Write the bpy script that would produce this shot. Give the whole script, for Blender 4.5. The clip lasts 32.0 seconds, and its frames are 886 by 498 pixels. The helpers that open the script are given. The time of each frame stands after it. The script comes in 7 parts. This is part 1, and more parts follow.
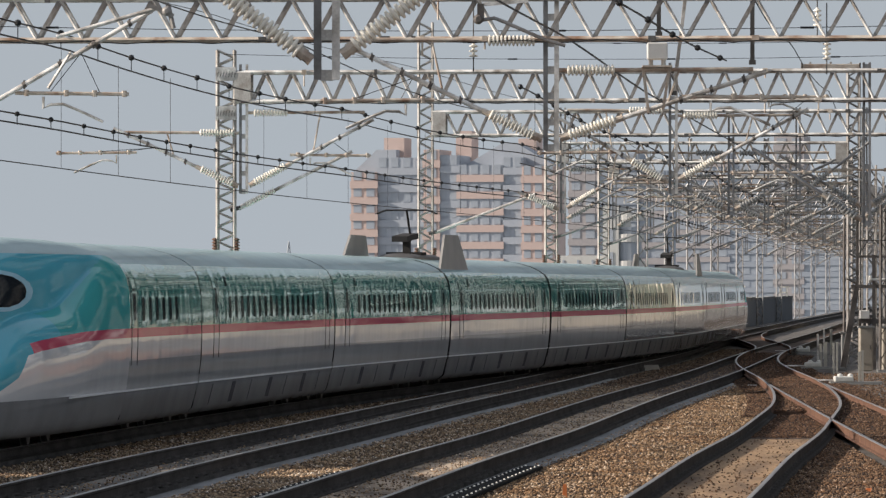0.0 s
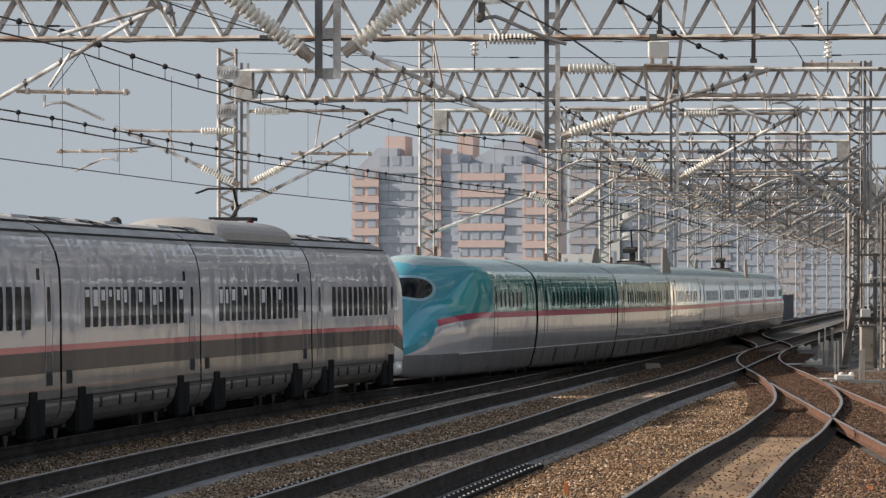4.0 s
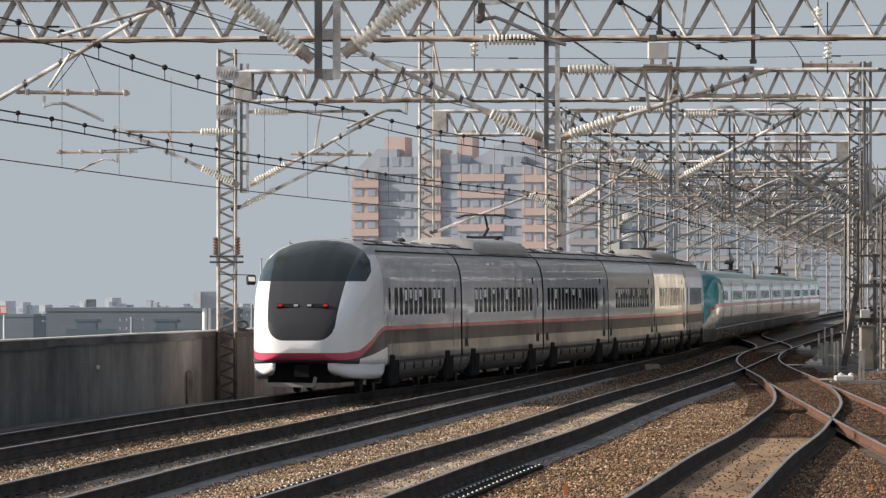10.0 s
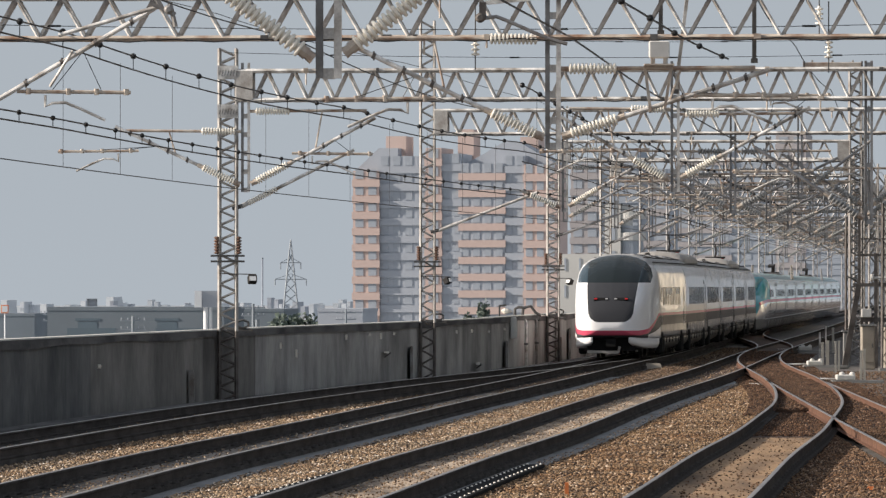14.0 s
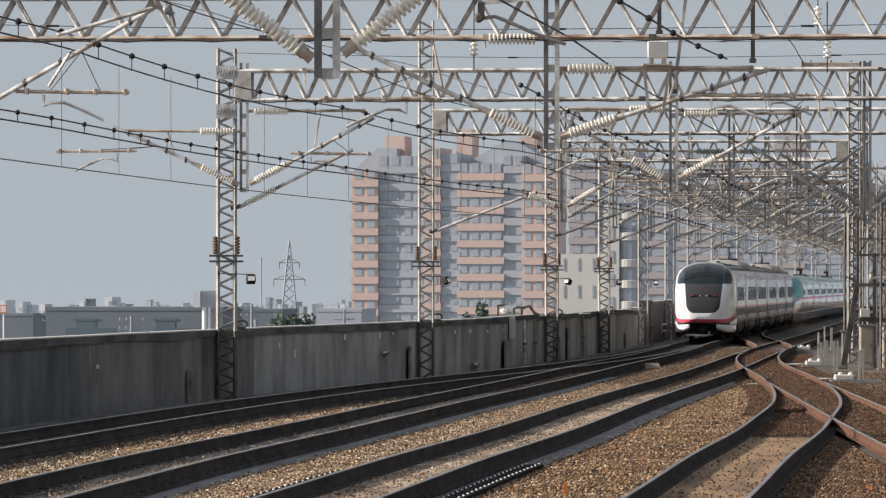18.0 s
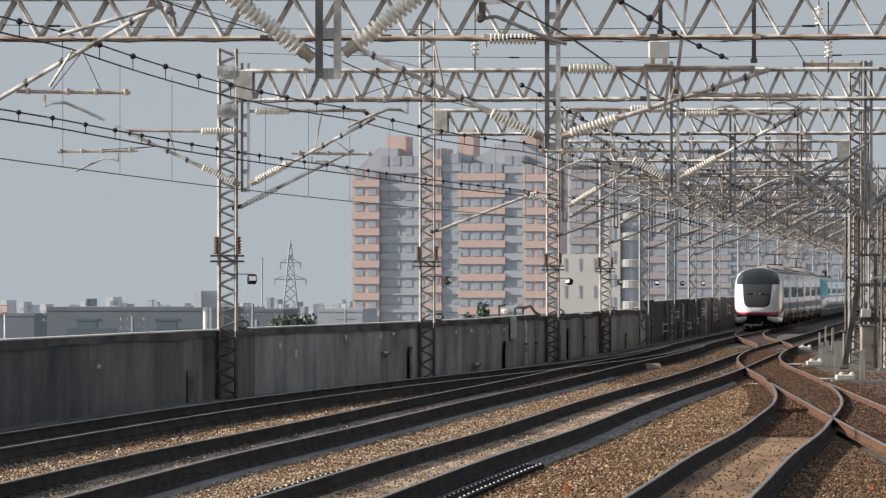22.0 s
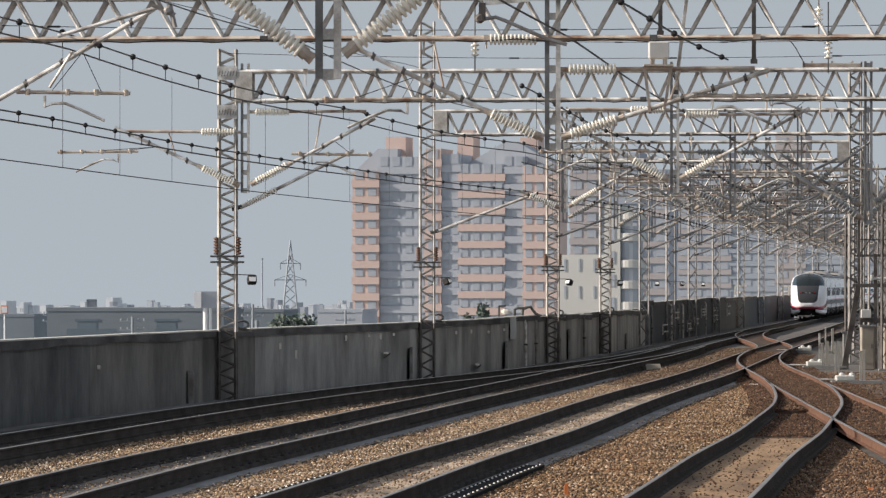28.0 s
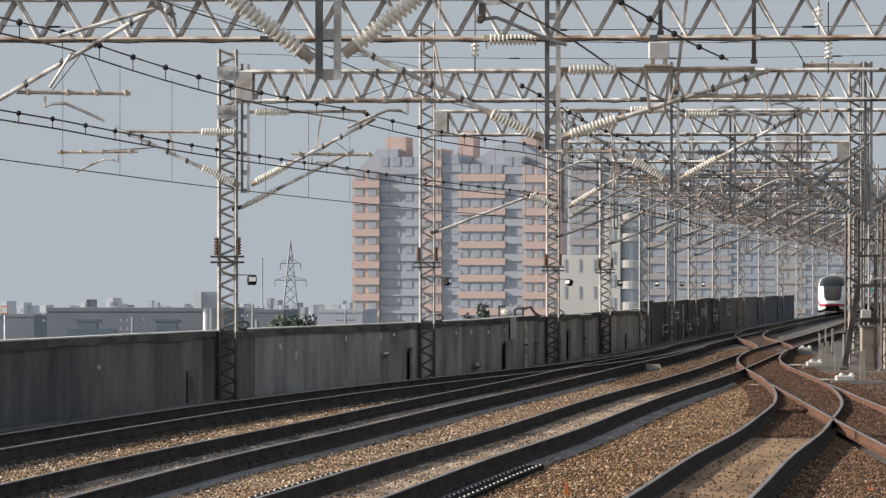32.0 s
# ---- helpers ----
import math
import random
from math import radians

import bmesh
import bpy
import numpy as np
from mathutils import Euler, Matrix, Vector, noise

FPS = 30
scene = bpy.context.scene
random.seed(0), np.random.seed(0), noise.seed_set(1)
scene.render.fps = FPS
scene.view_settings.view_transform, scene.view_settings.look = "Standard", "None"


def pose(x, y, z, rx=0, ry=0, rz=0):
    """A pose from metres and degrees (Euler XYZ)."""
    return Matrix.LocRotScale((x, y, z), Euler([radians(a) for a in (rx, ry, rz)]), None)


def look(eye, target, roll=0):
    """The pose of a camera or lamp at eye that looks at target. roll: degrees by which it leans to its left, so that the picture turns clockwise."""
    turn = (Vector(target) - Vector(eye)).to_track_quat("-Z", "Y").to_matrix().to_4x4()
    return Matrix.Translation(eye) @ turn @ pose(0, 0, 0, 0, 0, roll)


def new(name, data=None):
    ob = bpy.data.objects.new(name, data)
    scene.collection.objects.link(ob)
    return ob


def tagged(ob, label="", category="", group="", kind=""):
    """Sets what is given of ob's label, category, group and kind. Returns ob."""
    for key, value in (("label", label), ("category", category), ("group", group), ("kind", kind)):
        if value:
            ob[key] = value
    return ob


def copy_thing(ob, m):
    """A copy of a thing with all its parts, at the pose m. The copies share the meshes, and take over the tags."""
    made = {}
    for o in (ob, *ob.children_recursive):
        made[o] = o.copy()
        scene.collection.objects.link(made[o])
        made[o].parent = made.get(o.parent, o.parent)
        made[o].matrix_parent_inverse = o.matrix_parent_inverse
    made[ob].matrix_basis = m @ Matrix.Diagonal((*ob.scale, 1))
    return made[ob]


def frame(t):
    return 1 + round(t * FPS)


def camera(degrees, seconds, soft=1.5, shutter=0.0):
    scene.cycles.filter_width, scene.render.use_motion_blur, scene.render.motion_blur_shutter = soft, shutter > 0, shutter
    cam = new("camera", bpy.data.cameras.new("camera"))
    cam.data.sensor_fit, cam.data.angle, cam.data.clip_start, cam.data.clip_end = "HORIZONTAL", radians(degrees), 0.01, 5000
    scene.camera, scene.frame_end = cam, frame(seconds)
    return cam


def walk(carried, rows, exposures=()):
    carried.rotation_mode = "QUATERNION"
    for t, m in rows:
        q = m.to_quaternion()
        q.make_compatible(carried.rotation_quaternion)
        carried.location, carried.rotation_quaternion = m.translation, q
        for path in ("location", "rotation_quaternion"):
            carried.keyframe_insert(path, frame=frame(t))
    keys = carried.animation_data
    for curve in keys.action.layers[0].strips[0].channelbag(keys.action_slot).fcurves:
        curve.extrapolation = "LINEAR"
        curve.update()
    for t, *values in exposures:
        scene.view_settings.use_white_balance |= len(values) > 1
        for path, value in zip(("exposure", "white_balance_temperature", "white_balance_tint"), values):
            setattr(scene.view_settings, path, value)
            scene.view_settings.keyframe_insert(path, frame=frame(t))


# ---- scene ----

# ---- camera ----
cam = camera(7.353, 32.0, soft=1.35)
EYE = Vector((0.0, 0.0, 2.55))


def aim(dx, dy):
    """The tripod's pose, nudged by a fraction of a degree."""
    k = math.degrees(1 / 12200)
    return pose(*EYE, 90.3147 + dy * k, 0, dx * k)


walk(cam, [(t, aim(dx, dy)) for t, dx, dy in (
    (0.0, -1.3, 2.8), (0.5, -1.0, 1.4), (1.0, -0.2, 1.0), (1.5, 0.2, 0.2), (3.0, 0.0, 0.0), (3.5, 0.2, 0.0), (5.5, 1.8, 0.0),
    (6.0, 1.5, 0.0), (6.5, 0.4, 0.4), (7.0, 0.2, 0.6), (7.5, 0.0, 0.1), (9.5, 0.0, 0.2), (10.0, 0.1, 1.3), (10.5, 0.4, 1.5),
    (11.0, 1.2, 1.3), (11.5, 1.5, 0.5), (13.0, 1.7, 0.0), (13.5, 2.6, 0.0), (14.0, 2.1, 0.0), (16.5, 1.4, 0.0), (17.0, 0.6, -0.1),
    (18.5, -0.5, 0.0), (19.5, 0.0, -0.3), (21.0, 0.2, 0.0), (21.5, 1.3, 0.0), (23.0, 1.7, 0.1), (23.5, 2.7, 0.8), (24.5, 3.0, 1.3),
    (25.0, 2.7, 0.2), (25.5, 1.7, 0.0), (27.5, 1.4, 0.8), (28.5, 1.4, 1.5), (29.5, 1.8, 2.3), (30.0, 2.1, 3.1), (30.5, 1.7, 4.4),
    (31.0, 1.6, 3.9), (31.5, 1.9, 1.8), (32.0, 1.5, 1.5))])

# ---- light ----
SUN_AZ, SUN_EL = 266, 24     # degrees clockwise from +y; height over the horizon
world = bpy.data.worlds.new("sky")
scene.world = world
world.use_nodes = True
wn, wl = world.node_tree.nodes, world.node_tree.links
wn.clear()
sky = wn.new("ShaderNodeTexSky")
sky.sky_type, sky.sun_disc = "NISHITA", False
sky.sun_elevation, sky.sun_rotation = radians(SUN_EL), radians(SUN_AZ)
sky.air_density, sky.dust_density, sky.ozone_density = 1.0, 3.0, 1.0
geo = wn.new("ShaderNodeTexCoord")
sep = wn.new("ShaderNodeSeparateXYZ")
ramp = wn.new("ShaderNodeValToRGB")      # hazy air towards the horizon, all round
ramp.color_ramp.elements[0].position, ramp.color_ramp.elements[0].color = 0.0, (1, 1, 1, 1)
ramp.color_ramp.elements[1].position, ramp.color_ramp.elements[1].color = 0.6, (0.45, 0.45, 0.45, 1)
haze = wn.new("ShaderNodeMixRGB")
bg = wn.new("ShaderNodeBackground")
bg.inputs[1].default_value = 0.085
out = wn.new("ShaderNodeOutputWorld")
wl.new(geo.outputs["Generated"], sep.inputs[0])
wl.new(sep.outputs["Z"], ramp.inputs[0])
wl.new(ramp.outputs[0], haze.inputs[0])
wl.new(sky.outputs[0], haze.inputs[1])
lift = wn.new("ShaderNodeMapRange")      # the bright milky sky higher up
lift.inputs[1].default_value, lift.inputs[2].default_value = 0.06, 0.45
air = wn.new("ShaderNodeMixRGB")
air.inputs[1].default_value, air.inputs[2].default_value = (3.80, 4.20, 4.64, 1), (5.4, 5.7, 6.2, 1)
wl.new(sep.outputs["Z"], lift.inputs[0])
wl.new(lift.outputs[0], air.inputs[0])
wl.new(air.outputs[0], haze.inputs[2])
wl.new(haze.outputs[0], bg.inputs[0])
wl.new(bg.outputs[0], out.inputs[0])
sun = new("sun", bpy.data.lights.new("sun", "SUN"))
sun.data.energy, sun.data.angle, sun.data.color = 5.0, radians(1.2), (1.0, 0.905, 0.81)
sd = Vector((math.sin(radians(SUN_AZ)) * math.cos(radians(SUN_EL)), math.cos(radians(SUN_AZ)) * math.cos(radians(SUN_EL)), math.sin(radians(SUN_EL))))
sun.matrix_world = look(sd * 100, (0, 0, 0))
scene.view_settings.exposure = 0.40


# ---- materials ----
def paint(name, color, rough=0.5, metal=0.0, vary=0.15, scale=3.0, bump=0.0, grain=40.0, second=None, spot=0.5, stretch=(1, 1, 1), coat=0.0, piece=0.0, spec=0.5, wave=0.0):
    """A surface with two scales of variation: stains (towards `second`) and grain, with relief."""
    m = bpy.data.materials.new(name)
    m.use_nodes = True
    n, l = m.node_tree.nodes, m.node_tree.links
    b = n["Principled BSDF"]
    b.inputs["Roughness"].default_value, b.inputs["Metallic"].default_value = rough, metal
    b.inputs["Coat Weight"].default_value = coat
    b.inputs["Specular IOR Level"].default_value = spec
    b.inputs["Coat Roughness"].default_value = 0.04
    tc, mp = n.new("ShaderNodeTexCoord"), n.new("ShaderNodeMapping")
    mp.inputs["Scale"].default_value = stretch
    l.new(tc.outputs["Object"], mp.inputs[0])
    big, fine = n.new("ShaderNodeTexNoise"), n.new("ShaderNodeTexNoise")
    big.inputs["Scale"].default_value, fine.inputs["Scale"].default_value = scale, grain
    big.inputs["Detail"].default_value, fine.inputs["Detail"].default_value = 5, 3
    l.new(mp.outputs[0], big.inputs[0]), l.new(mp.outputs[0], fine.inputs[0])
    r = n.new("ShaderNodeValToRGB")
    c2 = second or tuple(c * (1 - 1.6 * vary) for c in color)
    r.color_ramp.elements[0].position, r.color_ramp.elements[0].color = max(spot - 0.18, 0), (*c2, 1)
    r.color_ramp.elements[1].position, r.color_ramp.elements[1].color = min(spot + 0.12, 1), (*color, 1)
    l.new(big.outputs[0], r.inputs[0])
    hsv = n.new("ShaderNodeHueSaturation")
    v = n.new("ShaderNodeMapRange")
    v.inputs[3].default_value, v.inputs[4].default_value = 1 - vary * 1.5, 1 + vary * 1.5
    l.new(fine.outputs[0], v.inputs[0]), l.new(v.outputs[0], hsv.inputs["Value"]), l.new(r.outputs[0], hsv.inputs["Color"])
    last = hsv.outputs[0]
    if piece:
        oi, h2, v2 = n.new("ShaderNodeObjectInfo"), n.new("ShaderNodeHueSaturation"), n.new("ShaderNodeMapRange")
        v2.inputs[3].default_value, v2.inputs[4].default_value = 1 - piece, 1 + piece
        l.new(oi.outputs["Random"], v2.inputs[0]), l.new(v2.outputs[0], h2.inputs["Value"]), l.new(last, h2.inputs["Color"])
        last = h2.outputs[0]
    l.new(last, b.inputs["Base Color"])
    if wave:      # slightly uneven panels under the gloss
        wv, wm, wb = n.new("ShaderNodeTexNoise"), n.new("ShaderNodeMapping"), n.new("ShaderNodeBump")
        wm.inputs["Scale"].default_value = (1, 0.55, 0.5)
        wv.inputs["Scale"].default_value, wv.inputs["Detail"].default_value = 1.5, 1
        wb.inputs["Strength"].default_value, wb.inputs["Distance"].default_value = 1.0, wave
        l.new(tc.outputs["Object"], wm.inputs[0]), l.new(wm.outputs[0], wv.inputs[0]), l.new(wv.outputs[0], wb.inputs["Height"])
        l.new(wb.outputs[0], b.inputs["Coat Normal"])
    if bump:
        bp = n.new("ShaderNodeBump")
        bp.inputs["Strength"].default_value, bp.inputs["Distance"].default_value = min(bump, 1), 0.02
        l.new(fine.outputs[0], bp.inputs["Height"]), l.new(bp.outputs[0], b.inputs["Normal"])
    return m


M_STEEL = paint("galvanised_steel", (0.86, 0.83, 0.78), 0.45, 0.15, 0.2, 2.5, 0.1, 30, second=(0.22, 0.185, 0.15), spot=0.51)
M_MAST = paint("weathered_mast_steel", (0.46, 0.44, 0.41), 0.5, 0.15, 0.25, 2.0, 0.1, 30, second=(0.20, 0.165, 0.135), spot=0.5)
M_MIDSTEEL = paint("weathered_grey_steel", (0.30, 0.29, 0.275), 0.5, 0.15, 0.2, 2.5, 0.1, 30, second=(0.16, 0.13, 0.11), spot=0.5)
M_POSTSHADE = paint("shaded_post_steel", (0.20, 0.20, 0.20), 0.5, 0.15, 0.2, 2.5, 0.1, 30, second=(0.11, 0.10, 0.09), spot=0.5)
M_RUSTY = paint("weathered_steel", (0.56, 0.49, 0.41), 0.6, 0.1, 0.15, 3, 0.1, 40, second=(0.25, 0.14, 0.085), spot=0.47)
M_DARKSTEEL = paint("dark_steel", (0.11, 0.105, 0.10), 0.55, 0.15, 0.15, 5, 0, 40, spec=0.25)
M_PAD = paint("rubber_pad", (0.105, 0.097, 0.09), 0.9, 0, 0.25, 3, 0, 30, stretch=(1, 0.3, 1), spec=0.0)
M_WIRE = paint("copper_wire", (0.035, 0.035, 0.036), 0.5, 0.6, 0.1, 5)
M_PORCELAIN = paint("porcelain", (0.88, 0.83, 0.73), 0.25, 0.0, 0.06, 6, 0, 40, second=(0.7, 0.62, 0.5), spot=0.34)
M_BROWNPORC = paint("brown_porcelain", (0.16, 0.09, 0.06), 0.3, 0, 0.1, 5)
M_CONCRETE = paint("stained_concrete", (0.28, 0.28, 0.265), 0.85, 0, 0.06, 0.3, 0.1, 9, second=(0.145, 0.14, 0.135), spot=0.5, stretch=(1.6, 1.6, 0.5))
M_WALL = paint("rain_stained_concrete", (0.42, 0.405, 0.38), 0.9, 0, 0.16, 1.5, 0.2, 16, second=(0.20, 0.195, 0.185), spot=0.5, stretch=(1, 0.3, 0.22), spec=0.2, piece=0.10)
M_WALLNEAR = paint("blackened_concrete", (0.16, 0.157, 0.15), 0.9, 0, 0.2, 1.5, 0.2, 16, second=(0.062, 0.066, 0.066), spot=0.53, stretch=(1, 0.3, 0.22), spec=0.2, piece=0.12)
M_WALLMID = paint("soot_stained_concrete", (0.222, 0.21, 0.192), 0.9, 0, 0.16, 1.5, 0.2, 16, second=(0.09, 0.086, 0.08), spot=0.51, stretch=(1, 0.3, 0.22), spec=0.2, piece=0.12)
M_COPING = paint("shaded_coping", (0.15, 0.145, 0.14), 0.9, 0, 0.15, 2.0, 0.1, 14, second=(0.06, 0.06, 0.06), spot=0.5, stretch=(1, 0.2, 1), spec=0.2)
M_CAP = paint("pale_coping_top", (0.55, 0.54, 0.5), 0.9, 0, 0.1, 1.0, 0.1, 14, second=(0.36, 0.35, 0.33), spot=0.4, spec=0.2)
M_SLABMID = paint("gravelly_slab", (0.42, 0.33, 0.245), 0.95, 0, 0.4, 1.2, 0.5, 14, second=(0.12, 0.095, 0.075), spot=0.5, stretch=(1, 0.3, 1), spec=0.2)
M_SLABGREY = paint("oil_streaked_slab", (0.26, 0.225, 0.19), 0.9, 0, 0.3, 0.9, 0.3, 12, second=(0.075, 0.068, 0.062), spot=0.53, stretch=(3, 0.15, 1), spec=0.2)
M_SLAB = paint("track_slab", (0.36, 0.235, 0.135), 0.9, 0, 0.3, 0.9, 0.3, 12, second=(0.15, 0.10, 0.065), spot=0.5, stretch=(2, 0.22, 1), spec=0.2)
M_MORTAR = paint("grey_mortar", (0.20, 0.198, 0.197), 0.6, 0, 0.3, 2, 0.2, 14, second=(0.10, 0.095, 0.09), spot=0.5, stretch=(1, 0.15, 1), spec=0.2)
M_BALLAST = paint("gravel", (0.12, 0.108, 0.098), 0.95, 0, 0.34, 0.5, 1.0, 16, second=(0.07, 0.061, 0.055), spot=0.5)
M_RAIL = paint("rail_side", (0.078, 0.069, 0.063), 0.85, 0.0, 0.25, 3, 0.1, 30, stretch=(1, 0.3, 1), spec=0.03)
M_RAILHEAD = paint("polished_railhead", (0.27, 0.25, 0.235), 0.45, 0.6, 0.15, 2, 0, 6, stretch=(1, 0.1, 1))
M_RUSTRAIL = paint("rusty_rail_side", (0.15, 0.082, 0.056), 0.85, 0.0, 0.25, 3, 0.1, 30, spec=0.1)
M_WHITE = paint("white_train_paint", (0.82, 0.82, 0.82), 0.4, 0, 0.02, 0.6, coat=0.5, spec=0.0, wave=0.004)
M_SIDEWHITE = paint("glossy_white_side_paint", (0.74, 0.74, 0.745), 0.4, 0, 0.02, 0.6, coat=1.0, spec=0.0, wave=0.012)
M_SILVER = paint("silver_train_paint", (0.58, 0.575, 0.60), 0.4, 0.0, 0.05, 0.5, 0, 8, second=(0.53, 0.525, 0.545), spot=0.4, coat=0.75, spec=0.0, wave=0.016)
M_SCREEN = paint("windscreen_glass", (0.018, 0.024, 0.026), 0.18, 0, 0.03, 1, spec=0.06)
M_CORNERGLASS = paint("corner_window_glass", (0.032, 0.05, 0.062), 0.18, 0, 0.03, 1, spec=0.10)
M_GREYROOF = paint("grey_train_roof", (0.40, 0.395, 0.39), 0.5, 0.0, 0.1, 0.9, 0, 10, second=(0.28, 0.27, 0.26), spot=0.48, stretch=(1, 0.5, 1), spec=0.25)
M_GREYPAINT = paint("grey_train_paint", (0.080, 0.078, 0.085), 0.4, 0.0, 0.08, 0.8, coat=0.2, spec=0.0, wave=0.004)
M_LOWER = paint("pale_grey_skirt_paint", (0.25, 0.232, 0.21), 0.3, 0.0, 0.1, 1.0, coat=0.5, spec=0.0, wave=0.004)
M_PINK = paint("pink_stripe_paint", (0.55, 0.085, 0.14), 0.4, 0, 0.03, 1, coat=0.5, spec=0.0, wave=0.005)
M_BLACKGLASS = paint("black_glass", (0.014, 0.018, 0.022), 0.3, 0, 0.03, 1, coat=0.22, spec=0.0, wave=0.004)
M_GREEN = paint("green_train_paint", (0.025, 0.35, 0.29), 0.4, 0.0, 0.05, 0.5, coat=1.0, spec=0.0, wave=0.018)
M_TEAL = paint("teal_nose_paint", (0.09, 0.38, 0.47), 0.4, 0.0, 0.04, 0.5, coat=0.3, spec=0.0)
M_TEAL2 = paint("teal_green_paint", (0.06, 0.36, 0.36), 0.4, 0.0, 0.04, 0.5, coat=0.35, spec=0.0)
M_RIM = paint("pale_rim_paint", (0.30, 0.55, 0.66), 0.3, 0, 0.03, 1, spec=0.2)
M_E5ROOF = paint("pale_green_roof_paint", (0.36, 0.47, 0.48), 0.5, 0.0, 0.06, 0.6, coat=0.3, spec=0.0)
# lower white greyed: the dark ground it mirrors is put into the colour
M_E5LOWER = paint("ground_shaded_white_paint", (0.46, 0.462, 0.47), 0.4, 0, 0.08, 0.6, coat=0.9, spec=0.0, wave=0.008)
M_E5SKIRT = paint("warm_grey_skirt_paint", (0.25, 0.248, 0.248), 0.4, 0.0, 0.12, 0.8, coat=0.5, spec=0.0)
M_BLACK = paint("black_rubber", (0.048, 0.046, 0.045), 0.85, 0, 0.1, 5, spec=0.12)
M_SKIRT3 = paint("dusty_beige_skirt_paint", (0.16, 0.148, 0.135), 0.55, 0, 0.15, 1.0, 0, 12, second=(0.09, 0.082, 0.075), spot=0.45, coat=0.1, spec=0.1)
# tower steel paled: haze put into the colour
M_PYLON = paint("hazy_tower_steel", (0.25, 0.275, 0.30), 0.6, 0, 0.08, 0.5)
# slab colour darkened to carry the parapet's shade
M_SHADESLAB = paint("shade_dark_slab", (0.145, 0.138, 0.132), 0.9, 0, 0.3, 0.9, 0.3, 12, second=(0.07, 0.065, 0.062), spot=0.5, stretch=(2, 0.22, 1), spec=0.1)
M_MAT = paint("black_rubber_mat", (0.02, 0.02, 0.02), 0.9, 0, 0.2, 3, spec=0.05)
M_PALEPLATE = paint("pale_white_plate", (0.86, 0.86, 0.84), 0.7, 0, 0.05, 2)
M_REDLAMP = paint("red_lamp_lens", (0.40, 0.02, 0.02), 0.2, 0, 0.02, 2)
M_CLEAR = paint("clear_lamp_lens", (0.38, 0.38, 0.37), 0.1, 0.3, 0.02, 2)
M_BEIGE = paint("beige_roof_cover", (0.38, 0.355, 0.325), 0.5, 0.05, 0.1, 1)
# far-town colours, paled and greyed: distance haze put into them
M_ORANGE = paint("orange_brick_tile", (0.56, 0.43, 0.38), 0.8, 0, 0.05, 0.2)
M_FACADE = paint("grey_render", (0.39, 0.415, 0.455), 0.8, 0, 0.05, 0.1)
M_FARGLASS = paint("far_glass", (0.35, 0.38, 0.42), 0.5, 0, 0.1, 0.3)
M_ORANGE_FAR = paint("hazed_brick_tile", (0.38, 0.35, 0.345), 0.8, 0, 0.05, 0.2)
M_FACADE_FAR = paint("hazed_grey_render", (0.32, 0.35, 0.395), 0.8, 0, 0.05, 0.1)
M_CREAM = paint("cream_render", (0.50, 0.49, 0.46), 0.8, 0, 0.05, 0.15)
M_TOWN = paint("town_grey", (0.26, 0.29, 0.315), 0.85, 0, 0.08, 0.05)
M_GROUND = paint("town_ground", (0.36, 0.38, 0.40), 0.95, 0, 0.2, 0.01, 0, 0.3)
M_LEAF = paint("leaves", (0.125, 0.16, 0.13), 0.8, 0, 0.3, 0.8)
M_WOODPOST = paint("pale_post", (0.46, 0.43, 0.37), 0.7, 0, 0.12, 2)
M_ORANGE2 = paint("orange_peg_paint", (0.75, 0.22, 0.06), 0.6, 0, 0.08, 6)
# mast steel greyed for distance: haze put into the colour
M_FARMAST = paint("hazed_mast_steel", (0.33, 0.325, 0.32), 0.5, 0.15, 0.2, 2.0, 0, 30, second=(0.17, 0.155, 0.145), spot=0.5)
M_TANBOX = paint("tan_concrete", (0.34, 0.30, 0.245), 0.8, 0, 0.12, 1.5, 0.1, 30)
M_WAREHOUSE = paint("slate_metal_cladding", (0.165, 0.195, 0.22), 0.85, 0, 0.08, 0.2)
M_LOADDOOR = paint("blue_grey_shutter", (0.115, 0.155, 0.185), 0.8, 0, 0.1, 0.4)
M_CREAMTILE = paint("cream_wall_tile", (0.74, 0.66, 0.52), 0.7, 0, 0.06, 0.4)
# render paled towards the sky, haze put into its colour
M_FARTOWN = paint("hazed_town_render", (0.58, 0.61, 0.64), 0.9, 0, 0.06, 0.05)
M_SLABDARK = paint("rusty_slab", (0.085, 0.054, 0.038), 0.9, 0, 0.35, 0.9, 0.3, 12, second=(0.042, 0.03, 0.024), spot=0.5, stretch=(2, 0.22, 1), spec=0.2)
M_RUSTSHADE = paint("rusted_or_shaded_steel", (0.135, 0.118, 0.105), 0.75, 0.1, 0.25, 3, 0.1, 30, second=(0.06, 0.05, 0.045), spot=0.5)
# porcelain dimmed for far insulators, haze put into the colour
M_FARPORC = paint("hazed_porcelain", (0.33, 0.325, 0.31), 0.4, 0, 0.1, 4)
M_DARKWALL = paint("dark_barrier_wall", (0.05, 0.058, 0.068), 0.8, 0, 0.1, 0.4, 0.1, 9)
M_PANEL = paint("charcoal_front_panel", (0.045, 0.046, 0.05), 0.4, 0, 0.04, 1, coat=0.15, spec=0.1)
M_DARKGLASS = paint("dark_tower_cladding", (0.045, 0.05, 0.055), 0.8, 0, 0.2, 0.1, 0, 1, spec=0.0)
M_EAST = paint("dim_tan_concrete", (0.20, 0.175, 0.14), 0.9, 0, 0.12, 0.6, 0.1, 9)
M_BOX = paint("pale_grey_enamel", (0.62, 0.60, 0.56), 0.45, 0, 0.06, 3)


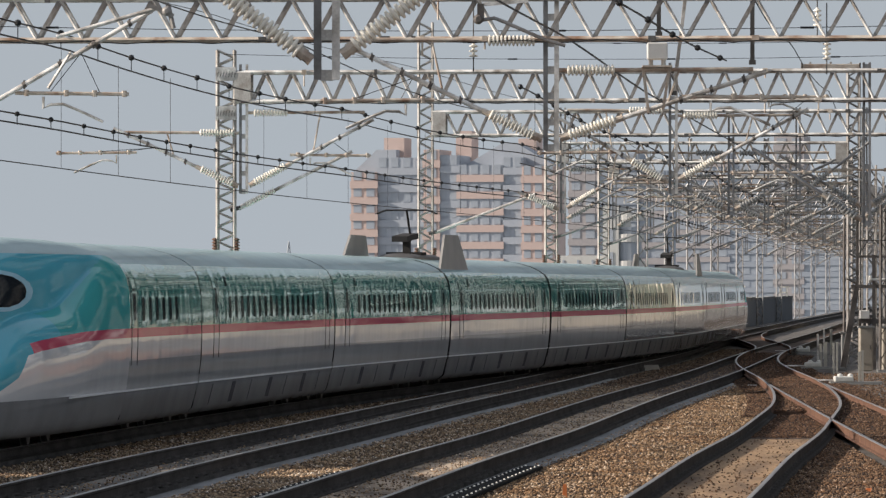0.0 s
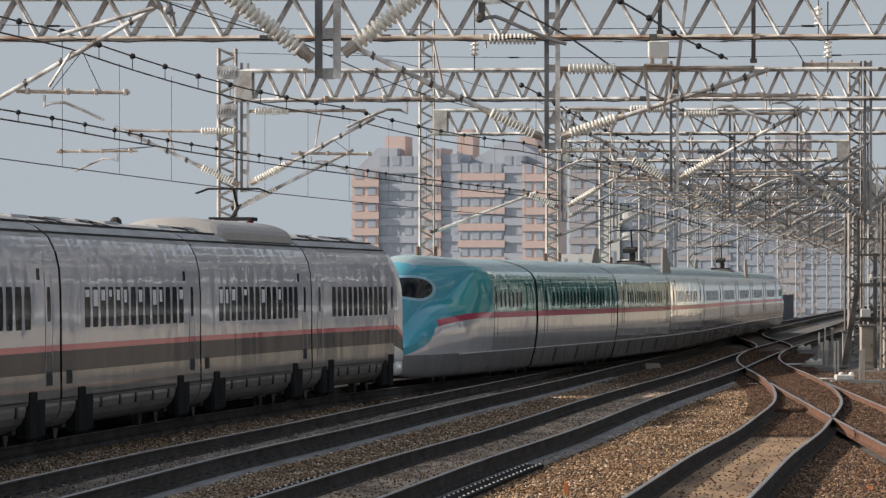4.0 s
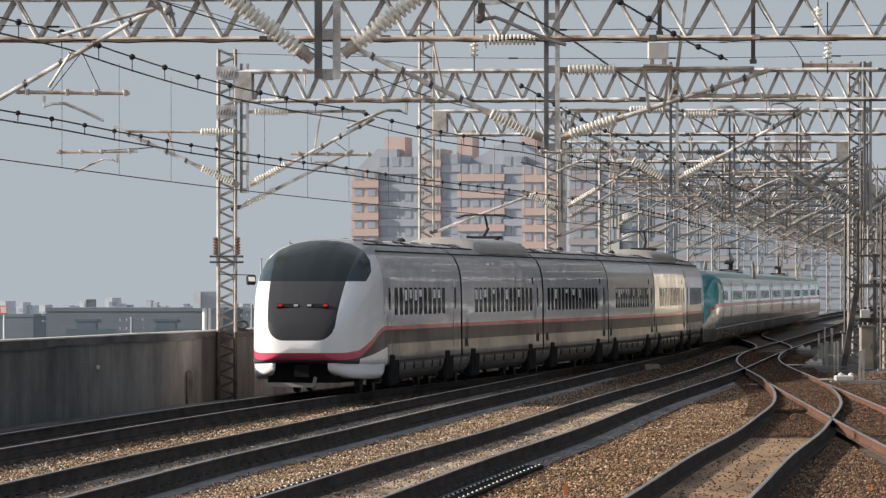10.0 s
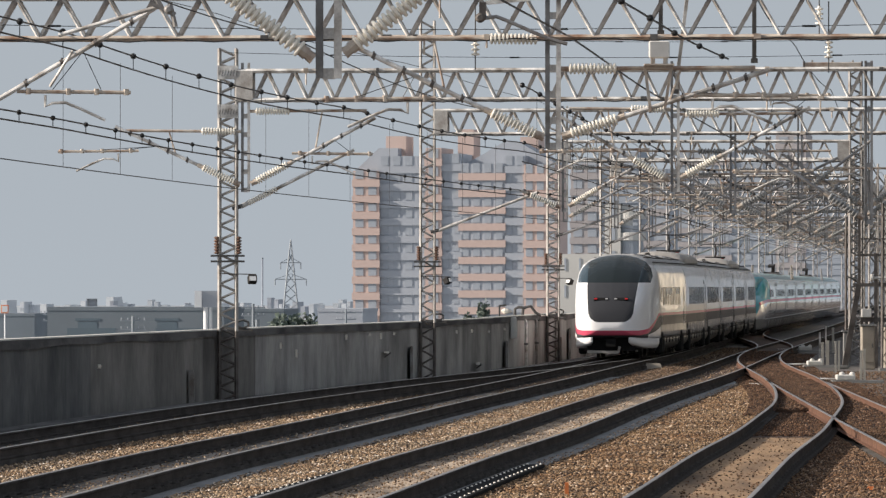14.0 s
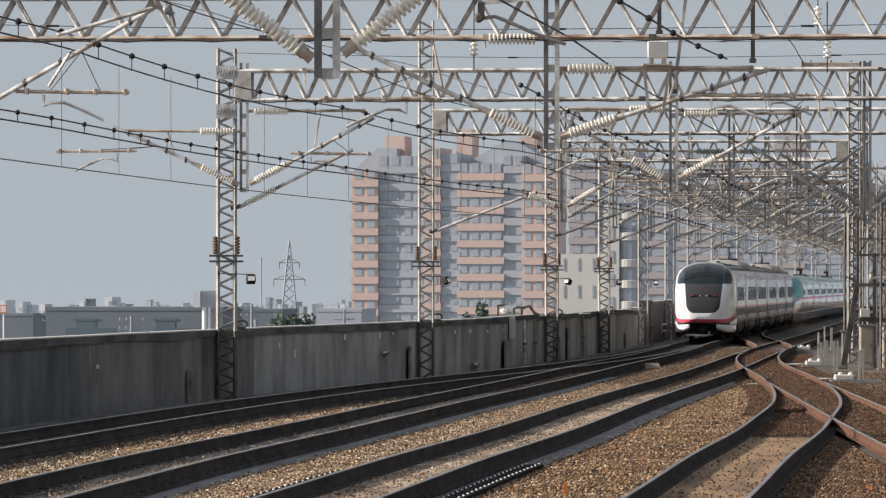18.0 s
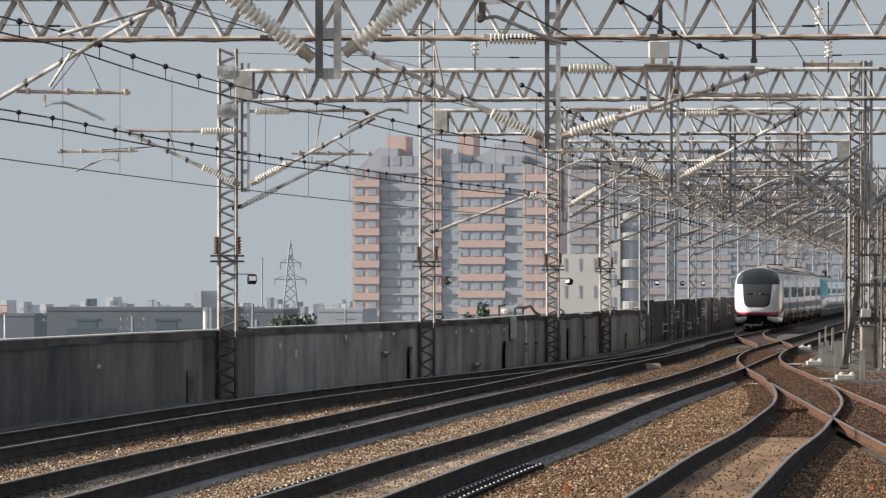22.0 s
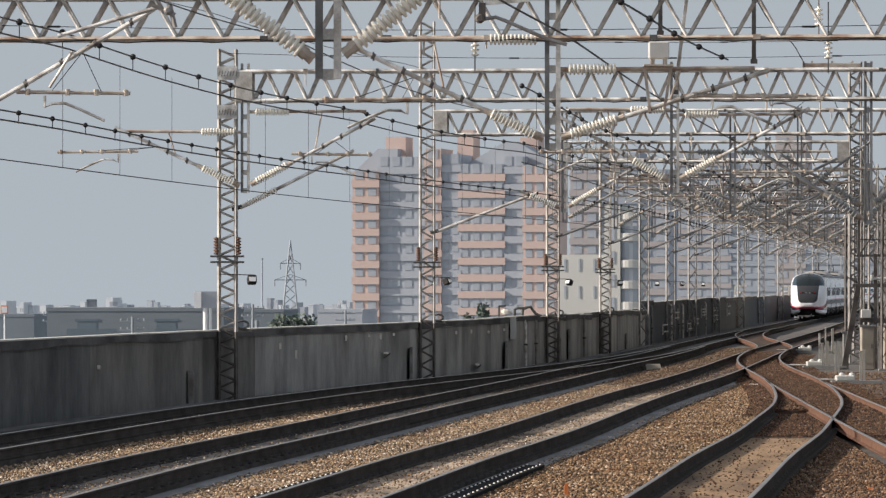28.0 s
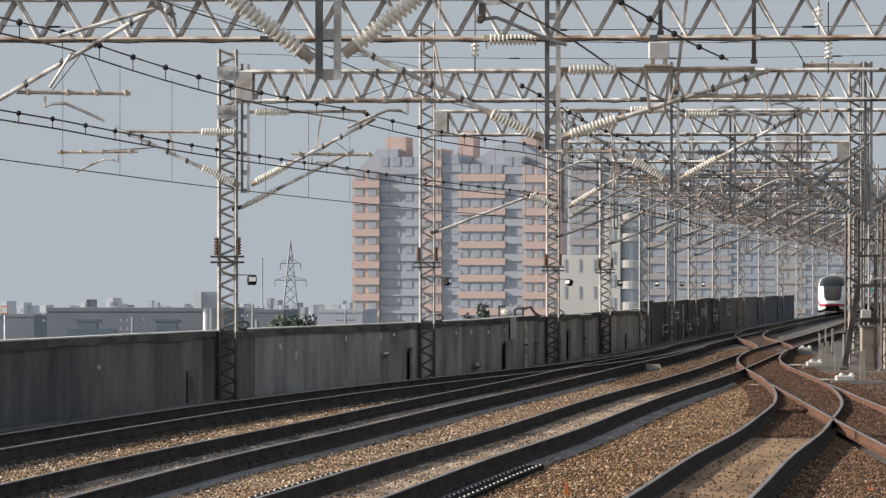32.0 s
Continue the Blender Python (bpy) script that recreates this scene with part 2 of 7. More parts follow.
# ---- mesh helpers ----
def link(name, bm, material, parent=None, smooth=False):
    me = bpy.data.meshes.new(name)
    bm.to_mesh(me)
    bm.free()
    for m in (material if isinstance(material, (list, tuple)) else [material]):
        me.materials.append(m)
    if smooth:
        for p in me.polygons:
            p.use_smooth = True
    ob = new(name, me)
    if parent:
        ob.parent = parent
    return ob


def part(name, bm, material, parent, label="", smooth=False):
    ob = link(name, bm, material, parent, smooth)
    return tagged(ob, label) if label else ob


def same(ob, parent, m):
    """One more piece on the same mesh."""
    o = new(ob.name.split(".")[0], ob.data)
    o.parent = parent
    o.matrix_basis = m
    return o


def thing(name, at=(0, 0, 0), label="", category="", group="", kind=""):
    ob = new(name)
    ob.empty_display_size = 0.2
    ob.location = at
    return tagged(ob, label, category, group, kind)


def bm_new():
    return bmesh.new()


def box(bm, c, s, m=None):
    """A box of size s about c."""
    vs = [bm.verts.new(((m or Matrix()) @ Vector((c[0] + s[0] * i / 2, c[1] + s[1] * j / 2, c[2] + s[2] * k / 2)))) for i in (-1, 1) for j in (-1, 1) for k in (-1, 1)]
    for f in ((0, 1, 3, 2), (4, 6, 7, 5), (0, 4, 5, 1), (2, 3, 7, 6), (0, 2, 6, 4), (1, 5, 7, 3)):
        bm.faces.new([vs[i] for i in f])


def bar(bm, p, q, w, h=None, roll=0.0):
    """A rectangular bar from p to q, turned about its length by roll degrees."""
    p, q = Vector(p), Vector(q)
    d = q - p
    if d.length < 1e-6:
        return
    m = Matrix.Translation((p + q) / 2) @ d.to_track_quat("Y", "Z").to_matrix().to_4x4()
    box(bm, (0, 0, 0), (w, d.length, h or w), m @ Matrix.Rotation(radians(roll), 4, "Y"))


def tube(bm, p, q, r, n=6, r2=None):
    p, q = Vector(p), Vector(q)
    m = (q - p).to_track_quat("Z", "Y").to_matrix()
    a = [[bm.verts.new(c + m @ Vector((math.cos(2 * math.pi * i / n) * rr, math.sin(2 * math.pi * i / n) * rr, 0))) for i in range(n)] for c, rr in ((p, r), (q, r if r2 is None else r2))]
    for i in range(n):
        j = (i + 1) % n
        bm.faces.new((a[0][i], a[0][j], a[1][j], a[1][i]))
    bm.faces.new(a[0][::-1]), bm.faces.new(a[1])


def hose(bm, pts, r, n=6):
    """A bent round bar through the points."""
    pts = [Vector(p) for p in pts]
    rings = []
    ref = (pts[1] - pts[0]).orthogonal().normalized()
    for i, p in enumerate(pts):
        v = (pts[min(i + 1, len(pts) - 1)] - pts[max(i - 1, 0)]).normalized()
        ref = (ref - v * ref.dot(v)).normalized()
        w = v.cross(ref)
        rings.append([p + ref * (r * math.cos(2 * math.pi * k / n)) + w * (r * math.sin(2 * math.pi * k / n)) for k in range(n)])
    loft(bm, rings)


def lathe(bm, p, q, prof, n=10):
    """A turned body on the line p to q: prof holds (share of the length, radius)."""
    p, q = Vector(p), Vector(q)
    m = (q - p).to_track_quat("Z", "Y").to_matrix()
    rings = []
    for t, r in prof:
        c = p.lerp(q, t)
        rings.append([bm.verts.new(c + m @ Vector((math.cos(2 * math.pi * i / n) * r, math.sin(2 * math.pi * i / n) * r, 0))) for i in range(n)])
    for a, b in zip(rings, rings[1:]):
        for i in range(n):
            j = (i + 1) % n
            bm.faces.new((a[i], a[j], b[j], b[i]))
    bm.faces.new(rings[0][::-1]), bm.faces.new(rings[-1])


def loft(bm, rings, close=True, caps=True, pick=None):
    """Skin over rings of points; pick(centre) gives the material index."""
    vs = [[bm.verts.new(v) for v in r] for r in rings]
    n = len(rings[0])
    for a, b in zip(vs, vs[1:]):
        for i in range(n if close else n - 1):
            j = (i + 1) % n
            f = bm.faces.new((a[i], a[j], b[j], b[i]))
            if pick:
                f.material_index = pick(f.calc_center_median())
    if caps:
        bm.faces.new(vs[0][::-1]), bm.faces.new(vs[-1])


def spline(ks):
    """A natural cubic through the knots (y, x): returns x(y); straight past the ends."""
    xs, ys = np.array([k[0] for k in ks], float), np.array([k[1] for k in ks], float)
    n, hh = len(xs), np.diff(xs)
    A, b = np.zeros((n, n)), np.zeros(n)
    A[0, 0] = A[-1, -1] = 1
    for i in range(1, n - 1):
        A[i, i - 1], A[i, i], A[i, i + 1] = hh[i - 1], 2 * (hh[i - 1] + hh[i]), hh[i]
        b[i] = 3 * ((ys[i + 1] - ys[i]) / hh[i] - (ys[i] - ys[i - 1]) / hh[i - 1])
    c = np.linalg.solve(A, b)

    def ev(x):
        i = int(np.clip(np.searchsorted(xs, x) - 1, 0, n - 2))
        bb = (ys[i + 1] - ys[i]) / hh[i] - hh[i] * (2 * c[i] + c[i + 1]) / 3
        d = (c[i + 1] - c[i]) / (3 * hh[i])
        u = min(max(x, xs[0]), xs[-1])
        t = u - xs[i]
        return float(ys[i] + bb * t + c[i] * t * t + d * t ** 3 + (x - u) * (bb + 2 * c[i] * t + 3 * d * t * t))
    return ev


# ---- the plan: centre lines of the tracks, x over y ----
track_a = spline([(60, -11.34), (90, -9.16), (115, -7.34), (140, -5.4), (165, -3.07), (190, -0.25), (220, 3.36), (260, 7.4), (310, 11.11), (370, 15.42),
                  (440, 20.66), (540, 28.09), (660, 37.28), (820, 49.64), (1000, 63.55)])
track_b = spline([(60, -6.9), (88, -5.1), (105, -4.0), (123, -2.6), (150, -0.6), (175, 1.35), (203, 3.5), (225, 5.1), (260, 7.85), (300, 10.6), (340, 13.2)])
track_c = spline([(60, -3.3), (86, -1.35), (104, -0.02), (121, 1.37), (149, 3.4), (172, 5.15), (200, 7.4), (253, 11.2), (297, 14.4), (340, 17.7), (400, 22.3),
                  (510, 30.3), (660, 41.6), (820, 53.9), (1000, 67.8)])
track_d = spline([(60, 1.1), (83, 2.9), (91, 3.5), (107, 4.7), (121, 5.85), (137, 7.0), (150, 7.9), (165, 8.7), (177, 9.2), (192, 9.7), (220, 10.35), (243, 11.1),
                  (268, 12.4), (285, 13.5)])
track_e = spline([(60, 6.9), (90, 7.45), (112, 7.9), (129, 8.24), (150, 8.7), (170, 9.15), (190, 9.62)])
track_x = spline([(285, 13.6), (300, 14.4), (318, 15.0), (345, 15.6), (375, 16.6), (410, 18.6)])


def wall_x(y):
    return track_a(y) - 3.22


def side(fn, y, off):
    """The point off metres to the side of a centre line."""
    s = (fn(y + 0.5) - fn(y - 0.5))
    k = 1 / math.hypot(1, s)
    return fn(y) + off * k, y - off * s * k


def steps(a, b, near=2.0, grow=0.02):
    ys = [a]
    while ys[-1] < b:
        ys.append(min(b, ys[-1] + near + max(0, ys[-1] - 80) * grow))
    return ys


# ---- ground, viaduct deck, tracks ----
def sheet(name, rows, material, kind="structure", thick=0.0):
    bm = bm_new()
    for a, b in zip(rows, rows[1:]):
        for i in range(len(a) - 1):
            bm.faces.new([bm.verts.new(v) for v in (a[i], a[i + 1], b[i + 1], b[i])])
    bmesh.ops.remove_doubles(bm, verts=bm.verts, dist=0.001)
    return tagged(link(name, bm, material), kind=kind)


GROUND_Z = -10.0
sheet("ground", [[(x, y, GROUND_Z) for x in (-4000, -600, 600, 4000)] for y in (-1500, 40, 900, 4600)], M_GROUND)
deck_rows = []
for y in [-60, 0, 40] + steps(60, 1000, 5, 0.03):
    xl, xr = wall_x(y), track_c(y) + 26
    deck_rows.append([(xl, y, -0.30), (xr, y, -0.30)])
sheet("ballast_bed", deck_rows, M_BALLAST)
bm = bm_new()
for a, b in zip(deck_rows, deck_rows[1:]):
    bm.faces.new([bm.verts.new(v) for v in ((a[0][0] - 0.6, a[0][1], -1.6), (a[1][0] + 0.6, a[1][1], -1.6), (b[1][0] + 0.6, b[1][1], -1.6), (b[0][0] - 0.6, b[0][1], -1.6))])
tagged(link("viaduct_deck", bm, M_CONCRETE), kind="structure")

RAIL = [(-0.062, -0.174), (0.062, -0.174), (0.062, -0.160), (0.012, -0.145), (0.012, -0.05), (0.034, -0.036), (0.034, -0.006), (0.028, 0.0), (-0.028, 0.0), (-0.034, -0.006),
        (-0.034, -0.036), (-0.012, -0.05), (-0.012, -0.145), (-0.062, -0.160)]


def rail(fn, off, y0, y1, material, parent, name="rail"):
    bm = bm_new()
    rings = []
    for y in steps(y0, y1, 2.0, 0.03):
        s = fn(y + 0.5) - fn(y - 0.5)
        k = 1 / math.hypot(1, s)
        rings.append([((fn(y) + (off + u) * k), y - (off + u) * s * k, v) for u, v in RAIL])
    loft(bm, rings, pick=lambda c: 1 if c.z > -0.004 else 0)
    ob = part(name, bm, [material, M_RAILHEAD], parent)
    return ob


def strip(bm, fn, off0, off1, y0, y1, z, drop=0.12):
    ys = steps(y0, y1, 3.0, 0.03)
    L = [side(fn, y, off0) for y in ys]
    R = [side(fn, y, off1) for y in ys]
    loft(bm, [[(*l, z), (*r, z), (*r, z - drop), (*l, z - drop)] for l, r in zip(L, R)])


def track(name, fn, y0, y1, label, rust=M_RAIL, slab=True, lift=0.0, edges=((-1.20, -0.84), (0.84, 1.24)), tan=180.0, near=M_SLABMID, edge_end=215.0, turn=None):
    """Rails on a slab; past `turn` the rails run bare and rusty through the points."""
    ob = thing(name, (0, 0, 0), label, "railway track", "tracks", "structure")
    if slab:
        for ya, yb, mt in ((y0, tan, near), (tan + 0.02, y1, M_SLABDARK)) if tan < y1 else ((y0, y1, near),):
            bm = bm_new()
            strip(bm, fn, -0.62, 0.62, ya, yb, -0.21 + lift)
            part("track_slab", bm, mt, ob)
        for a, b in edges:
            bm = bm_new()
            strip(bm, fn, a, b, y0, min(y1, edge_end), -0.255 + lift)
            part("slab_edge", bm, M_MORTAR, ob, "grey mortar edge strip")
        for a, b in ((-0.84, -0.62), (0.62, 0.84)):
            bm = bm_new()
            strip(bm, fn, a, b, y0, turn or y1, -0.186 + lift)
            part("rail_pad_strip", bm, M_PAD, ob)
    if turn:      # oily bed packed up between and beside the rails of the points
        for a, b, z in ((-0.70, 0.70, -0.13),):
            bm = bm_new()
            strip(bm, fn, a, b, turn, y1, z + lift)
            part("packed_bed", bm, M_SLABDARK, ob, "dark oil-stained packed bed")
    for off in (-0.7525, 0.7525):
        if turn and turn > y0:
            rail(fn, off, y0, turn, rust, ob)
        rail(fn, off, max(turn or y0, y0), y1, M_RUSTRAIL if turn else rust, ob)
    return ob


track("track_1", track_a, 50, 950, "straight steel rails on a shade-darkened slab beside the parapet wall", edges=(), near=M_SHADESLAB, tan=400)
track("track_2", track_b, 50, 300, "polished steel rails on dark oil-streaked slab", lift=-0.005, near=M_SLABGREY)
track("track_3", track_c, 50, 950, "polished steel rails on brown stained slab")
track("track_4", track_d, 50, 285, "curving turnout rails on brown slab", lift=0.005, edges=(), tan=126.0, near=M_SLAB, turn=150.0)
track("track_5", track_e, 50, 190, "rusty siding rails joining the turnout", M_RUSTRAIL, lift=0.010, edges=(), tan=100.0, turn=100.0)
track("track_6", track_x, 287, 408, "crossover rails between two tracks", slab=False, turn=280.0)

# ---- the parapet wall ----
def wall_run(name, y0, y1, top, thick=0.25, gap=0.02, length=4.6, material=M_WALL, label=""):
    ob = thing(name, (0, 0, 0), label, "parapet wall", "", "structure")
    y, tail = y0, 0.0
    while y < y1:
        ye = min(y + length, y1)
        x0, x1 = wall_x(y), wall_x(ye - gap)
        dz = random.uniform(-0.003, 0.003) if y < 228 else random.uniform(-0.05, 0.06)
        pan = None
        sag = [tail, random.uniform(-0.10, 0.0)]
        tail = sag[1]
        # dark coping face, pale cap: overhang shade and sunlit edge put in colour
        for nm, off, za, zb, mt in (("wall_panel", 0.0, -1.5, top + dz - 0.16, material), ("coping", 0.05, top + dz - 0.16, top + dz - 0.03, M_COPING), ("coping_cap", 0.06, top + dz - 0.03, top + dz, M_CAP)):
            bm = bm_new()
            pts = [(x0 + off, y, za), (x1 + off, ye - gap, za), (x1 - thick - off, ye - gap, za), (x0 - thick - off, y, za)]
            low_ = [(px, py, pz + (sag[i in (1, 2)] if nm == "coping" else 0)) for i, (px, py, pz) in enumerate(pts)]
            loft(bm, [low_, [(px, py, zb) for px, py, _ in pts]])
            if mt is M_WALL:      # panels nearer the camera take darker concrete
                mt = M_WALLNEAR if y < 146 else M_WALLMID if y < 176 else M_WALL
            o = part(nm, bm, mt, pan or ob)
            pan = pan or o
        y = ye
    return ob


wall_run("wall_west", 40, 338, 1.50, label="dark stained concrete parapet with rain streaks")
wall_run("wall_west_far", 338, 640, 1.88, length=9.0, material=M_DARKWALL, label="taller dark noise barrier wall along the viaduct")


# ---- catenary portals ----
# y of the portal, height of its lower chord, x of its far mast
STATIONS = [(77, 7.0, 11.0), (122, 6.93, 9.3), (171, 7.18, 12.4), (212, 7.25, 14.2), (255, 7.2, 15.15), (290, 7.2, 17.4), (330, 7.2, 20.5), (362, 7.2, 22.9), (392, 7.2, 25.3),
            (430, 7.2, 28.2), (480, 7.2, 32.0), (530, 7.2, 35.8), (585, 7.2, 39.9), (645, 7.2, 44.5), (710, 7.2, 49.5), (780, 7.2, 55.0), (860, 7.2, 61.2)]


def lattice(ob, p, h, w, n, leg=0.062, web=0.04, near=True, mt=None):
    """A four-legged lattice mast."""
    x, y, z = p
    mt = mt or M_MAST
    bm = bm_new()
    box(bm, (x, y, z + 0.03), (w + 0.2, w + 0.2, 0.06))
    mast = part("mast", bm, mt, ob)
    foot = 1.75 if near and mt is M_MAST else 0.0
    if foot:      # the foot in darker steel: the parapet's shade put into its colour
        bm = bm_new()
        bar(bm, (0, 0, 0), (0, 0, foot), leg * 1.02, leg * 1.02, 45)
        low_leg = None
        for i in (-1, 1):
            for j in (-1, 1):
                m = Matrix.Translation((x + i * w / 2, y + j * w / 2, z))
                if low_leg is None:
                    low_leg = part("leg_foot", bm, M_RUSTSHADE, mast)
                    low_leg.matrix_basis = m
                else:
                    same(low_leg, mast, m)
    bm = bm_new()
    bar(bm, (0, 0, foot), (0, 0, h), leg, leg, 45)
    first = None
    for i in (-1, 1):
        for j in (-1, 1):
            m = Matrix.Translation((x + i * w / 2, y + j * w / 2, z))
            if first is None:
                first = part("leg", bm, mt, mast)
                first.matrix_basis = m
            else:
                same(first, mast, m)
    b2 = bm_new()
    hz = h / n
    for k in range(1 if near else n):
        s = -1 if k % 2 else 1
        za, zb = hz * k, hz * (k + 1)
        for i in (-1, 1):
            bar(b2, (-s * w / 2, i * w / 2, za), (s * w / 2, i * w / 2, zb), web, web, 45)
            bar(b2, (i * w / 2, -s * w / 2, za), (i * w / 2, s * w / 2, zb), web, web, 45)
    lace = part("lacing", b2, mt, mast)
    lace.location = (x, y, z)
    tagged(lace, kind="stuff")
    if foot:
        lace.data.materials[0] = M_RUSTSHADE
    upper = None
    for k in range(1, n if near else 1):
        sg = -1 if k % 2 else 1
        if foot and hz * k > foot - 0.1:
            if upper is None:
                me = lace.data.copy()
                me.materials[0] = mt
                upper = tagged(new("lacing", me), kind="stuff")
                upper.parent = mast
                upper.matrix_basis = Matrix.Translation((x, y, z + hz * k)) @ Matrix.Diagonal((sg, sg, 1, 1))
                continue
        same(upper or lace, mast, Matrix.Translation((x, y, z + hz * k)) @ Matrix.Diagonal((sg, sg, 1, 1)))
    return mast


def disc_string(bm, p, q, r=0.105, pitch=0.055, n=10):
    """A ribbed porcelain rod from p to q."""
    p, q = Vector(p), Vector(q)
    ln = (q - p).length
    k = max(3, int(ln / pitch))
    prof = [(0, r * 0.45)]
    for i in range(k):
        t = (i + 0.5) / k
        prof += [(t - 0.40 / k, r * 0.52), (t - 0.22 / k, r * 0.97), (t + 0.0 / k, r), (t + 0.22 / k, r * 0.95), (t + 0.40 / k, r * 0.52)]
    prof.append((1, r * 0.45))
    lathe(bm, p, q, prof, n)


def portal(y, zc, xr, near):
    s = (track_a(y + 1) - track_a(y - 1)) / 2
    xl = wall_x(y) + 0.29
    ob = thing("catenary_portal", (xl, y, -0.3), "grey galvanised lattice portal frame spanning the tracks", "catenary portal", "catenary portals")
    dirv = Vector((1, -s, 0)).normalized()
    L = (xr - xl) / dirv.x
    depth, wid = 0.72, 0.40
    steel = M_STEEL if near else M_FARMAST
    top = zc + 0.3 + depth
    lattice(ob, (0, 0, 0), top + (2.75 if y == 212 else 0.55), 0.42, 48 if near else 16, near=near, mt=M_MAST if near else M_FARMAST)
    lattice(ob, tuple(dirv * L), top + (2.9 if y == 255 else 0.5), 0.42, 48 if near else 16, near=near, mt=M_MIDSTEEL)
    nrm = Vector((-dirv.y, dirv.x, 0))
    for nm, dz in (("bottom_chord", 0.0), ("top_chord", depth)):
        for k in (-1, 1):
            bm = bm_new()
            o = nrm * (k * wid / 2) + Vector((0, 0, zc + 0.3 + dz))
            cw = 0.066 if y < 140 else 0.074
            bar(bm, o + dirv * 0.22, o + dirv * (L - 0.22), cw, cw, 45)
            part(nm, bm, M_RUSTY if nm[0] == "b" and y < 140 else steel, ob)
    st = 0.409 if y < 140 else 0.335 if near else 0.42
    s0 = 0.166 if y == 122 else 0.66 if y == 171 else 0.3
    n = int((L - s0 - 0.3) / st)
    n -= n % 2
    if near:
        # rising braces in darker steel than falling ones: shade put into colour
        b2 = bm_new()
        for k in (-1, 1):
            o = nrm * (k * wid / 2)
            bar(b2, o, o + dirv * st + Vector((0, 0, depth)), 0.016, 0.05, 0)
            bar(b2, o + nrm * 0.03 + Vector((0, 0, 0.045)), o + nrm * 0.03 + dirv * (st - 0.03) + Vector((0, 0, depth)), 0.038, 0.012, 0)
        up = part("web_brace", b2, M_MIDSTEEL, ob)
        b2 = bm_new()
        for k in (-1, 1):
            o = nrm * (k * wid / 2)
            bar(b2, o + Vector((0, 0, depth)), o + dirv * st, 0.04, 0.04, 45)
        down = part("web_brace", b2, M_STEEL, ob)
        up.location = dirv * s0 + Vector((0, 0, zc + 0.3))
        down.location = dirv * (s0 + st) + Vector((0, 0, zc + 0.3))
        for i in range(2, n):
            same(down if i % 2 else up, ob, Matrix.Translation(dirv * (s0 + st * i) + Vector((0, 0, zc + 0.3))))
    else:
        bm = bm_new()
        for i in range(n):
            za, zb = (0, depth) if i % 2 == 0 else (depth, 0)
            for k in (-1, 1):
                o = nrm * (k * wid / 2) + Vector((0, 0, zc + 0.3))
                bar(bm, o + dirv * (0.3 + st * i) + Vector((0, 0, za)), o + dirv * (0.3 + st * (i + 1)) + Vector((0, 0, zb)), 0.06, 0.06, 45)
        tagged(part("web_bracing", bm, steel, ob), kind="stuff")
    if near and y < 300:      # small clips and strapped cable along the chords
        rnd = random.Random(int(y))
        for i in range(16):
            u = rnd.uniform(1, L - 1)
            o = dirv * u + nrm * (-wid / 2 - 0.05) + Vector((0, 0, zc + 0.3 + (depth if i % 3 == 0 else 0)))
            bm = bm_new()
            w = rnd.uniform(0.05, 0.16)
            bar(bm, o - dirv * w / 2, o + dirv * w / 2, 0.05, rnd.uniform(0.07, 0.13))
            if i % 4 == 0:
                tube(bm, o, o + Vector((0, 0, -rnd.uniform(0.15, 0.4))), 0.02, 5)
            part("clip", bm, M_DARKSTEEL if i % 2 else M_RUSTY, ob)
        bm = bm_new()
        ns = 24
        hose(bm, [dirv * (0.4 + (L - 0.8) * i / ns) + nrm * (-wid / 2 - 0.07) + Vector((0, 0, zc + 0.28 - 0.05 * (i % 2))) for i in range(ns + 1)], 0.011, 5)
        part("strapped_cable", bm, M_WIRE, ob)
    # end gussets
    for u in (0.24, L - 0.65):
        o = dirv * u + Vector((0, 0, zc + 0.3))
        for k in (-1, 1):
            bm = bm_new()
            a = o + nrm * (k * (wid / 2 + 0.05))
            b = a + dirv * 0.41
            bar(bm, a + Vector((0, 0, depth * 0.5)), b + Vector((0, 0, depth * 0.5)), 0.012, depth * 0.98)
            part("gusset_plate", bm, M_MAST if near else steel, ob)
    if y == 171:      # guard plates on the mast
        for z in (8.16, 7.2):
            bm = bm_new()
            box(bm, (0, -0.27, z), (0.5, 0.02, 0.34))
            g = part("guard_plate", bm, M_STEEL, ob)
            for k in range(7):
                bm = bm_new()
                bar(bm, (-0.21 + k * 0.07, -0.29, z - 0.08), (-0.18 + k * 0.07, -0.29, z + 0.06), 0.012)
                part("spike", bm, M_DARKSTEEL, g)
    if near and y > 150:
        for dx in (-0.3, 0.3):     # brown insulators clamped to the mast
            bm = bm_new()
            disc_string(bm, (dx * 0.9, -0.2, 3.66), (dx * 0.9, -0.2, 4.1), 0.075, 0.07, 8)
            part("insulator", bm, M_BROWNPORC, ob, "brown ribbed insulator")
        for z in (3.62, 3.48):
            bm = bm_new()
            bar(bm, (-0.42, -0.24, z), (0.42, -0.24, z), 0.05)
            part("cross_arm", bm, M_DARKSTEEL, ob)
    return ob


for i, (y, zc, xr) in enumerate(STATIONS):
    portal(y, zc, xr, i < 6)


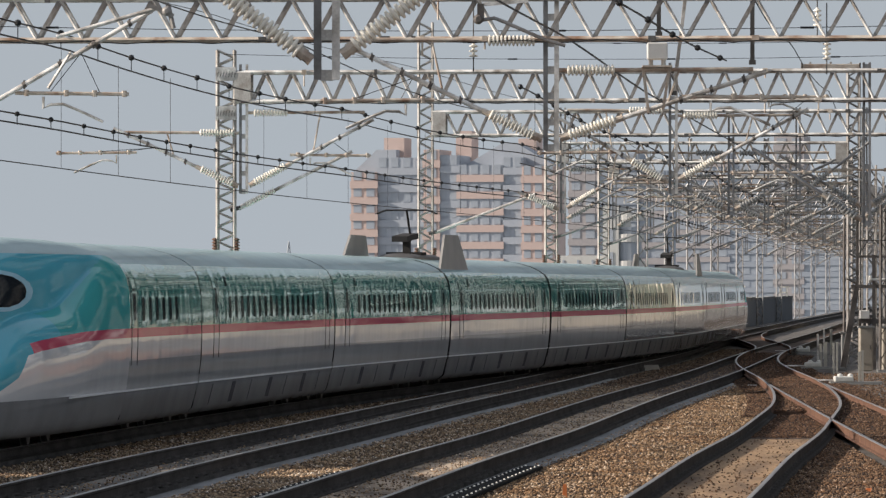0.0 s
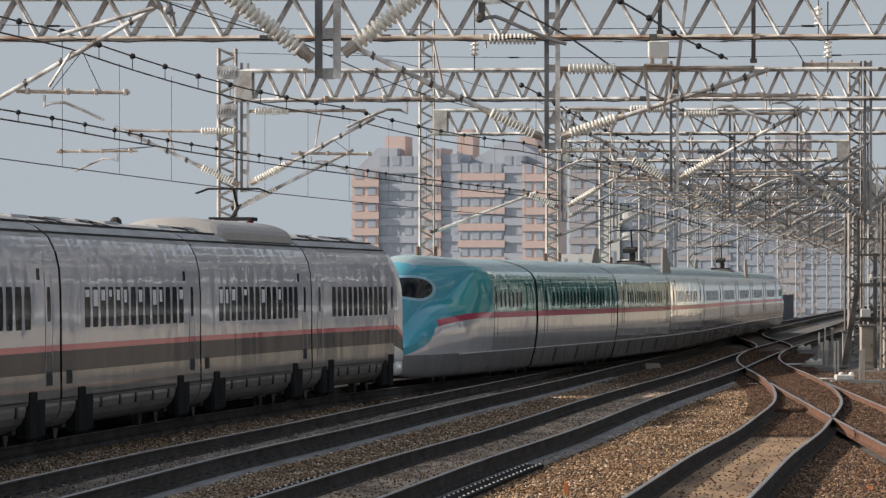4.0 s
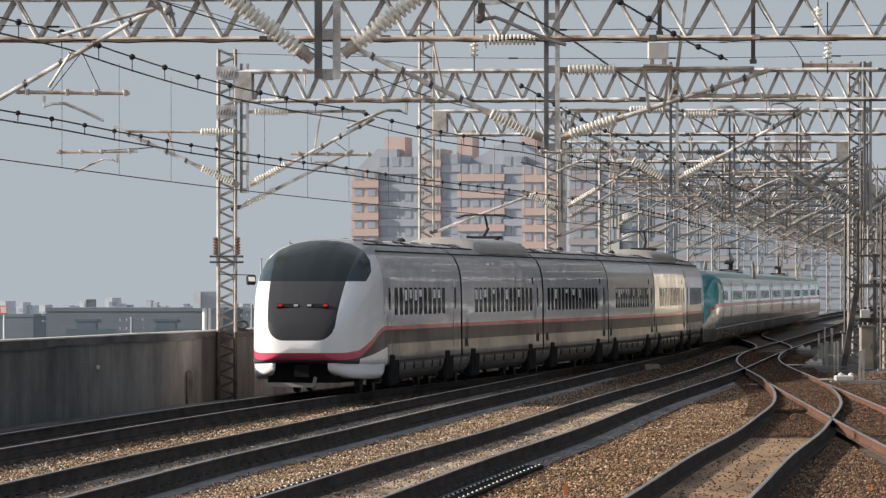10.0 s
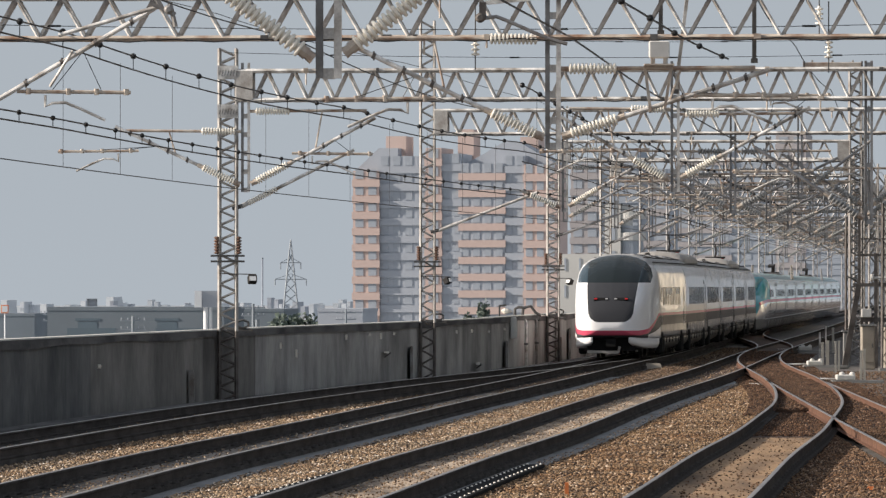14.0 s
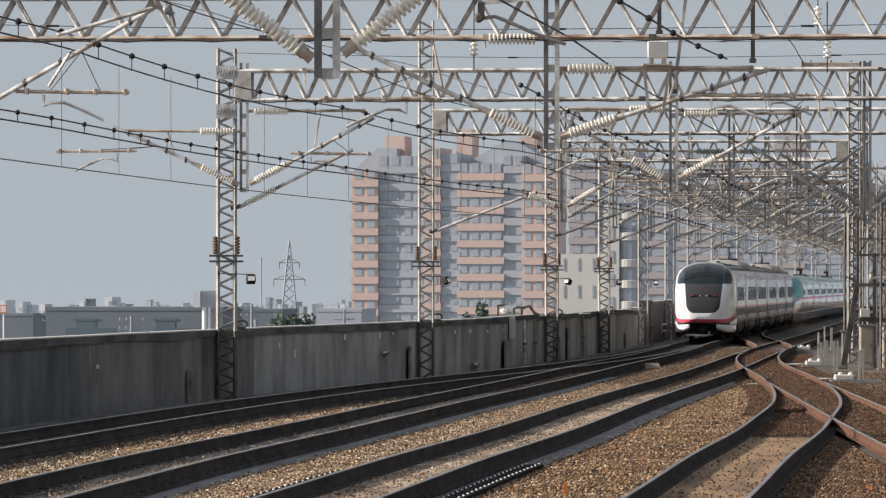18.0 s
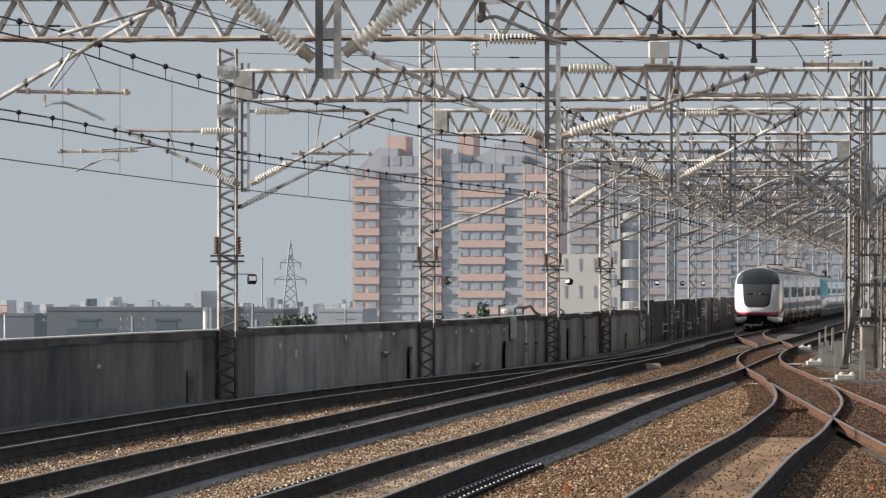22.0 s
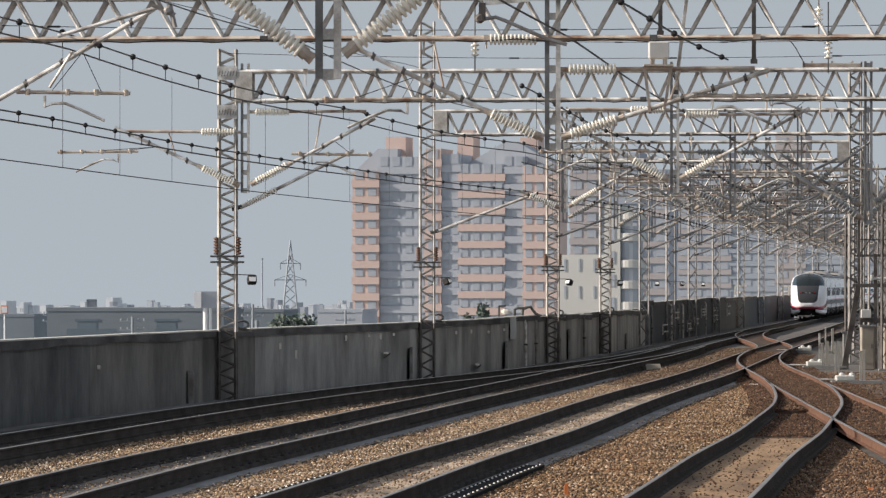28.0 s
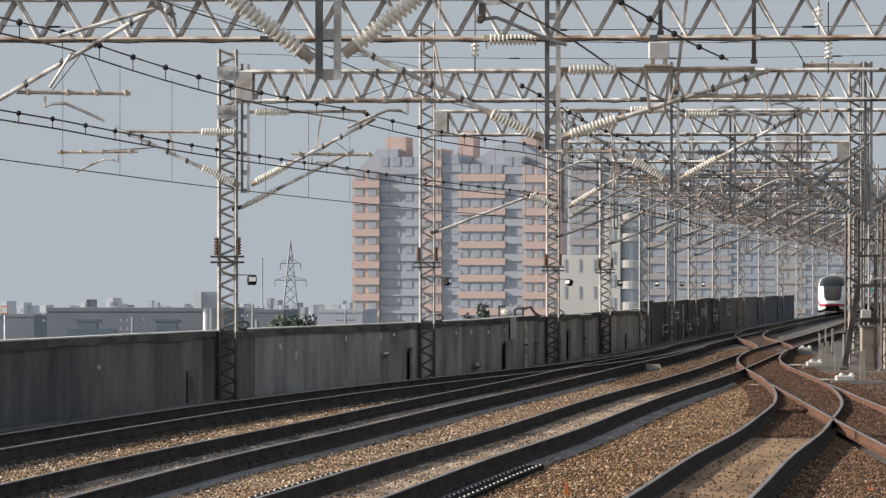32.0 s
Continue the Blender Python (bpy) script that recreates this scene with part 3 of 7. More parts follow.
# ---- hanging posts with their hinged cantilevers ----
def hanging_post(x, y, zb, zt, w, arms, il=0.98, seg=9):
    """A slotted post hung from a portal. arms: (reach to the side, lower start z, lower end z, upper z or None, registration z or None)."""
    ob = thing("cantilever_support", (x, y, zb), "grey hanging post with hinged cantilever tubes and ribbed insulators", "catenary support", "cantilever supports")
    d = Vector((0, 0, -zb))
    for k in (-1, 1):
        bm = bm_new()
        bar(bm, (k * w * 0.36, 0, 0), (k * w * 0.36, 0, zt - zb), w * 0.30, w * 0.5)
        # left flange dark, right one light: shade and light put into their steels
        part("flange", bm, M_POSTSHADE if k < 0 else M_STEEL if seg > 8 else M_FARMAST, ob)
    bm = bm_new()
    box(bm, (0, 0, 0), (w * 0.5, w * 0.42, 0.12))
    plate = part("batten_plate", bm, M_MAST if seg > 8 else M_FARMAST, ob)
    plate.location = (0, 0, 0.05)
    for z in [0.5 + 0.46 * i for i in range(int((zt - zb - 0.5) / 0.46))] if seg > 8 else ((zt - zb) * 0.36, (zt - zb) * 0.7, zt - zb - 0.1):
        same(plate, ob, Matrix.Translation((0, 0, z)))
    for reach, z0, z1, zu, zr in arms:
        sg = 1 if reach > 0 else -1
        a = Vector((sg * (w * 0.5 + 0.06), -0.02, z0)) + d
        b = Vector((reach, -0.02, z1)) + d
        v = (b - a).normalized()
        arm = part("lower_tube", (lambda q: (tube(q, a + v * (il + 0.05), b + v * 0.25, 0.042, 8), q)[1])(bm_new()), M_STEEL if seg > 8 else M_FARMAST, ob, smooth=False)
        bm = bm_new()
        tube(bm, a - v * 0.04, a + v * 0.05, 0.07, 8, 0.06)
        tube(bm, a + v * 0.05, a + v * 0.15, 0.075, 8, 0.07)
        part("hinge_clamp", bm, M_RUSTY, arm)
        bm = bm_new()
        tube(bm, a + v * il, a + v * (il + 0.14), 0.055, 8)
        part("hinge_clamp", bm, M_RUSTY, arm)
        bm = bm_new()
        disc_string(bm, a + v * 0.12, a + v * il, 0.102, 0.066 if seg > 8 else 0.09, seg + 1)
        part("insulator", bm, (M_PORCELAIN if seg > 8 else M_FARPORC), arm, "cream ribbed porcelain insulator", smooth=False)
        if seg > 8:      # bolted clamps on the tube
            for t in (0.45, 0.62, 0.78, 0.95):
                c = a.lerp(b, t)
                bm = bm_new()
                tube(bm, c - v * 0.03, c + v * 0.03, 0.056, 8)
                bar(bm, c + Vector((0, 0, -0.08)), c + Vector((0, 0, 0.08)), 0.03)
                part("tube_clamp", bm, M_RUSTSHADE, arm)
        if zu is not None:
            p, q = Vector((sg * (w * 0.5), 0, zu)) + d, Vector((reach * 1.0, 0, zu + 0.02)) + d
            u = (q - p).normalized()
            top = part("upper_tube", (lambda m_: (tube(m_, p + u * il, q, 0.036, 8), m_)[1])(bm_new()), M_RUSTY, ob)
            bm = bm_new()
            disc_string(bm, p + u * 0.14, p + u * il, 0.098, 0.066 if seg > 8 else 0.09, seg + 1)
            part("insulator", bm, (M_PORCELAIN if seg > 8 else M_FARPORC), top, "cream ribbed porcelain insulator")
            bm = bm_new()
            tube(bm, p, p + u * 0.17, 0.045, 6)
            part("hinge_clamp", bm, M_RUSTY, top)
            m0 = p.lerp(q, 0.62)
            m1 = a.lerp(b, 0.55)
            bm = bm_new()
            tube(bm, m0, m1, 0.022, 6)
            part("brace_rod", bm, M_RUSTY, ob, "rust-brown brace rod")
        if zr is not None:      # registration bar with its steady arm
            zr, mv = zr if isinstance(zr, tuple) else (zr, 0.0)
            reach, keep = reach + mv, reach
            r0, r1 = Vector((reach - sg * 1.25, -0.02, zr)) + d, Vector((reach + sg * 0.75, -0.02, zr - 0.02)) + d
            bm = bm_new()
            tube(bm, r0, r1, 0.034, 7)
            for t in (0.1, 0.45, 0.7, 0.96):
                c = r0.lerp(r1, t)
                tube(bm, c - Vector((0, 0, 0.05)), c + Vector((0, 0, 0.06)), 0.045, 6)
            reg = part("registration_bar", bm, M_RUSTY, ob)
            bm = bm_new()
            c = r0.lerp(r1, 0.25)
            pts = [c + Vector((0, 0, -0.06)), c + Vector((0, 0, -0.26)), c + Vector((sg * 0.12, 0, -0.20)), c + Vector((sg * 0.35, 0, -0.19)), c + Vector((sg * 0.62, 0, -0.30)), c + Vector((sg * 1.05, 0, -0.50))]
            hose(bm, pts, 0.026, 6)
            part("steady_arm", bm, M_STEEL, reg, "curved steady arm")
            for t in (0.3, 0.75):
                bm = bm_new()
                e = r0.lerp(r1, t)
                tube(bm, e, a.lerp(b, 0.72) + Vector((0, 0, -0.02)), 0.007, 4)
                part("stay_wire", bm, M_WIRE, reg)
    return ob


hanging_post(-1.29, 77, 4.88, 8.6, 0.285, [(-2.7, 5.12, 7.0, 7.1, None), (2.7, 5.18, 7.1, 7.2, None)], il=1.22, seg=13)
hanging_post(1.91, 121, 4.97, 8.4, 0.27, [(-3.3, 5.18, 6.68, 6.90, 5.86), (3.55, 5.20, 6.28, 6.38, 5.92)], seg=11)
hanging_post(-9.2, 121, 5.0, 8.4, 0.27, [(3.9, 5.155, 7.31, None, (5.98, -0.95))], seg=11)
hanging_post(-4.92, 170.8, 4.90, 8.1, 0.22, [(3.0, 5.12, 6.62, 6.90, (5.86, -0.6)), (-3.0, 5.10, 6.42, 6.40, (5.92, -0.9))])
hanging_post(5.68, 169.6, 4.88, 8.1, 0.22, [(3.1, 5.25, 6.85, 6.80, 7.28), (-2.6, 5.2, 6.62, 6.92, 5.9)])
hanging_post(12.95, 211.4, 4.9, 8.1, 0.18, [(-2.4, 5.1, 6.5, None, 5.9), (2.2, 5.1, 6.4, None, None)], seg=7)
hanging_post(15.45, 254.4, 5.0, 8.1, 0.18, [(-2.2, 5.2, 6.5, None, 6.0), (2.2, 5.2, 6.5, None, None)], seg=7)
hanging_post(10.9, 211.2, 5.3, 8.1, 0.16, [(2.0, 5.5, 6.9, None, 6.2)], seg=7)
hanging_post(10.42, 169.2, 4.1, 8.1, 0.2, [(-2.6, 4.25, 5.85, None, 5.4)], seg=8)
for y, zb in ((212, 4.8), (255, 4.95), (290, 5.0), (330, 4.95), (362, 4.95), (392, 4.95), (430, 4.95), (480, 4.95), (530, 4.95), (585, 4.95), (645, 4.95), (710, 4.95)):
    wide = 0.2
    if y >= 255:
        hanging_post((track_a(y) + track_c(y)) / 2, y - 0.4, zb + 0.3, 8.1, 0.16, [(1.9, zb + 0.5, zb + 1.6, zb + 1.75, zb + 1.25), (-1.9, zb + 0.5, zb + 1.6, zb + 1.75, zb + 1.25)], il=0.7, seg=5)
    lefts = [(3.0, zb + 0.2, zb + 1.75, zb + 2.0, zb + 1.0)]
    if y != 212:
        hanging_post(wall_x(y) + 0.74, y - 0.2, zb, 8.1, wide, lefts, seg=6)
    hanging_post(track_c(y) + (0.62 if y > 230 else 0.55), y - 0.6, zb, 8.1, wide, [(3.0, zb + 0.2, zb + 1.6, zb + 1.9, zb + 1.0), (-2.9, zb + 0.2, zb + 1.6, zb + 1.9, zb + 1.0)], seg=6)

ob = thing("catenary_fitting", (-5.0, 120.6, 7.3), "grey steel clamp fitting joining two tubes", "catenary fitting")
bm = bm_new()
tube(bm, (0.0, 0, 0.15), (-1.75, 0, -0.35), 0.038, 7)
part("tube", bm, M_STEEL, ob)
bm = bm_new()
bar(bm, (-0.12, 0, 0.2), (0.3, 0, 0.02), 0.1, 0.07)
bar(bm, (0.2, 0, 0.22), (0.3, 0, -0.2), 0.06, 0.06, 45)
bar(bm, (-0.02, 0, 0.3), (0.12, 0, 0.05), 0.08, 0.06)
lathe(bm, (0.18, -0.1, 0.1), (0.18, 0.1, 0.1), [(0, 0.04), (0.3, 0.09), (0.7, 0.09), (1, 0.04)], 10)
part("fitting", bm, M_MIDSTEEL, ob)
bm = bm_new()
tube(bm, (-1.5, 0, -0.62), (-1.9, 0, -1.25), 0.03, 6)
part("strut", bm, M_STEEL, ob)

# a bent registration arm and its bracket under the second portal
ob = thing("registration_arm", (0.65, 120.4, 7.25), "dark bent registration arm clamped under the portal", "registration arm")
bm = bm_new()
hose(bm, [(0.0, 0, -0.02), (0.12, 0, 0.0), (0.26, 0, 0.02), (0.42, 0, -0.04), (1.15, 0, -0.36), (1.5, 0, -0.46)], 0.034, 7)
part("arm", bm, M_MIDSTEEL, ob)
bm = bm_new()
box(bm, (0.02, 0, 0.12), (0.12, 0.1, 0.3))
lathe(bm, (-0.02, -0.1, 0.0), (-0.02, 0.1, 0.0), [(0, 0.05), (0.3, 0.09), (0.7, 0.09), (1, 0.05)], 10)
part("clamp", bm, M_RUSTSHADE, ob)
bm = bm_new()
bar(bm, (0.06, 0, 0.26), (0.85, 0, 0.33), 0.04, 0.07)
part("bracket", bm, M_STEEL, ob)

# long stay tubes from the masts up to the cantilever heads
for y, z0, reach, z1 in ((170.9, 4.49, 2.9, 5.95), (211.8, 4.24, 3.15, 5.45), (254.8, 4.45, 2.9, 5.5), (289.8, 4.4, 2.9, 5.5), (329.8, 4.4, 2.9, 5.5), (361.8, 4.4, 2.9, 5.5), (391.8, 4.4, 2.9, 5.5)):
    x = wall_x(y) + 0.53
    ob = thing("stay_tube", (x, y, z0), "pale galvanised stay tube clamped to a lattice mast", "stay tube", "stay tubes")
    bm = bm_new()
    v = Vector((reach, 0, z1 - z0)).normalized()
    tube(bm, v * 0.1, (reach, 0, z1 - z0), 0.042, 8)
    part("tube", bm, M_STEEL if y < 250 else M_FARMAST, ob)
    bm = bm_new()
    tube(bm, v * 0.1, v * 0.75, 0.055, 8)
    part("sleeve", bm, M_STEEL if y < 250 else M_FARMAST, ob)
    if y < 180:
        bm = bm_new()
        disc_string(bm, v * 0.3, v * 1.1, 0.08, 0.06, 8)
        part("insulator", bm, M_PORCELAIN, ob, "small ribbed porcelain insulator")
    bm = bm_new()
    tube(bm, (-0.12, 0, 0), v * 0.15, 0.06, 6)
    part("clamp", bm, M_DARKSTEEL, ob)
hanging_post(3.7, 211.5, 4.86, 8.1, 0.19, [(-1.15, 5.0, 5.42, None, None), (2.6, 5.05, 6.5, 6.75, 5.9)])


# ---- overhead wires ----
def wire(fn, off, y0, y1, z, r, label, clamps=0.0, cr=0.06, sag=0.0, twin=0.0, every=2.0, high={}):
    """A wire along a track; z at the supports, hanging by sag between them; clamps: spacing of the clips."""
    st = [s[0] for s in STATIONS]

    def zz(y):
        k = [i for i in range(len(st) - 1) if st[i] <= y <= st[i + 1]]
        if not k:
            return z
        a, b = st[k[0]], st[k[0] + 1]
        t = (y - a) / (b - a)
        return high.get(a, z) * (1 - t) + high.get(b, z) * t - 4 * sag * t * (1 - t)
    ob = thing("overhead_wire", (0, 0, 0), label, "overhead wire", "overhead wires")
    ys = steps(y0, y1, every, 0.02)
    pts = [Vector((*side(fn, y, off), zz(y))) for y in ys]
    for k, dz in ((0, 0.0), (1, -twin)):
        if k and not twin:
            break
        bm = bm_new()
        rings = []
        for i, p in enumerate(pts):
            v = (pts[min(i + 1, len(pts) - 1)] - pts[max(i - 1, 0)]).normalized()
            sd_ = Vector((v.y, -v.x, 0)).normalized()
            up = sd_.cross(v)
            rings.append([p + Vector((0, 0, dz)) + sd_ * r * math.cos(a) + up * r * math.sin(a) for a in (0.5, 2.07, 3.64, 5.21)])
        loft(bm, rings)
        part("cable", bm, M_WIRE, ob)
    if clamps:
        bm = bm_new()
        lathe(bm, (0, -cr, 0), (0, cr, 0), [(0, cr * 0.3), (0.2, cr * 0.85), (0.5, cr), (0.8, cr * 0.85), (1, cr * 0.3)], 8)
        if twin:
            bar(bm, (0, 0, 0), (0, 0, -twin - 0.02), 0.016)
        first = None
        y = y0
        while y < min(y1, 330):
            m = Matrix.Translation((*side(fn, y, off), zz(y)))
            if first is None:
                first = part("clamp", bm, M_WIRE, ob)
                first.matrix_basis = m
            else:
                same(first, ob, m)
            y += clamps * random.uniform(0.9, 1.1)
    return ob


def droppers(ob, fn, off, y0, y1, za, zb, gap):
    """Thin vertical dropper wires as parts of the wire that carries them."""
    bm = bm_new()
    tube(bm, (0, 0, 0), (0, 0, za - zb), 0.0045, 4)
    first = None
    y = y0
    while y < y1:
        m = Matrix.Translation((*side(fn, y, off), zb))
        if first is None:
            first = part("dropper", bm, M_WIRE, ob)
            first.matrix_basis = m
        else:
            same(first, ob, m)
        y += gap


wa = wire(track_a, 0.1, 70, 640, 6.98, 0.020, "black twisted messenger wire with round clamps", 5.2, 0.062, 0.12, 0.26, high={77: 7.2, 122: 7.06})
wire(track_a, 0.0, 70, 640, 5.52, 0.018, "black auxiliary wire with round clamps", 4.2, 0.048, 0.03, 0.16)
wire(track_a, -0.05, 70, 640, 4.69, 0.012, "thin black contact wire", 0, 0.03, 0.0)
wire(track_b, 0.0, 75, 300, 6.95, 0.014, "thin dark messenger wire", 0, 0.03, 0.15)
wire(track_c, 0.74, 75, 640, 6.99, 0.020, "heavy dark feeder wire", 0, 0.03, 0.03)
wc = wire(track_c, 0.0, 121, 640, 6.1, 0.016, "dark messenger wire with clamps", 5.0, 0.05, 0.12)
wire(track_c, 0.0, 121, 640, 4.75, 0.012, "thin dark contact wire", 0, 0.03, 0.0)
wire(spline([(60, -1.4), (75, 0.2), (101, 2.9), (112, 3.95), (122, 5.08)]), 0.0, 75, 121.3, 6.56, 0.018, "black twisted messenger wire with round clamps", 5.6, 0.055, 0.0)
wire(track_a, -3.4, 70, 700, 9.4, 0.012, "thin feeder wire beyond the masts", 0, 0.03, 0.1)
wire(track_c, 3.6, 100, 640, 8.6, 0.012, "thin feeder wire beyond the masts", 0, 0.03, 0.25)
droppers(wa, track_a, 0.05, 114, 240, 6.78, 4.69, 8.2)
droppers(wc, track_c, 0.0, 125, 260, 6.0, 4.76, 6.0)


# a pole transformer on its board at the second support
ob = thing("pole_transformer", (3.76, 120.6, 6.42), "pale grey transformer box on a steel shelf under the portal", "transformer box")
bm = bm_new()
box(bm, (0, 0, 0.28), (0.36, 0.3, 0.30))
bmesh.ops.bevel(bm, geom=bm.edges[:], offset=0.02, segments=1, affect="EDGES")
part("case", bm, M_BOX, ob)
bm = bm_new()
box(bm, (0.0, 0, 0.015), (0.52, 0.42, 0.03))
bar(bm, (-0.24, 0, -0.03), (0.24, 0, -0.03), 0.08, 0.05)
part("shelf", bm, M_RUSTY, ob)
for dx in (-0.11, 0.11):
    bm = bm_new()
    tube(bm, (dx, 0, 0.03), (dx, 0, 0.13), 0.04, 8)
    part("foot", bm, M_STEEL, ob)
bm = bm_new()
bar(bm, (-0.25, 0, 0.0), (-0.15, 0, -0.8), 0.05)
bar(bm, (0.22, 0, 0.0), (0.1, 0, -0.75), 0.05)
part("bracket", bm, M_RUSTY, ob)
for x, y, z0, z1 in ((3.82, 121.6, 7.0, 8.4), (5.47, 121.6, 6.5, 8.4), (4.07, 121.4, 5.95, 8.4)):
    ob = thing("hanger_rod", (x, y, z0), "dark vertical hanger rod under the portal", "hanger rod", "hanger rods")
    bm = bm_new()
    bar(bm, (0, 0, 0), (0.3 if z0 < 6 else 0, 0, z1 - z0), 0.075, 0.06)
    part("rod", bm, M_DARKSTEEL if z0 > 6 else M_STEEL, ob)
    bm = bm_new()
    box(bm, (0, 0, 0.04), (0.12, 0.1, 0.08))
    part("foot_clamp", bm, M_DARKSTEEL, ob)
for x, y, z in ((6.6, 121.3, 7.16), (0.55, 121.4, 6.62), (6.75, 121, 6.56)):
    ob = thing("insulator_string", (x, y, z), "white disc insulator string hanging from the portal", "insulator", "insulator strings")
    bm = bm_new()
    lathe(bm, (0, 0, 0), (0, 0, 0.08), [(0, 0.02), (0.2, 0.075), (0.5, 0.07), (0.6, 0.03), (1, 0.025)], 10)
    disc = part("disc", bm, M_PORCELAIN, ob, "white porcelain disc")
    for k in range(1, 4):
        same(disc, ob, Matrix.Translation((0, 0, k * 0.085)))
    bm = bm_new()
    tube(bm, (0, 0, 0.33), (0, 0, 1.0), 0.012, 5)
    tube(bm, (0, 0, -0.25), (0, 0, 0.01), 0.012, 5)
    part("rod", bm, M_DARKSTEEL, ob)


# a box girder bolted along the second portal's top chord
ob = thing("splice_girder", (9.6, 170.3, 8.03), "brown steel box girder bolted along a portal chord", "girder")
bm = bm_new()
box(bm, (0, 0, 0), (1.4, 0.14, 0.13))
bmesh.ops.bevel(bm, geom=bm.edges[:], offset=0.012, segments=1, affect="EDGES")
part("beam", bm, M_RUSTY, ob)
for dx in (-0.72, 0.72):
    bm = bm_new()
    box(bm, (dx, 0, 0), (0.03, 0.2, 0.19))
    part("end_plate", bm, M_RUSTSHADE, ob)
for dx in (-0.5, 0.0, 0.5):
    bm = bm_new()
    bar(bm, (dx, 0.1, -0.12), (dx, 0.1, 0.12), 0.05)
    part("clamp", bm, M_MAST, ob)

# floodlights on short arms along the masts
for y, turn in ((171, 10), (212, 60), (255, -40), (290, 20), (330, 0), (362, 30), (392, 0)):
    x = wall_x(y) + 0.29
    ob = thing("floodlight", (x + 0.21, y - 0.25, 2.86), "small black floodlight on a thin mast arm", "floodlight", "floodlights")
    bm = bm_new()
    tube(bm, (-0.4, 0, 0.02), (0.47, 0, 0.0), 0.014, 6)
    part("arm", bm, M_DARKSTEEL, ob)
    bm = bm_new()
    box(bm, (0, 0, 0), (0.22, 0.2, 0.2))
    bmesh.ops.bevel(bm, geom=bm.edges[:], offset=0.02, segments=1, affect="EDGES")
    h = part("housing", bm, M_BLACK, ob)
    h.matrix_basis = pose(0.40, 0, -0.12, -25, 0, turn)
    bm = bm_new()
    box(bm, (0, -0.11, -0.03), (0.16, 0.012, 0.12))
    part("lens", bm, M_PALEPLATE, h, "pale glass lens")


# thin cross-span wires between the masts of one portal
for y, xr, z in ((122, 9.3, 7.22), (171, 12.4, 8.35), (212, 14.2, 8.4), (212, 14.2, 10.2)):
    ob = thing("cross_span_wire", (wall_x(y) + 0.29, y - 0.3, z), "thin wire strung across the tracks between masts", "span wire", "span wires")
    L = xr - wall_x(y) - 0.29
    bm = bm_new()
    hose(bm, [(L * a / 12, 0, -0.5 * a / 12 * (1 - a / 12)) for a in range(13)], 0.009, 4)
    part("cable", bm, M_WIRE, ob)
    for a in (0.15, 0.4, 0.62, 0.85):
        bm = bm_new()
        tube(bm, (L * a - 0.12, 0, -0.5 * a * (1 - a)), (L * a + 0.12, 0, -0.5 * a * (1 - a)), 0.02, 5)
        part("clamp", bm, M_WIRE, ob)

# ---- trains ----
def ring_of(half, y, sx=1.0, zb=None, zt=None):
    """A full ring from the right half of a section (bottom to top), squeezed to a width and to heights."""
    b0, t0 = half[0][1], half[-1][1]
    zb, zt = (b0, t0) if zb is None else (zb, zt)
    r = [(x * sx, y, zb + (z - b0) / (t0 - b0) * (zt - zb)) for x, z in half]
    return r + [(-x, yy, z) for x, yy, z in reversed(r[1:-1])]


def split_at(half, zs):
    """Adds points where the section crosses the heights zs."""
    res = [half[0]]
    for a, b in zip(half, half[1:]):
        for z in sorted(zs):
            if min(a[1], b[1]) < z - 1e-4 and max(a[1], b[1]) > z + 1e-4:
                t = (z - a[1]) / (b[1] - a[1])
                res.append((a[0] + (b[0] - a[0]) * t, z))
        res.append(b)
    return res


def dense(half, n):
    p = [Vector(a) for a in half]
    d = [0]
    for a, b in zip(p, p[1:]):
        d.append(d[-1] + (b - a).length)
    res = []
    for i in range(n):
        t = d[-1] * i / (n - 1)
        k = min(max(j for j in range(len(d)) if d[j] <= t + 1e-9), len(p) - 2)
        res.append(tuple(p[k].lerp(p[k + 1], (t - d[k]) / (d[k + 1] - d[k]))))
    return res


def ease(ks):
    """Smooth monotone interpolation through (u, v) knots."""
    us, vs = [k[0] for k in ks], [k[1] for k in ks]

    def ev(u):
        if u <= us[0]: return vs[0]
        if u >= us[-1]: return vs[-1]
        i = max(j for j in range(len(us)) if us[j] <= u)
        sl = [(vs[j + 1] - vs[j]) / (us[j + 1] - us[j]) for j in range(len(us) - 1)]
        def m(j):
            if j == 0: return sl[0]
            if j == len(us) - 1: return 0.0
            a, b = sl[j - 1], sl[j]
            return 0 if a * b <= 0 else 2 * a * b / (a + b)
        hh = us[i + 1] - us[i]
        t = (u - us[i]) / hh
        return (2 * t ** 3 - 3 * t * t + 1) * vs[i] + (t ** 3 - 2 * t * t + t) * hh * m(i) + (3 * t * t - 2 * t ** 3) * vs[i + 1] + (t ** 3 - t * t) * hh * m(i + 1)
    return ev


S3 = [(0, 0.60), (1.16, 0.60), (1.36, 0.62), (1.474, 0.70), (1.482, 0.80), (1.481, 0.95), (1.476, 1.2), (1.4725, 1.60), (1.4725, 2.0), (1.465, 2.45), (1.44, 2.85), (1.38, 3.12), (1.26, 3.36), (1.05, 3.53), (0.7, 3.66), (0.35, 3.72), (0, 3.74)]
S5 = [(0, 0.18), (1.35, 0.18), (1.48, 0.30), (1.60, 0.75), (1.658, 1.20), (1.675, 1.6), (1.675, 2.1), (1.655, 2.5), (1.60, 2.76), (1.50, 2.94), (1.33, 3.07), (1.08, 3.19), (0.7, 3.30), (0.35, 3.355), (0, 3.37)]
S3B = split_at(S3, (3.34, 1.62, 1.52, 1.18))
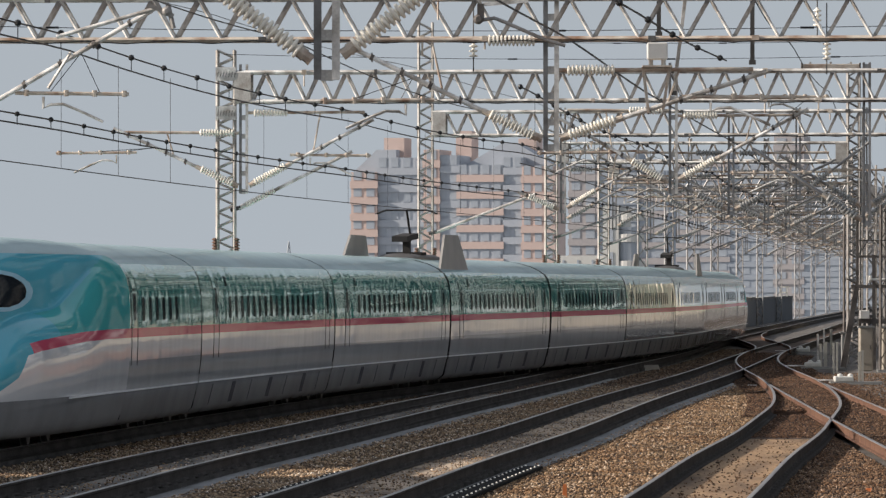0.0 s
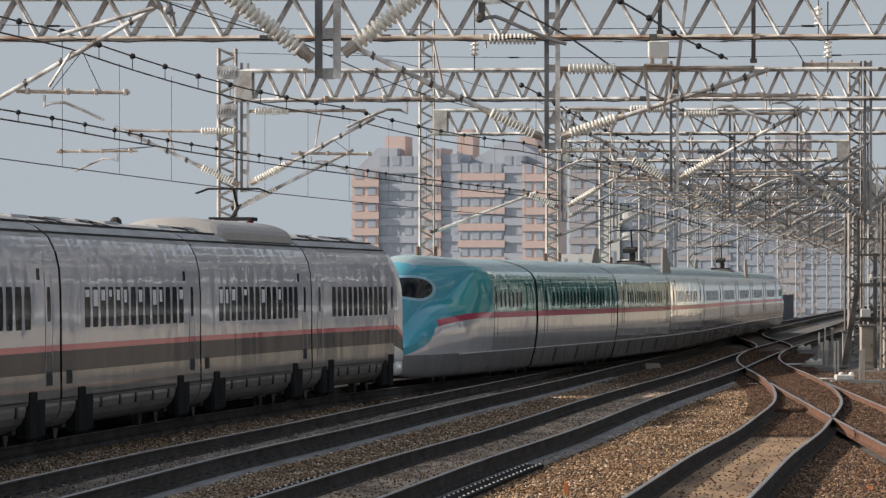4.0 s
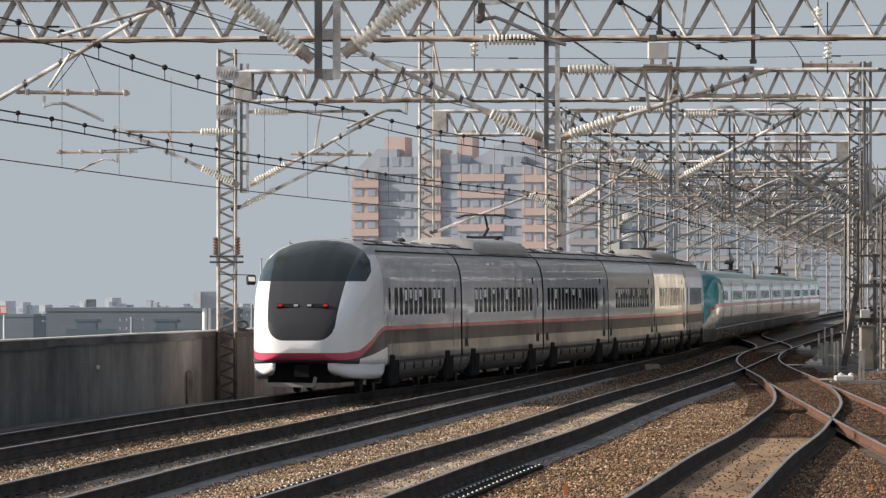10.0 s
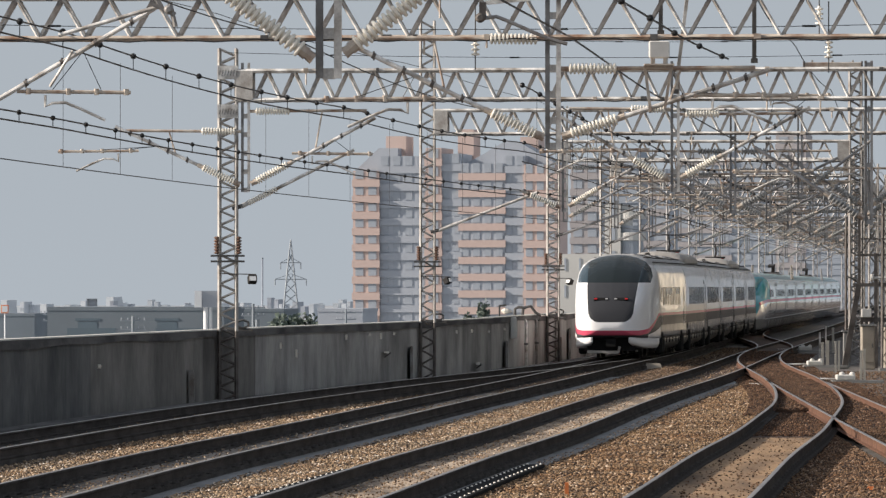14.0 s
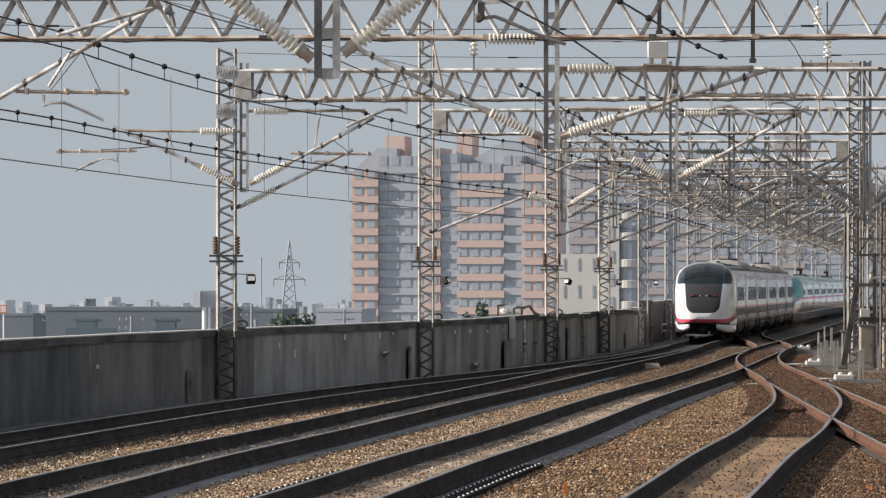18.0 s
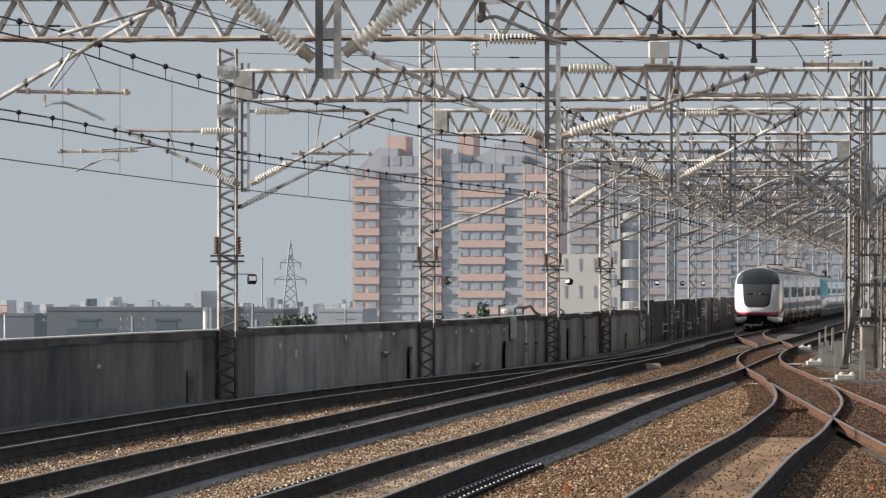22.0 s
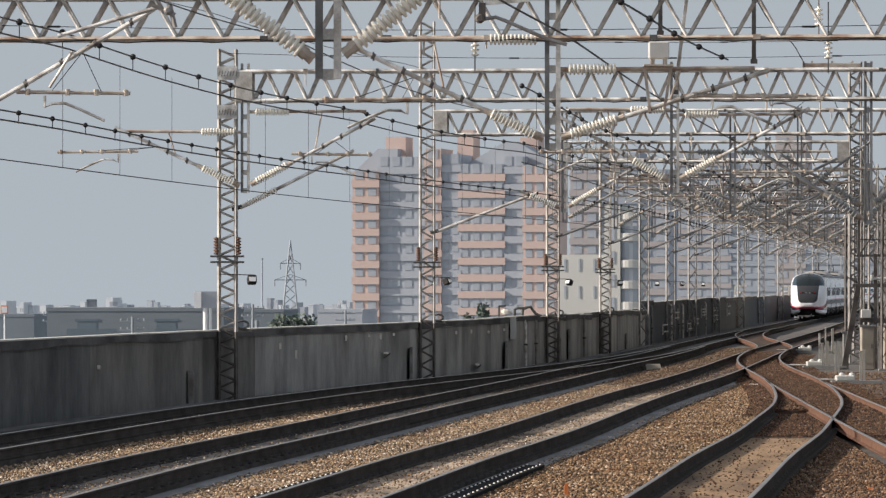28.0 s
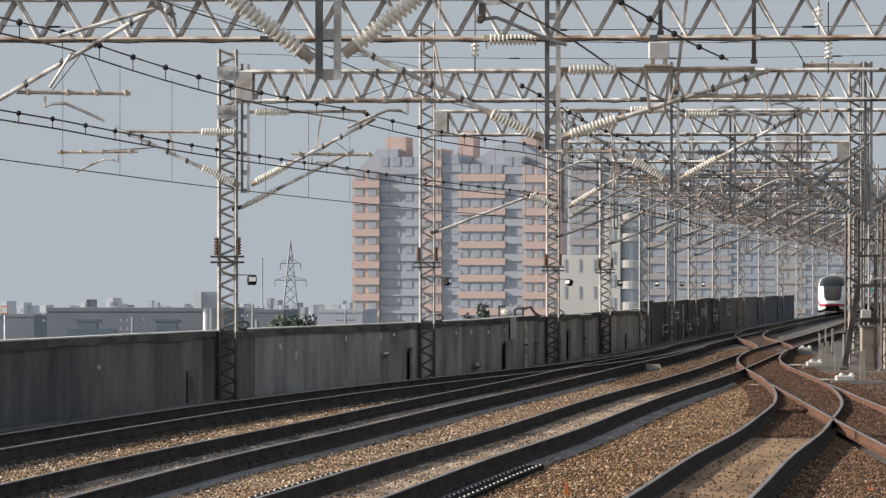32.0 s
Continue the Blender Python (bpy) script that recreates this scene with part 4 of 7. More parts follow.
S5B = split_at(S5, (2.98, 1.86, 1.70, 1.30, 0.80))


def bands(limits):
    return lambda c: next((i for i, z in enumerate(limits) if c.z > z), len(limits))


def shell(half, y0, y1, limits, mats, parent, names):
    """The body between two ends, one mesh a colour band."""
    rings = [ring_of(half, y) for y in np.linspace(y0, y1, 5)]
    pick = bands(limits)
    n = len(rings[0])
    groups = {}
    for a, b in zip(rings, rings[1:]):
        for i in range(n):
            j = (i + 1) % n
            c = Vector(a[i]).lerp(Vector(b[j]), 0.5)
            k = pick(c)
            groups.setdefault((k, c.x > 0 if 0 < k < len(limits) else True), []).append((a[i], a[j], b[j], b[i]))
    for (k, _), faces in sorted(groups.items()):
        bm = bm_new()
        for f in faces:
            bm.faces.new([bm.verts.new(v) for v in f])
        bmesh.ops.remove_doubles(bm, verts=bm.verts, dist=1e-4)
        part(names[k], bm, mats[k], parent, smooth=True)
    for y in (y0 + 0.02, y1 - 0.02):
        bm = bm_new()
        bm.faces.new([bm.verts.new(v) for v in ring_of(half, y, 0.985)])
        part("end_wall", bm, M_BLACK, parent)
    for y in (y0 - 0.30, y1):
        bm = bm_new()
        loft(bm, [ring_of(half, y, 0.94, half[0][1] + 0.1, half[-1][1] - 0.12), ring_of(half, y + 0.30, 0.94, half[0][1] + 0.1, half[-1][1] - 0.12)], caps=False)
        part("gangway_bellows", bm, M_BLACK, parent, "black rubber gangway cover")


def x_at(half, z):
    for a, b in zip(half[1:], half[2:]):
        if a[1] <= z <= b[1]:
            return a[0] + (b[0] - a[0]) * (z - a[1]) / (b[1] - a[1])
    return half[-2][0]


def flank(bm, half, ya, yb, za, zb, proud=0.004, sgn=1, cut=0.0, n=4):
    """A thin plate that lies on the flank between two heights."""
    rows = []
    for i in range(n + 1):
        z = za + (zb - za) * i / n
        x = (x_at(half, z) + proud) * sgn
        c = cut if i in (0, n) else 0
        rows.append([(x, ya + c, z), (x, yb - c, z), (x - 0.03 * sgn, yb - c, z), (x - 0.03 * sgn, ya + c, z)])
    loft(bm, rows)


def windows(half, parent, ys, width, za, zb, name="window"):
    first = {}
    for sgn in (1, -1):
        for y in ys:
            if sgn not in first:
                bm = bm_new()
                flank(bm, half, -width / 2, width / 2, za, zb, 0.004, sgn, 0.05)
                o = part(name, bm, M_BLACKGLASS, parent)
                o.location = (0, y, 0)
                first[sgn] = o
            else:
                same(first[sgn], parent, Matrix.Translation((0, y, 0)))


def pane_glints(half, parent, ys, width, za, zb, share, seed):
    """Pale plates of different heights on the panes: sky and reflections put in as colour."""
    rnd = random.Random(seed)
    for y in ys:
        if rnd.random() < share:
            bm = bm_new()
            low_ = za + (zb - za) * rnd.choice((0.52, 0.6, 0.6, 0.66, 0.75))
            flank(bm, half, y - width * 0.38, y + width * rnd.uniform(0.1, 0.38), low_, zb - 0.05, 0.008, 1)
            part("blind", bm, M_PALEPLATE, parent)


def door(half, parent, y, za, zb, w=0.9, material=None, groove=M_BLACK):
    for sgn in (1, -1):
        bm = bm_new()
        zd = 1.62 if half is S3B else 1.87
        rows = [[((x_at(half, zd + (zb - zd) * i / 20) + 0.003) * sgn, yy, zd + (zb - zd) * i / 20) for yy in (y - w / 2, y + w / 2)] for i in range(21)]
        loft(bm, rows, close=False, caps=False)
        d = part("door", bm, material, parent, smooth=True)
        for dy in (-w / 2, w / 2):
            bm = bm_new()
            flank(bm, half, y + dy - 0.025, y + dy + 0.025, za, zb, 0.006, sgn, 0, 8)
            part("door_seal", bm, groove, d)
        bm = bm_new()
        flank(bm, half, y - 0.22, y + 0.22, 2.0, 2.55, 0.006, sgn, 0.05)
        part("door_window", bm, M_BLACKGLASS, d)


def bogie(parent, y, gauge=0.7525, r=0.43, cover=None):
    b = bm_new()
    for k in (-1, 1):
        bar(b, (k * 1.02, y - 1.7, 0.55), (k * 1.02, y + 1.7, 0.55), 0.16, 0.26)
    bar(b, (-1.0, y, 0.55), (1.0, y, 0.55), 0.5, 0.3)
    frm = part("bogie_frame", b, M_DARKSTEEL, parent, "black bogie frame")
    if cover:
        for k in (-1, 1):
            b = bm_new()
            box(b, (k * 1.37, y - 0.5, 0.54), (0.27, 1.0, 0.82))
            box(b, (k * 1.36, y + 0.62, 0.54), (0.24, 1.0, 0.80))
            bmesh.ops.bevel(b, geom=b.edges[:], offset=0.06, segments=1, affect="EDGES")
            part("bogie_cover", b, M_MAT, frm, "black bogie cover")
    for dy in (-1.25, 1.25):
        for k in (-1, 1):
            b = bm_new()
            lathe(b, (k * gauge - 0.065 * k, y + dy, r), (k * gauge + 0.065 * k, y + dy, r), [(0, r + 0.03), (0.2, r + 0.03), (0.28, r), (1, r - 0.01)], 20)
            w = part("wheel", b, M_DARKSTEEL, frm, "steel wheel")
            b = bm_new()
            box(b, (k * 1.18, y + dy, 0.45), (0.22, 0.42, 0.40))
            part("axle_box", b, M_BLACK, frm)
    return frm


def pantograph(parent, y, z, up=True, h=1.25, red=True):
    p = part("pantograph", (lambda b: (bar(b, (-0.5, y - 0.6, z + 0.12), (0.5, y - 0.6, z + 0.12), 0.08), bar(b, (-0.4, y - 0.7, z + 0.12), (-0.4, y + 0.5, z + 0.12), 0.08), bar(b, (0.4, y - 0.7, z + 0.12), (0.4, y + 0.5, z + 0.12), 0.08), b)[3])(bm_new()), M_BLACK, parent, "black single-arm pantograph")
    for dx in (-0.35, 0.35):
        b = bm_new()
        disc_string(b, (dx, y - 0.2, z - 0.08), (dx, y - 0.2, z + 0.14), 0.09, 0.05, 8)
        part("insulator", b, M_REDLAMP if red else M_BLACK, p)
    hh = h if up else 0.35
    b = bm_new()
    e = Vector((0, y + 0.55, z + hh * 0.48))
    tube(b, (0, y - 0.5, z + 0.14), e, 0.05, 6)
    part("lower_arm", b, M_BLACK, p)
    b = bm_new()
    tube(b, e, (0, y - 0.25, z + hh), 0.032, 6)
    part("upper_arm", b, M_BLACK, p)
    b = bm_new()
    for dy in (-0.15, 0.15):
        tube(b, (-0.55, y - 0.25 + dy, z + hh), (0.55, y - 0.25 + dy, z + hh), 0.025, 6)
        for k in (-1, 1):
            tube(b, (k * 0.55, y - 0.25 + dy, z + hh), (k * 0.82, y - 0.25 + dy, z + hh - 0.10), 0.018, 6)
    part("collector_head", b, M_BLACK, p)


def dome(bm, x, y0, y1, w, z, h, taper):
    """A long low roof fairing."""
    rings = []
    for i in range(25):
        yy = y0 + (y1 - y0) * 0.5 * (1 - math.cos(math.pi * i / 24))
        e = min(1.0, min(yy - y0, y1 - yy) / (taper * (y1 - y0)))
        q = max(0.05, math.sin(e * math.pi / 2)) ** 0.8
        rings.append([(x + w / 2 * (0.8 + 0.2 * q) * math.cos(a), yy, z + h * q * max(0, math.sin(a)) ** 0.7) for a in np.linspace(0, math.pi, 16)])
    loft(bm, rings)


NAMES3 = ["roof", "upper_side", "pink_stripe", "dark_band", "lower_side"]
NAMES5 = ["roof", "upper_side", "pink_stripe", "white_side", "lower_white", "skirt"]
MATS3 = [M_GREYROOF, M_SILVER, M_PINK, M_GREYPAINT, M_LOWER]
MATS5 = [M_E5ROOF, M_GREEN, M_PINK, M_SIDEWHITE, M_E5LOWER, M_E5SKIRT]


def skirts3(parent, spans, seed):
    """Lower skirt panels between the bogies, with a dark seam above and small vents."""
    rnd = random.Random(seed)
    for ya, yb in spans:
        for sgn in (1, -1):
            bm = bm_new()
            sec = [(1.462, 0.735), (1.47, 0.64), (1.45, 0.53), (1.39, 0.42), (1.29, 0.33), (1.15, 0.27), (1.05, 0.27), (1.05, 0.735)]
            loft(bm, [[(x * sgn, y, z) for x, z in sec] for y in (ya, yb)])
            sk = part("skirt_panel", bm, M_SKIRT3, parent, "dusty beige skirt panel")
            bm = bm_new()
            flank(bm, S3B, ya, yb, 0.742, 0.768, 0.005, sgn, 0, 1)
            part("seam", bm, M_BLACK, sk)
            if yb - ya > 3:
                for k in range(5):
                    y = ya + (yb - ya) * (k + rnd.uniform(0.35, 0.65)) / 5
                    bm = bm_new()
                    box(bm, (sgn * 1.468, y, 0.61), (0.03, 0.22, 0.17))
                    part("vent", bm, M_BLACK, sk)


def roof_detail3(parent, y0, y1):
    bm = bm_new()
    for k in (-1, 1):
        bar(bm, (k * 1.19, y0, 3.44), (k * 1.19, y1, 3.44), 0.03, 0.03)
    part("gutter", bm, M_BLACK, parent)
    bm = bm_new()
    for k in (-1, 1):
        bar(bm, (k * 0.88, y0, 3.61), (k * 0.88, y1, 3.61), 0.035, 0.035)
    part("roof_seam", bm, M_BLACK, parent)
    for y in (y0 + 3.6, y0 + 5.0, y0 + 9.8, y0 + 11.2):      # joints across the roof plates
        bm = bm_new()
        hose(bm, [(-0.88, y, 3.61), (-0.5, y, 3.705), (0, y, 3.752), (0.5, y, 3.705), (0.88, y, 3.61)], 0.03, 4)
        part("roof_joint", bm, M_BLACK, parent)
    y = y0 + 1.2
    while y < y1 - 3:
        bm = bm_new()
        loft(bm, [[(-0.5, y, 3.70), (0.5, y, 3.70), (0.45, y + 0.05, 3.745), (-0.45, y + 0.05, 3.745)], [(-0.5, y + 2.1, 3.70), (0.5, y + 2.1, 3.70), (0.45, y + 2.05, 3.745), (-0.45, y + 2.05, 3.745)]])
        part("roof_hatch", bm, M_GREYROOF, parent)
        y += 4.1
    bm = bm_new()
    lathe(bm, (0.1, y1 - 2.0, 3.72), (0.1, y1 - 2.0, 3.86), [(0, 0.12), (0.6, 0.11), (1, 0.05)], 10)
    part("roof_vent", bm, M_BLACK, parent)


def e3_middle(panto, w0=3.3, nw=14, shade=(0.3, 9)):
    ob = thing("railway_car", (0, 0, 0), "silver express train car with pink stripe and narrow windows", "train car", "silver train")
    ln = 20.5
    y0, y1 = -ln / 2 + 0.14, ln / 2 - 0.14
    shell(S3B, y0, y1, (3.34, 1.62, 1.52, 1.18), MATS3, ob, NAMES3)
    ws = [y0 + w0 + 1.06 * k for k in range(nw)]
    windows(S3B, ob, ws, 0.74, 1.88, 2.55)
    pane_glints(S3B, ob, ws, 0.74, 1.88, 2.55, *shade)
    for y in (y1 - 1.35, y0 + 0.9):
        bm = bm_new()
        flank(bm, S3B, y - 0.35, y + 0.35, 0.98, 1.20, 0.006, 1)
        part("door_step", bm, M_BLACK, ob)
    door(S3B, ob, y1 - 1.35, 1.0, 2.98, 0.85, M_SILVER, M_GREYROOF)
    for sgn in (1, -1):
        bm = bm_new()
        flank(bm, S3B, y1 - 2.7, y1 - 2.35, 2.66, 2.84, 0.005, sgn)
        part("destination_display", bm, M_BLACKGLASS, ob)
    bogie(ob, y0 + 2.9, cover=True), bogie(ob, y1 - 2.9, cover=True)
    skirts3(ob, ((y0 + 0.02, y0 + 1.75), (y0 + 4.1, y1 - 4.1), (y1 - 1.75, y1 - 0.02)), 3)
    roof_detail3(ob, y0, y1)
    if panto:
        bm = bm_new()
        dome(bm, 0, y1 - 13.4, y1 - 0.15, 2.3, 3.50, 0.46, 0.06)
        part("pantograph_fairing", bm, M_BEIGE, ob, "beige pantograph fairing")
        pantograph(ob, y1 - 1.9, 3.90, True, 0.78)
    return ob



def e3_end():
    """The end car, its nose at -y."""
    ob = thing("railway_car", (0, 0, 0), "white-nosed silver end car with black windscreen and pink stripe", "train car", "silver train")
    ln, nl = 21.8, 5.0
    y0, y1 = -ln / 2, ln / 2 - 0.14
    shell(S3B, y0 + nl, y1, (3.34, 1.62, 1.52, 1.18), MATS3, ob, NAMES3)
    top = ease([(0, 1.22), (0.03, 1.42), (0.12, 1.70), (0.35, 2.02), (0.8, 2.42), (1.5, 2.86), (2.4, 3.26), (3.4, 3.56), (4.2, 3.70), (5.0, 3.74)])
    bot = ease([(0, 1.10), (0.03, 0.98), (0.1, 0.86), (0.35, 0.76), (1.0, 0.70), (2.5, 0.64), (5.0, 0.60)])
    wid = ease([(0, 0.30), (0.03, 0.52), (0.08, 0.68), (0.2, 0.86), (0.45, 1.04), (0.9, 1.20), (1.6, 1.32), (3.0, 1.44), (5.0, 1.4725)])
    half = dense(S3, 84)
    us = [5.0 * (i / 110) ** 1.8 for i in range(111)]
    rings = [ring_of(half, y0 + u, wid(u) / 1.4725, bot(u), top(u)) for u in us]
    n = len(rings[0])

    rise = [(0.35, 0.0), (1.2, 0.10), (2.2, 0.42), (3.2, 0.78), (4.1, 0.97), (4.6, 1.0)]

    def up(u):
        return float(np.interp(u, [k[0] for k in rise], [k[1] for k in rise]))

    def kind(c):
        u, x, z = c.y - y0, abs(c.x), c.z
        if z > 2.70 and u < (2.2 + 3.2 * (z - 2.70) if z < 2.95 else 3.0 + 1.6 * (z - 2.95)):
            return "corner_window" if x > 0.77 + 0.10 * (z - 1.35) else "windscreen"
        hw = 0.77 + 0.10 * (z - 1.35)
        r = 0.36
        if 1.30 < z < 2.70 and x < hw:
            if z > 1.30 + r or x < hw - r or math.hypot(x - hw + r, z - 1.30 - r) < r:
                if u < 2.6: return "front_panel"
        if u > 2.9 and z > 3.34: return "roof"
        lo, hi = 0.84 + 0.68 * up(u), 1.01 + 0.61 * up(u)
        if lo < z < hi: return "pink_stripe"
        if z <= lo: return "nose_shell" if u > 1.2 and z <= 0.84 + 0.068 * (u - 0.9) else "dark_band"
        if u > 4.3: return "upper_side"
        return "nose_shell"
    mats = {"windscreen": M_SCREEN, "corner_window": M_CORNERGLASS, "front_panel": M_PANEL, "roof": M_GREYROOF, "pink_stripe": M_PINK, "dark_band": M_GREYPAINT, "upper_side": M_SILVER, "nose_shell": M_WHITE}
    whole = bm_new()
    loft(whole, rings, caps=False)
    whole.faces.new([whole.verts.new(v) for v in rings[0][::-1]])
    bmesh.ops.remove_doubles(whole, verts=whole.verts, dist=1e-4)
    hw0, kk, r = 0.77, 0.10, 0.36
    cuts = [((0, 0, z), (0, 0, 1)) for z in (2.70, 2.95, 3.34, 1.30, 1.30 + r, 0.84, 1.01, 1.52, 1.62)] + [((0, y0 + u, 0), (0, 1, 0)) for u in (2.9, 4.3, 1.2)]
    cuts += [((0, y0 + 2.2, 2.70), (0, 1, -3.2)), ((0, y0 + 3.0, 2.95), (0, 1, -1.6)), ((0, y0 + 0.9, 0.84), (0, -0.068, 1))]
    for (ua, va), (ub, vb) in zip(rise, rise[1:]):
        cuts += [((0, y0 + ua, z + g * va), (0, -g * (vb - va) / (ub - ua), 1)) for z, g in ((0.84, 0.68), (1.01, 0.61))]
    for sg in (-1, 1):
        cuts.append(((sg * hw0, 0, 1.35), (1, 0, -kk * sg)))
        for a in (22, 45, 68):
            c, s_ = math.cos(radians(a)), math.sin(radians(a))
            cuts.append(((sg * (hw0 - r + r * c), 0, 1.30 + r - r * s_), (sg * c, 0, -s_)))
    for co, no in cuts:
        bmesh.ops.bisect_plane(whole, geom=whole.verts[:] + whole.edges[:] + whole.faces[:], dist=1e-5, plane_co=co, plane_no=no)
    groups = {}
    for f in whole.faces:
        c = f.calc_center_median()
        k = kind(c)
        groups.setdefault((k, c.x > 0 if k in ("upper_side", "dark_band", "corner_window") else True), []).append([v.co.copy() for v in f.verts])
    whole.free()
    for (k, _), faces in groups.items():
        bm = bm_new()
        for f in faces:
            bm.faces.new([bm.verts.new(v) for v in f])
        bmesh.ops.remove_doubles(bm, verts=bm.verts, dist=1e-4)
        part(k, bm, mats[k], ob, smooth=True)
    # lamps in the front panel
    for sx, m, w in ((-0.54, M_REDLAMP, 0.10), (-0.16, M_CLEAR, 0.10), (0.16, M_CLEAR, 0.10), (0.54, M_REDLAMP, 0.10)):
        u = next(v for v in us if top(v) > 2.17)
        bm = bm_new()
        box(bm, (0, 0, 0), (w, 0.10, 0.06))
        o = part("tail_lamp" if m is M_REDLAMP else "headlamp", bm, m, ob, "red tail lamp" if m is M_REDLAMP else "clear headlamp")
        o.matrix_basis = pose(sx, y0 + u - 0.06, 2.10, -40)
    for sx in (-0.36, 0.36):
        bm = bm_new()
        box(bm, (0, 0, 0), (0.50, 0.09, 0.11))
        o = part("lamp_recess", bm, M_MAT, ob)
        o.matrix_basis = pose(sx, y0 + next(v for v in us if top(v) > 2.17) - 0.035, 2.10, -40)
    # chin skirts, with the coupler between
    for k in (-1, 1):
        bm = bm_new()
        xo, xi = ease([(0.2, 0.70), (0.45, 0.95), (0.8, 1.13), (1.5, 1.29), (3.0, 1.42), (4.6, 1.46)]), ease([(0.2, 0.62), (0.8, 0.80), (1.5, 0.92), (3.0, 1.10), (4.6, 1.20)])
        zb = ease([(0.2, 0.62), (0.45, 0.50), (0.8, 0.43), (1.5, 0.38), (3.0, 0.36), (4.2, 0.37), (4.6, 0.46)])
        rr = []
        for i in range(24):      # rounded under the edge
            u = 0.22 + 4.38 * (i / 23) ** 1.4
            o, n_, b = xo(u), xi(u), zb(u)
            arc = [(o - 0.10 + 0.10 * math.cos(radians(w)), b + 0.12 - 0.12 * math.sin(radians(w))) for w in (0, 22, 45, 67, 90)]
            rr.append([(k * px, y0 + u, pz) for px, pz in [(o, 0.77)] + arc + [(n_, b), (n_, 0.77)]])
        loft(bm, rr)
        part("chin_skirt", bm, M_WHITE, ob, "white chin skirt", smooth=True)
    bm = bm_new()
    box(bm, (0, y0 + 2.5, 0.52), (1.7, 3.8, 0.44))
    part("underframe", bm, M_MAT, ob)
    bm = bm_new()
    tube(bm, (0, y0 + 0.3, 0.58), (0, y0 + 1.2, 0.58), 0.14, 8)
    box(bm, (0, y0 + 0.35, 0.58), (0.34, 0.22, 0.28))
    part("coupler", bm, M_MAT, ob, "dark steel coupler")
    bm = bm_new()
    bar(bm, (-0.85, y0 + 0.5, 0.26), (0.25, y0 + 0.5, 0.24), 0.06, 0.10)
    bar(bm, (0.25, y0 + 0.5, 0.24), (0.30, y0 + 0.5, 0.44), 0.05, 0.08)
    part("snow_plough_bar", bm, M_BEIGE, ob)
    ws = [y0 + 6.9 + 1.06 * k for k in range(11)]
    windows(S3B, ob, ws, 0.74, 1.88, 2.55)
    pane_glints(S3B, ob, ws, 0.74, 1.88, 2.55, 0.7, 2)
    door(S3B, ob, y0 + 5.5, 1.0, 2.98, 0.85, M_SILVER, M_GREYROOF)
    door(S3B, ob, y1 - 1.35, 1.0, 2.98, 0.85, M_SILVER, M_GREYROOF)
    bogie(ob, y0 + 6.4, cover=True), bogie(ob, y1 - 2.9, cover=True)
    skirts3(ob, ((y0 + 7.65, y1 - 4.1), (y1 - 1.75, y1 - 0.02)), 5)
    roof_detail3(ob, y0 + nl, y1)
    return ob


def e5_middle(panto, small=False):
    ob = thing("railway_car", (0, 0, 0), "glossy green train car with white lower half and pink stripe", "train car", "green train")
    ln = 25.0
    y0, y1 = -ln / 2 + 0.14, ln / 2 - 0.14
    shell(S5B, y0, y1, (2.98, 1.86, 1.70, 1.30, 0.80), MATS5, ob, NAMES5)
    windows(S5B, ob, [y0 + 4.6 + 1.04 * k for k in range(16)], 0.44, 1.98, 2.40)
    door(S5B, ob, y0 + 2.3, 1.22, 2.96, 0.86, M_GREEN)
    door(S5B, ob, y1 - 1.5, 1.22, 2.96, 0.86, M_GREEN)
    for sgn in (1, -1):
        bm = bm_new()
        flank(bm, S5B, y0 + 4.0, y0 + 4.3, 2.60, 2.80, 0.005, sgn)
        part("destination_display", bm, M_BLACKGLASS, ob)
        bm = bm_new()
        flank(bm, S5B, y0, y1, 0.77, 0.80, 0.012, sgn)
        part("skirt_rail", bm, M_WHITE, ob, "pale line along the skirt")
        for k in range(7):
            bm = bm_new()
            flank(bm, S5B, y0 + 2.4 + 3.3 * k, y0 + 2.46 + 3.3 * k + (0.5 if k % 2 else 0), 0.32, 0.72, 0.006, sgn)
            part("skirt_panel", bm, M_GREYPAINT, ob)
    bogie(ob, y0 + 3.2, r=0.36), bogie(ob, y1 - 3.2, r=0.36)
    if panto:
        for k in (-1, 1):
            bm = bm_new()
            yc = y0 + 3.4
            loft(bm, [[(k * 1.36, yc - 3.2, 2.99), (k * 1.36, yc + 3.2, 2.99), (k * 1.30, yc + 3.2, 2.99), (k * 1.30, yc - 3.2, 2.99)],
                      [(k * 1.28, yc - 1.5, 3.97), (k * 1.28, yc + 1.5, 3.97), (k * 1.22, yc + 1.5, 3.97), (k * 1.22, yc - 1.5, 3.97)]])
            part("noise_plate", bm, M_BEIGE, ob, "beige trapezoid noise plate")
        pantograph(ob, y0 + 4.2, 3.36, True, 1.28, False)
        bm = bm_new()
        dome(bm, 0, y0 + 1.5, y0 + 7.5, 1.2, 3.28, 0.2, 0.1)
        part("pantograph_base", bm, M_DARKSTEEL, ob)
        bm = bm_new()
        bar(bm, (0.1, y0 + 3.2, 3.4), (0.1, y0 + 3.2, 3.86), 0.2)
        bar(bm, (-0.02, y0 + 2.6, 3.86), (-0.02, y0 + 5.0, 3.96), 0.42, 0.15)
        part("folded_arm", bm, M_BLACK, ob)
    return ob


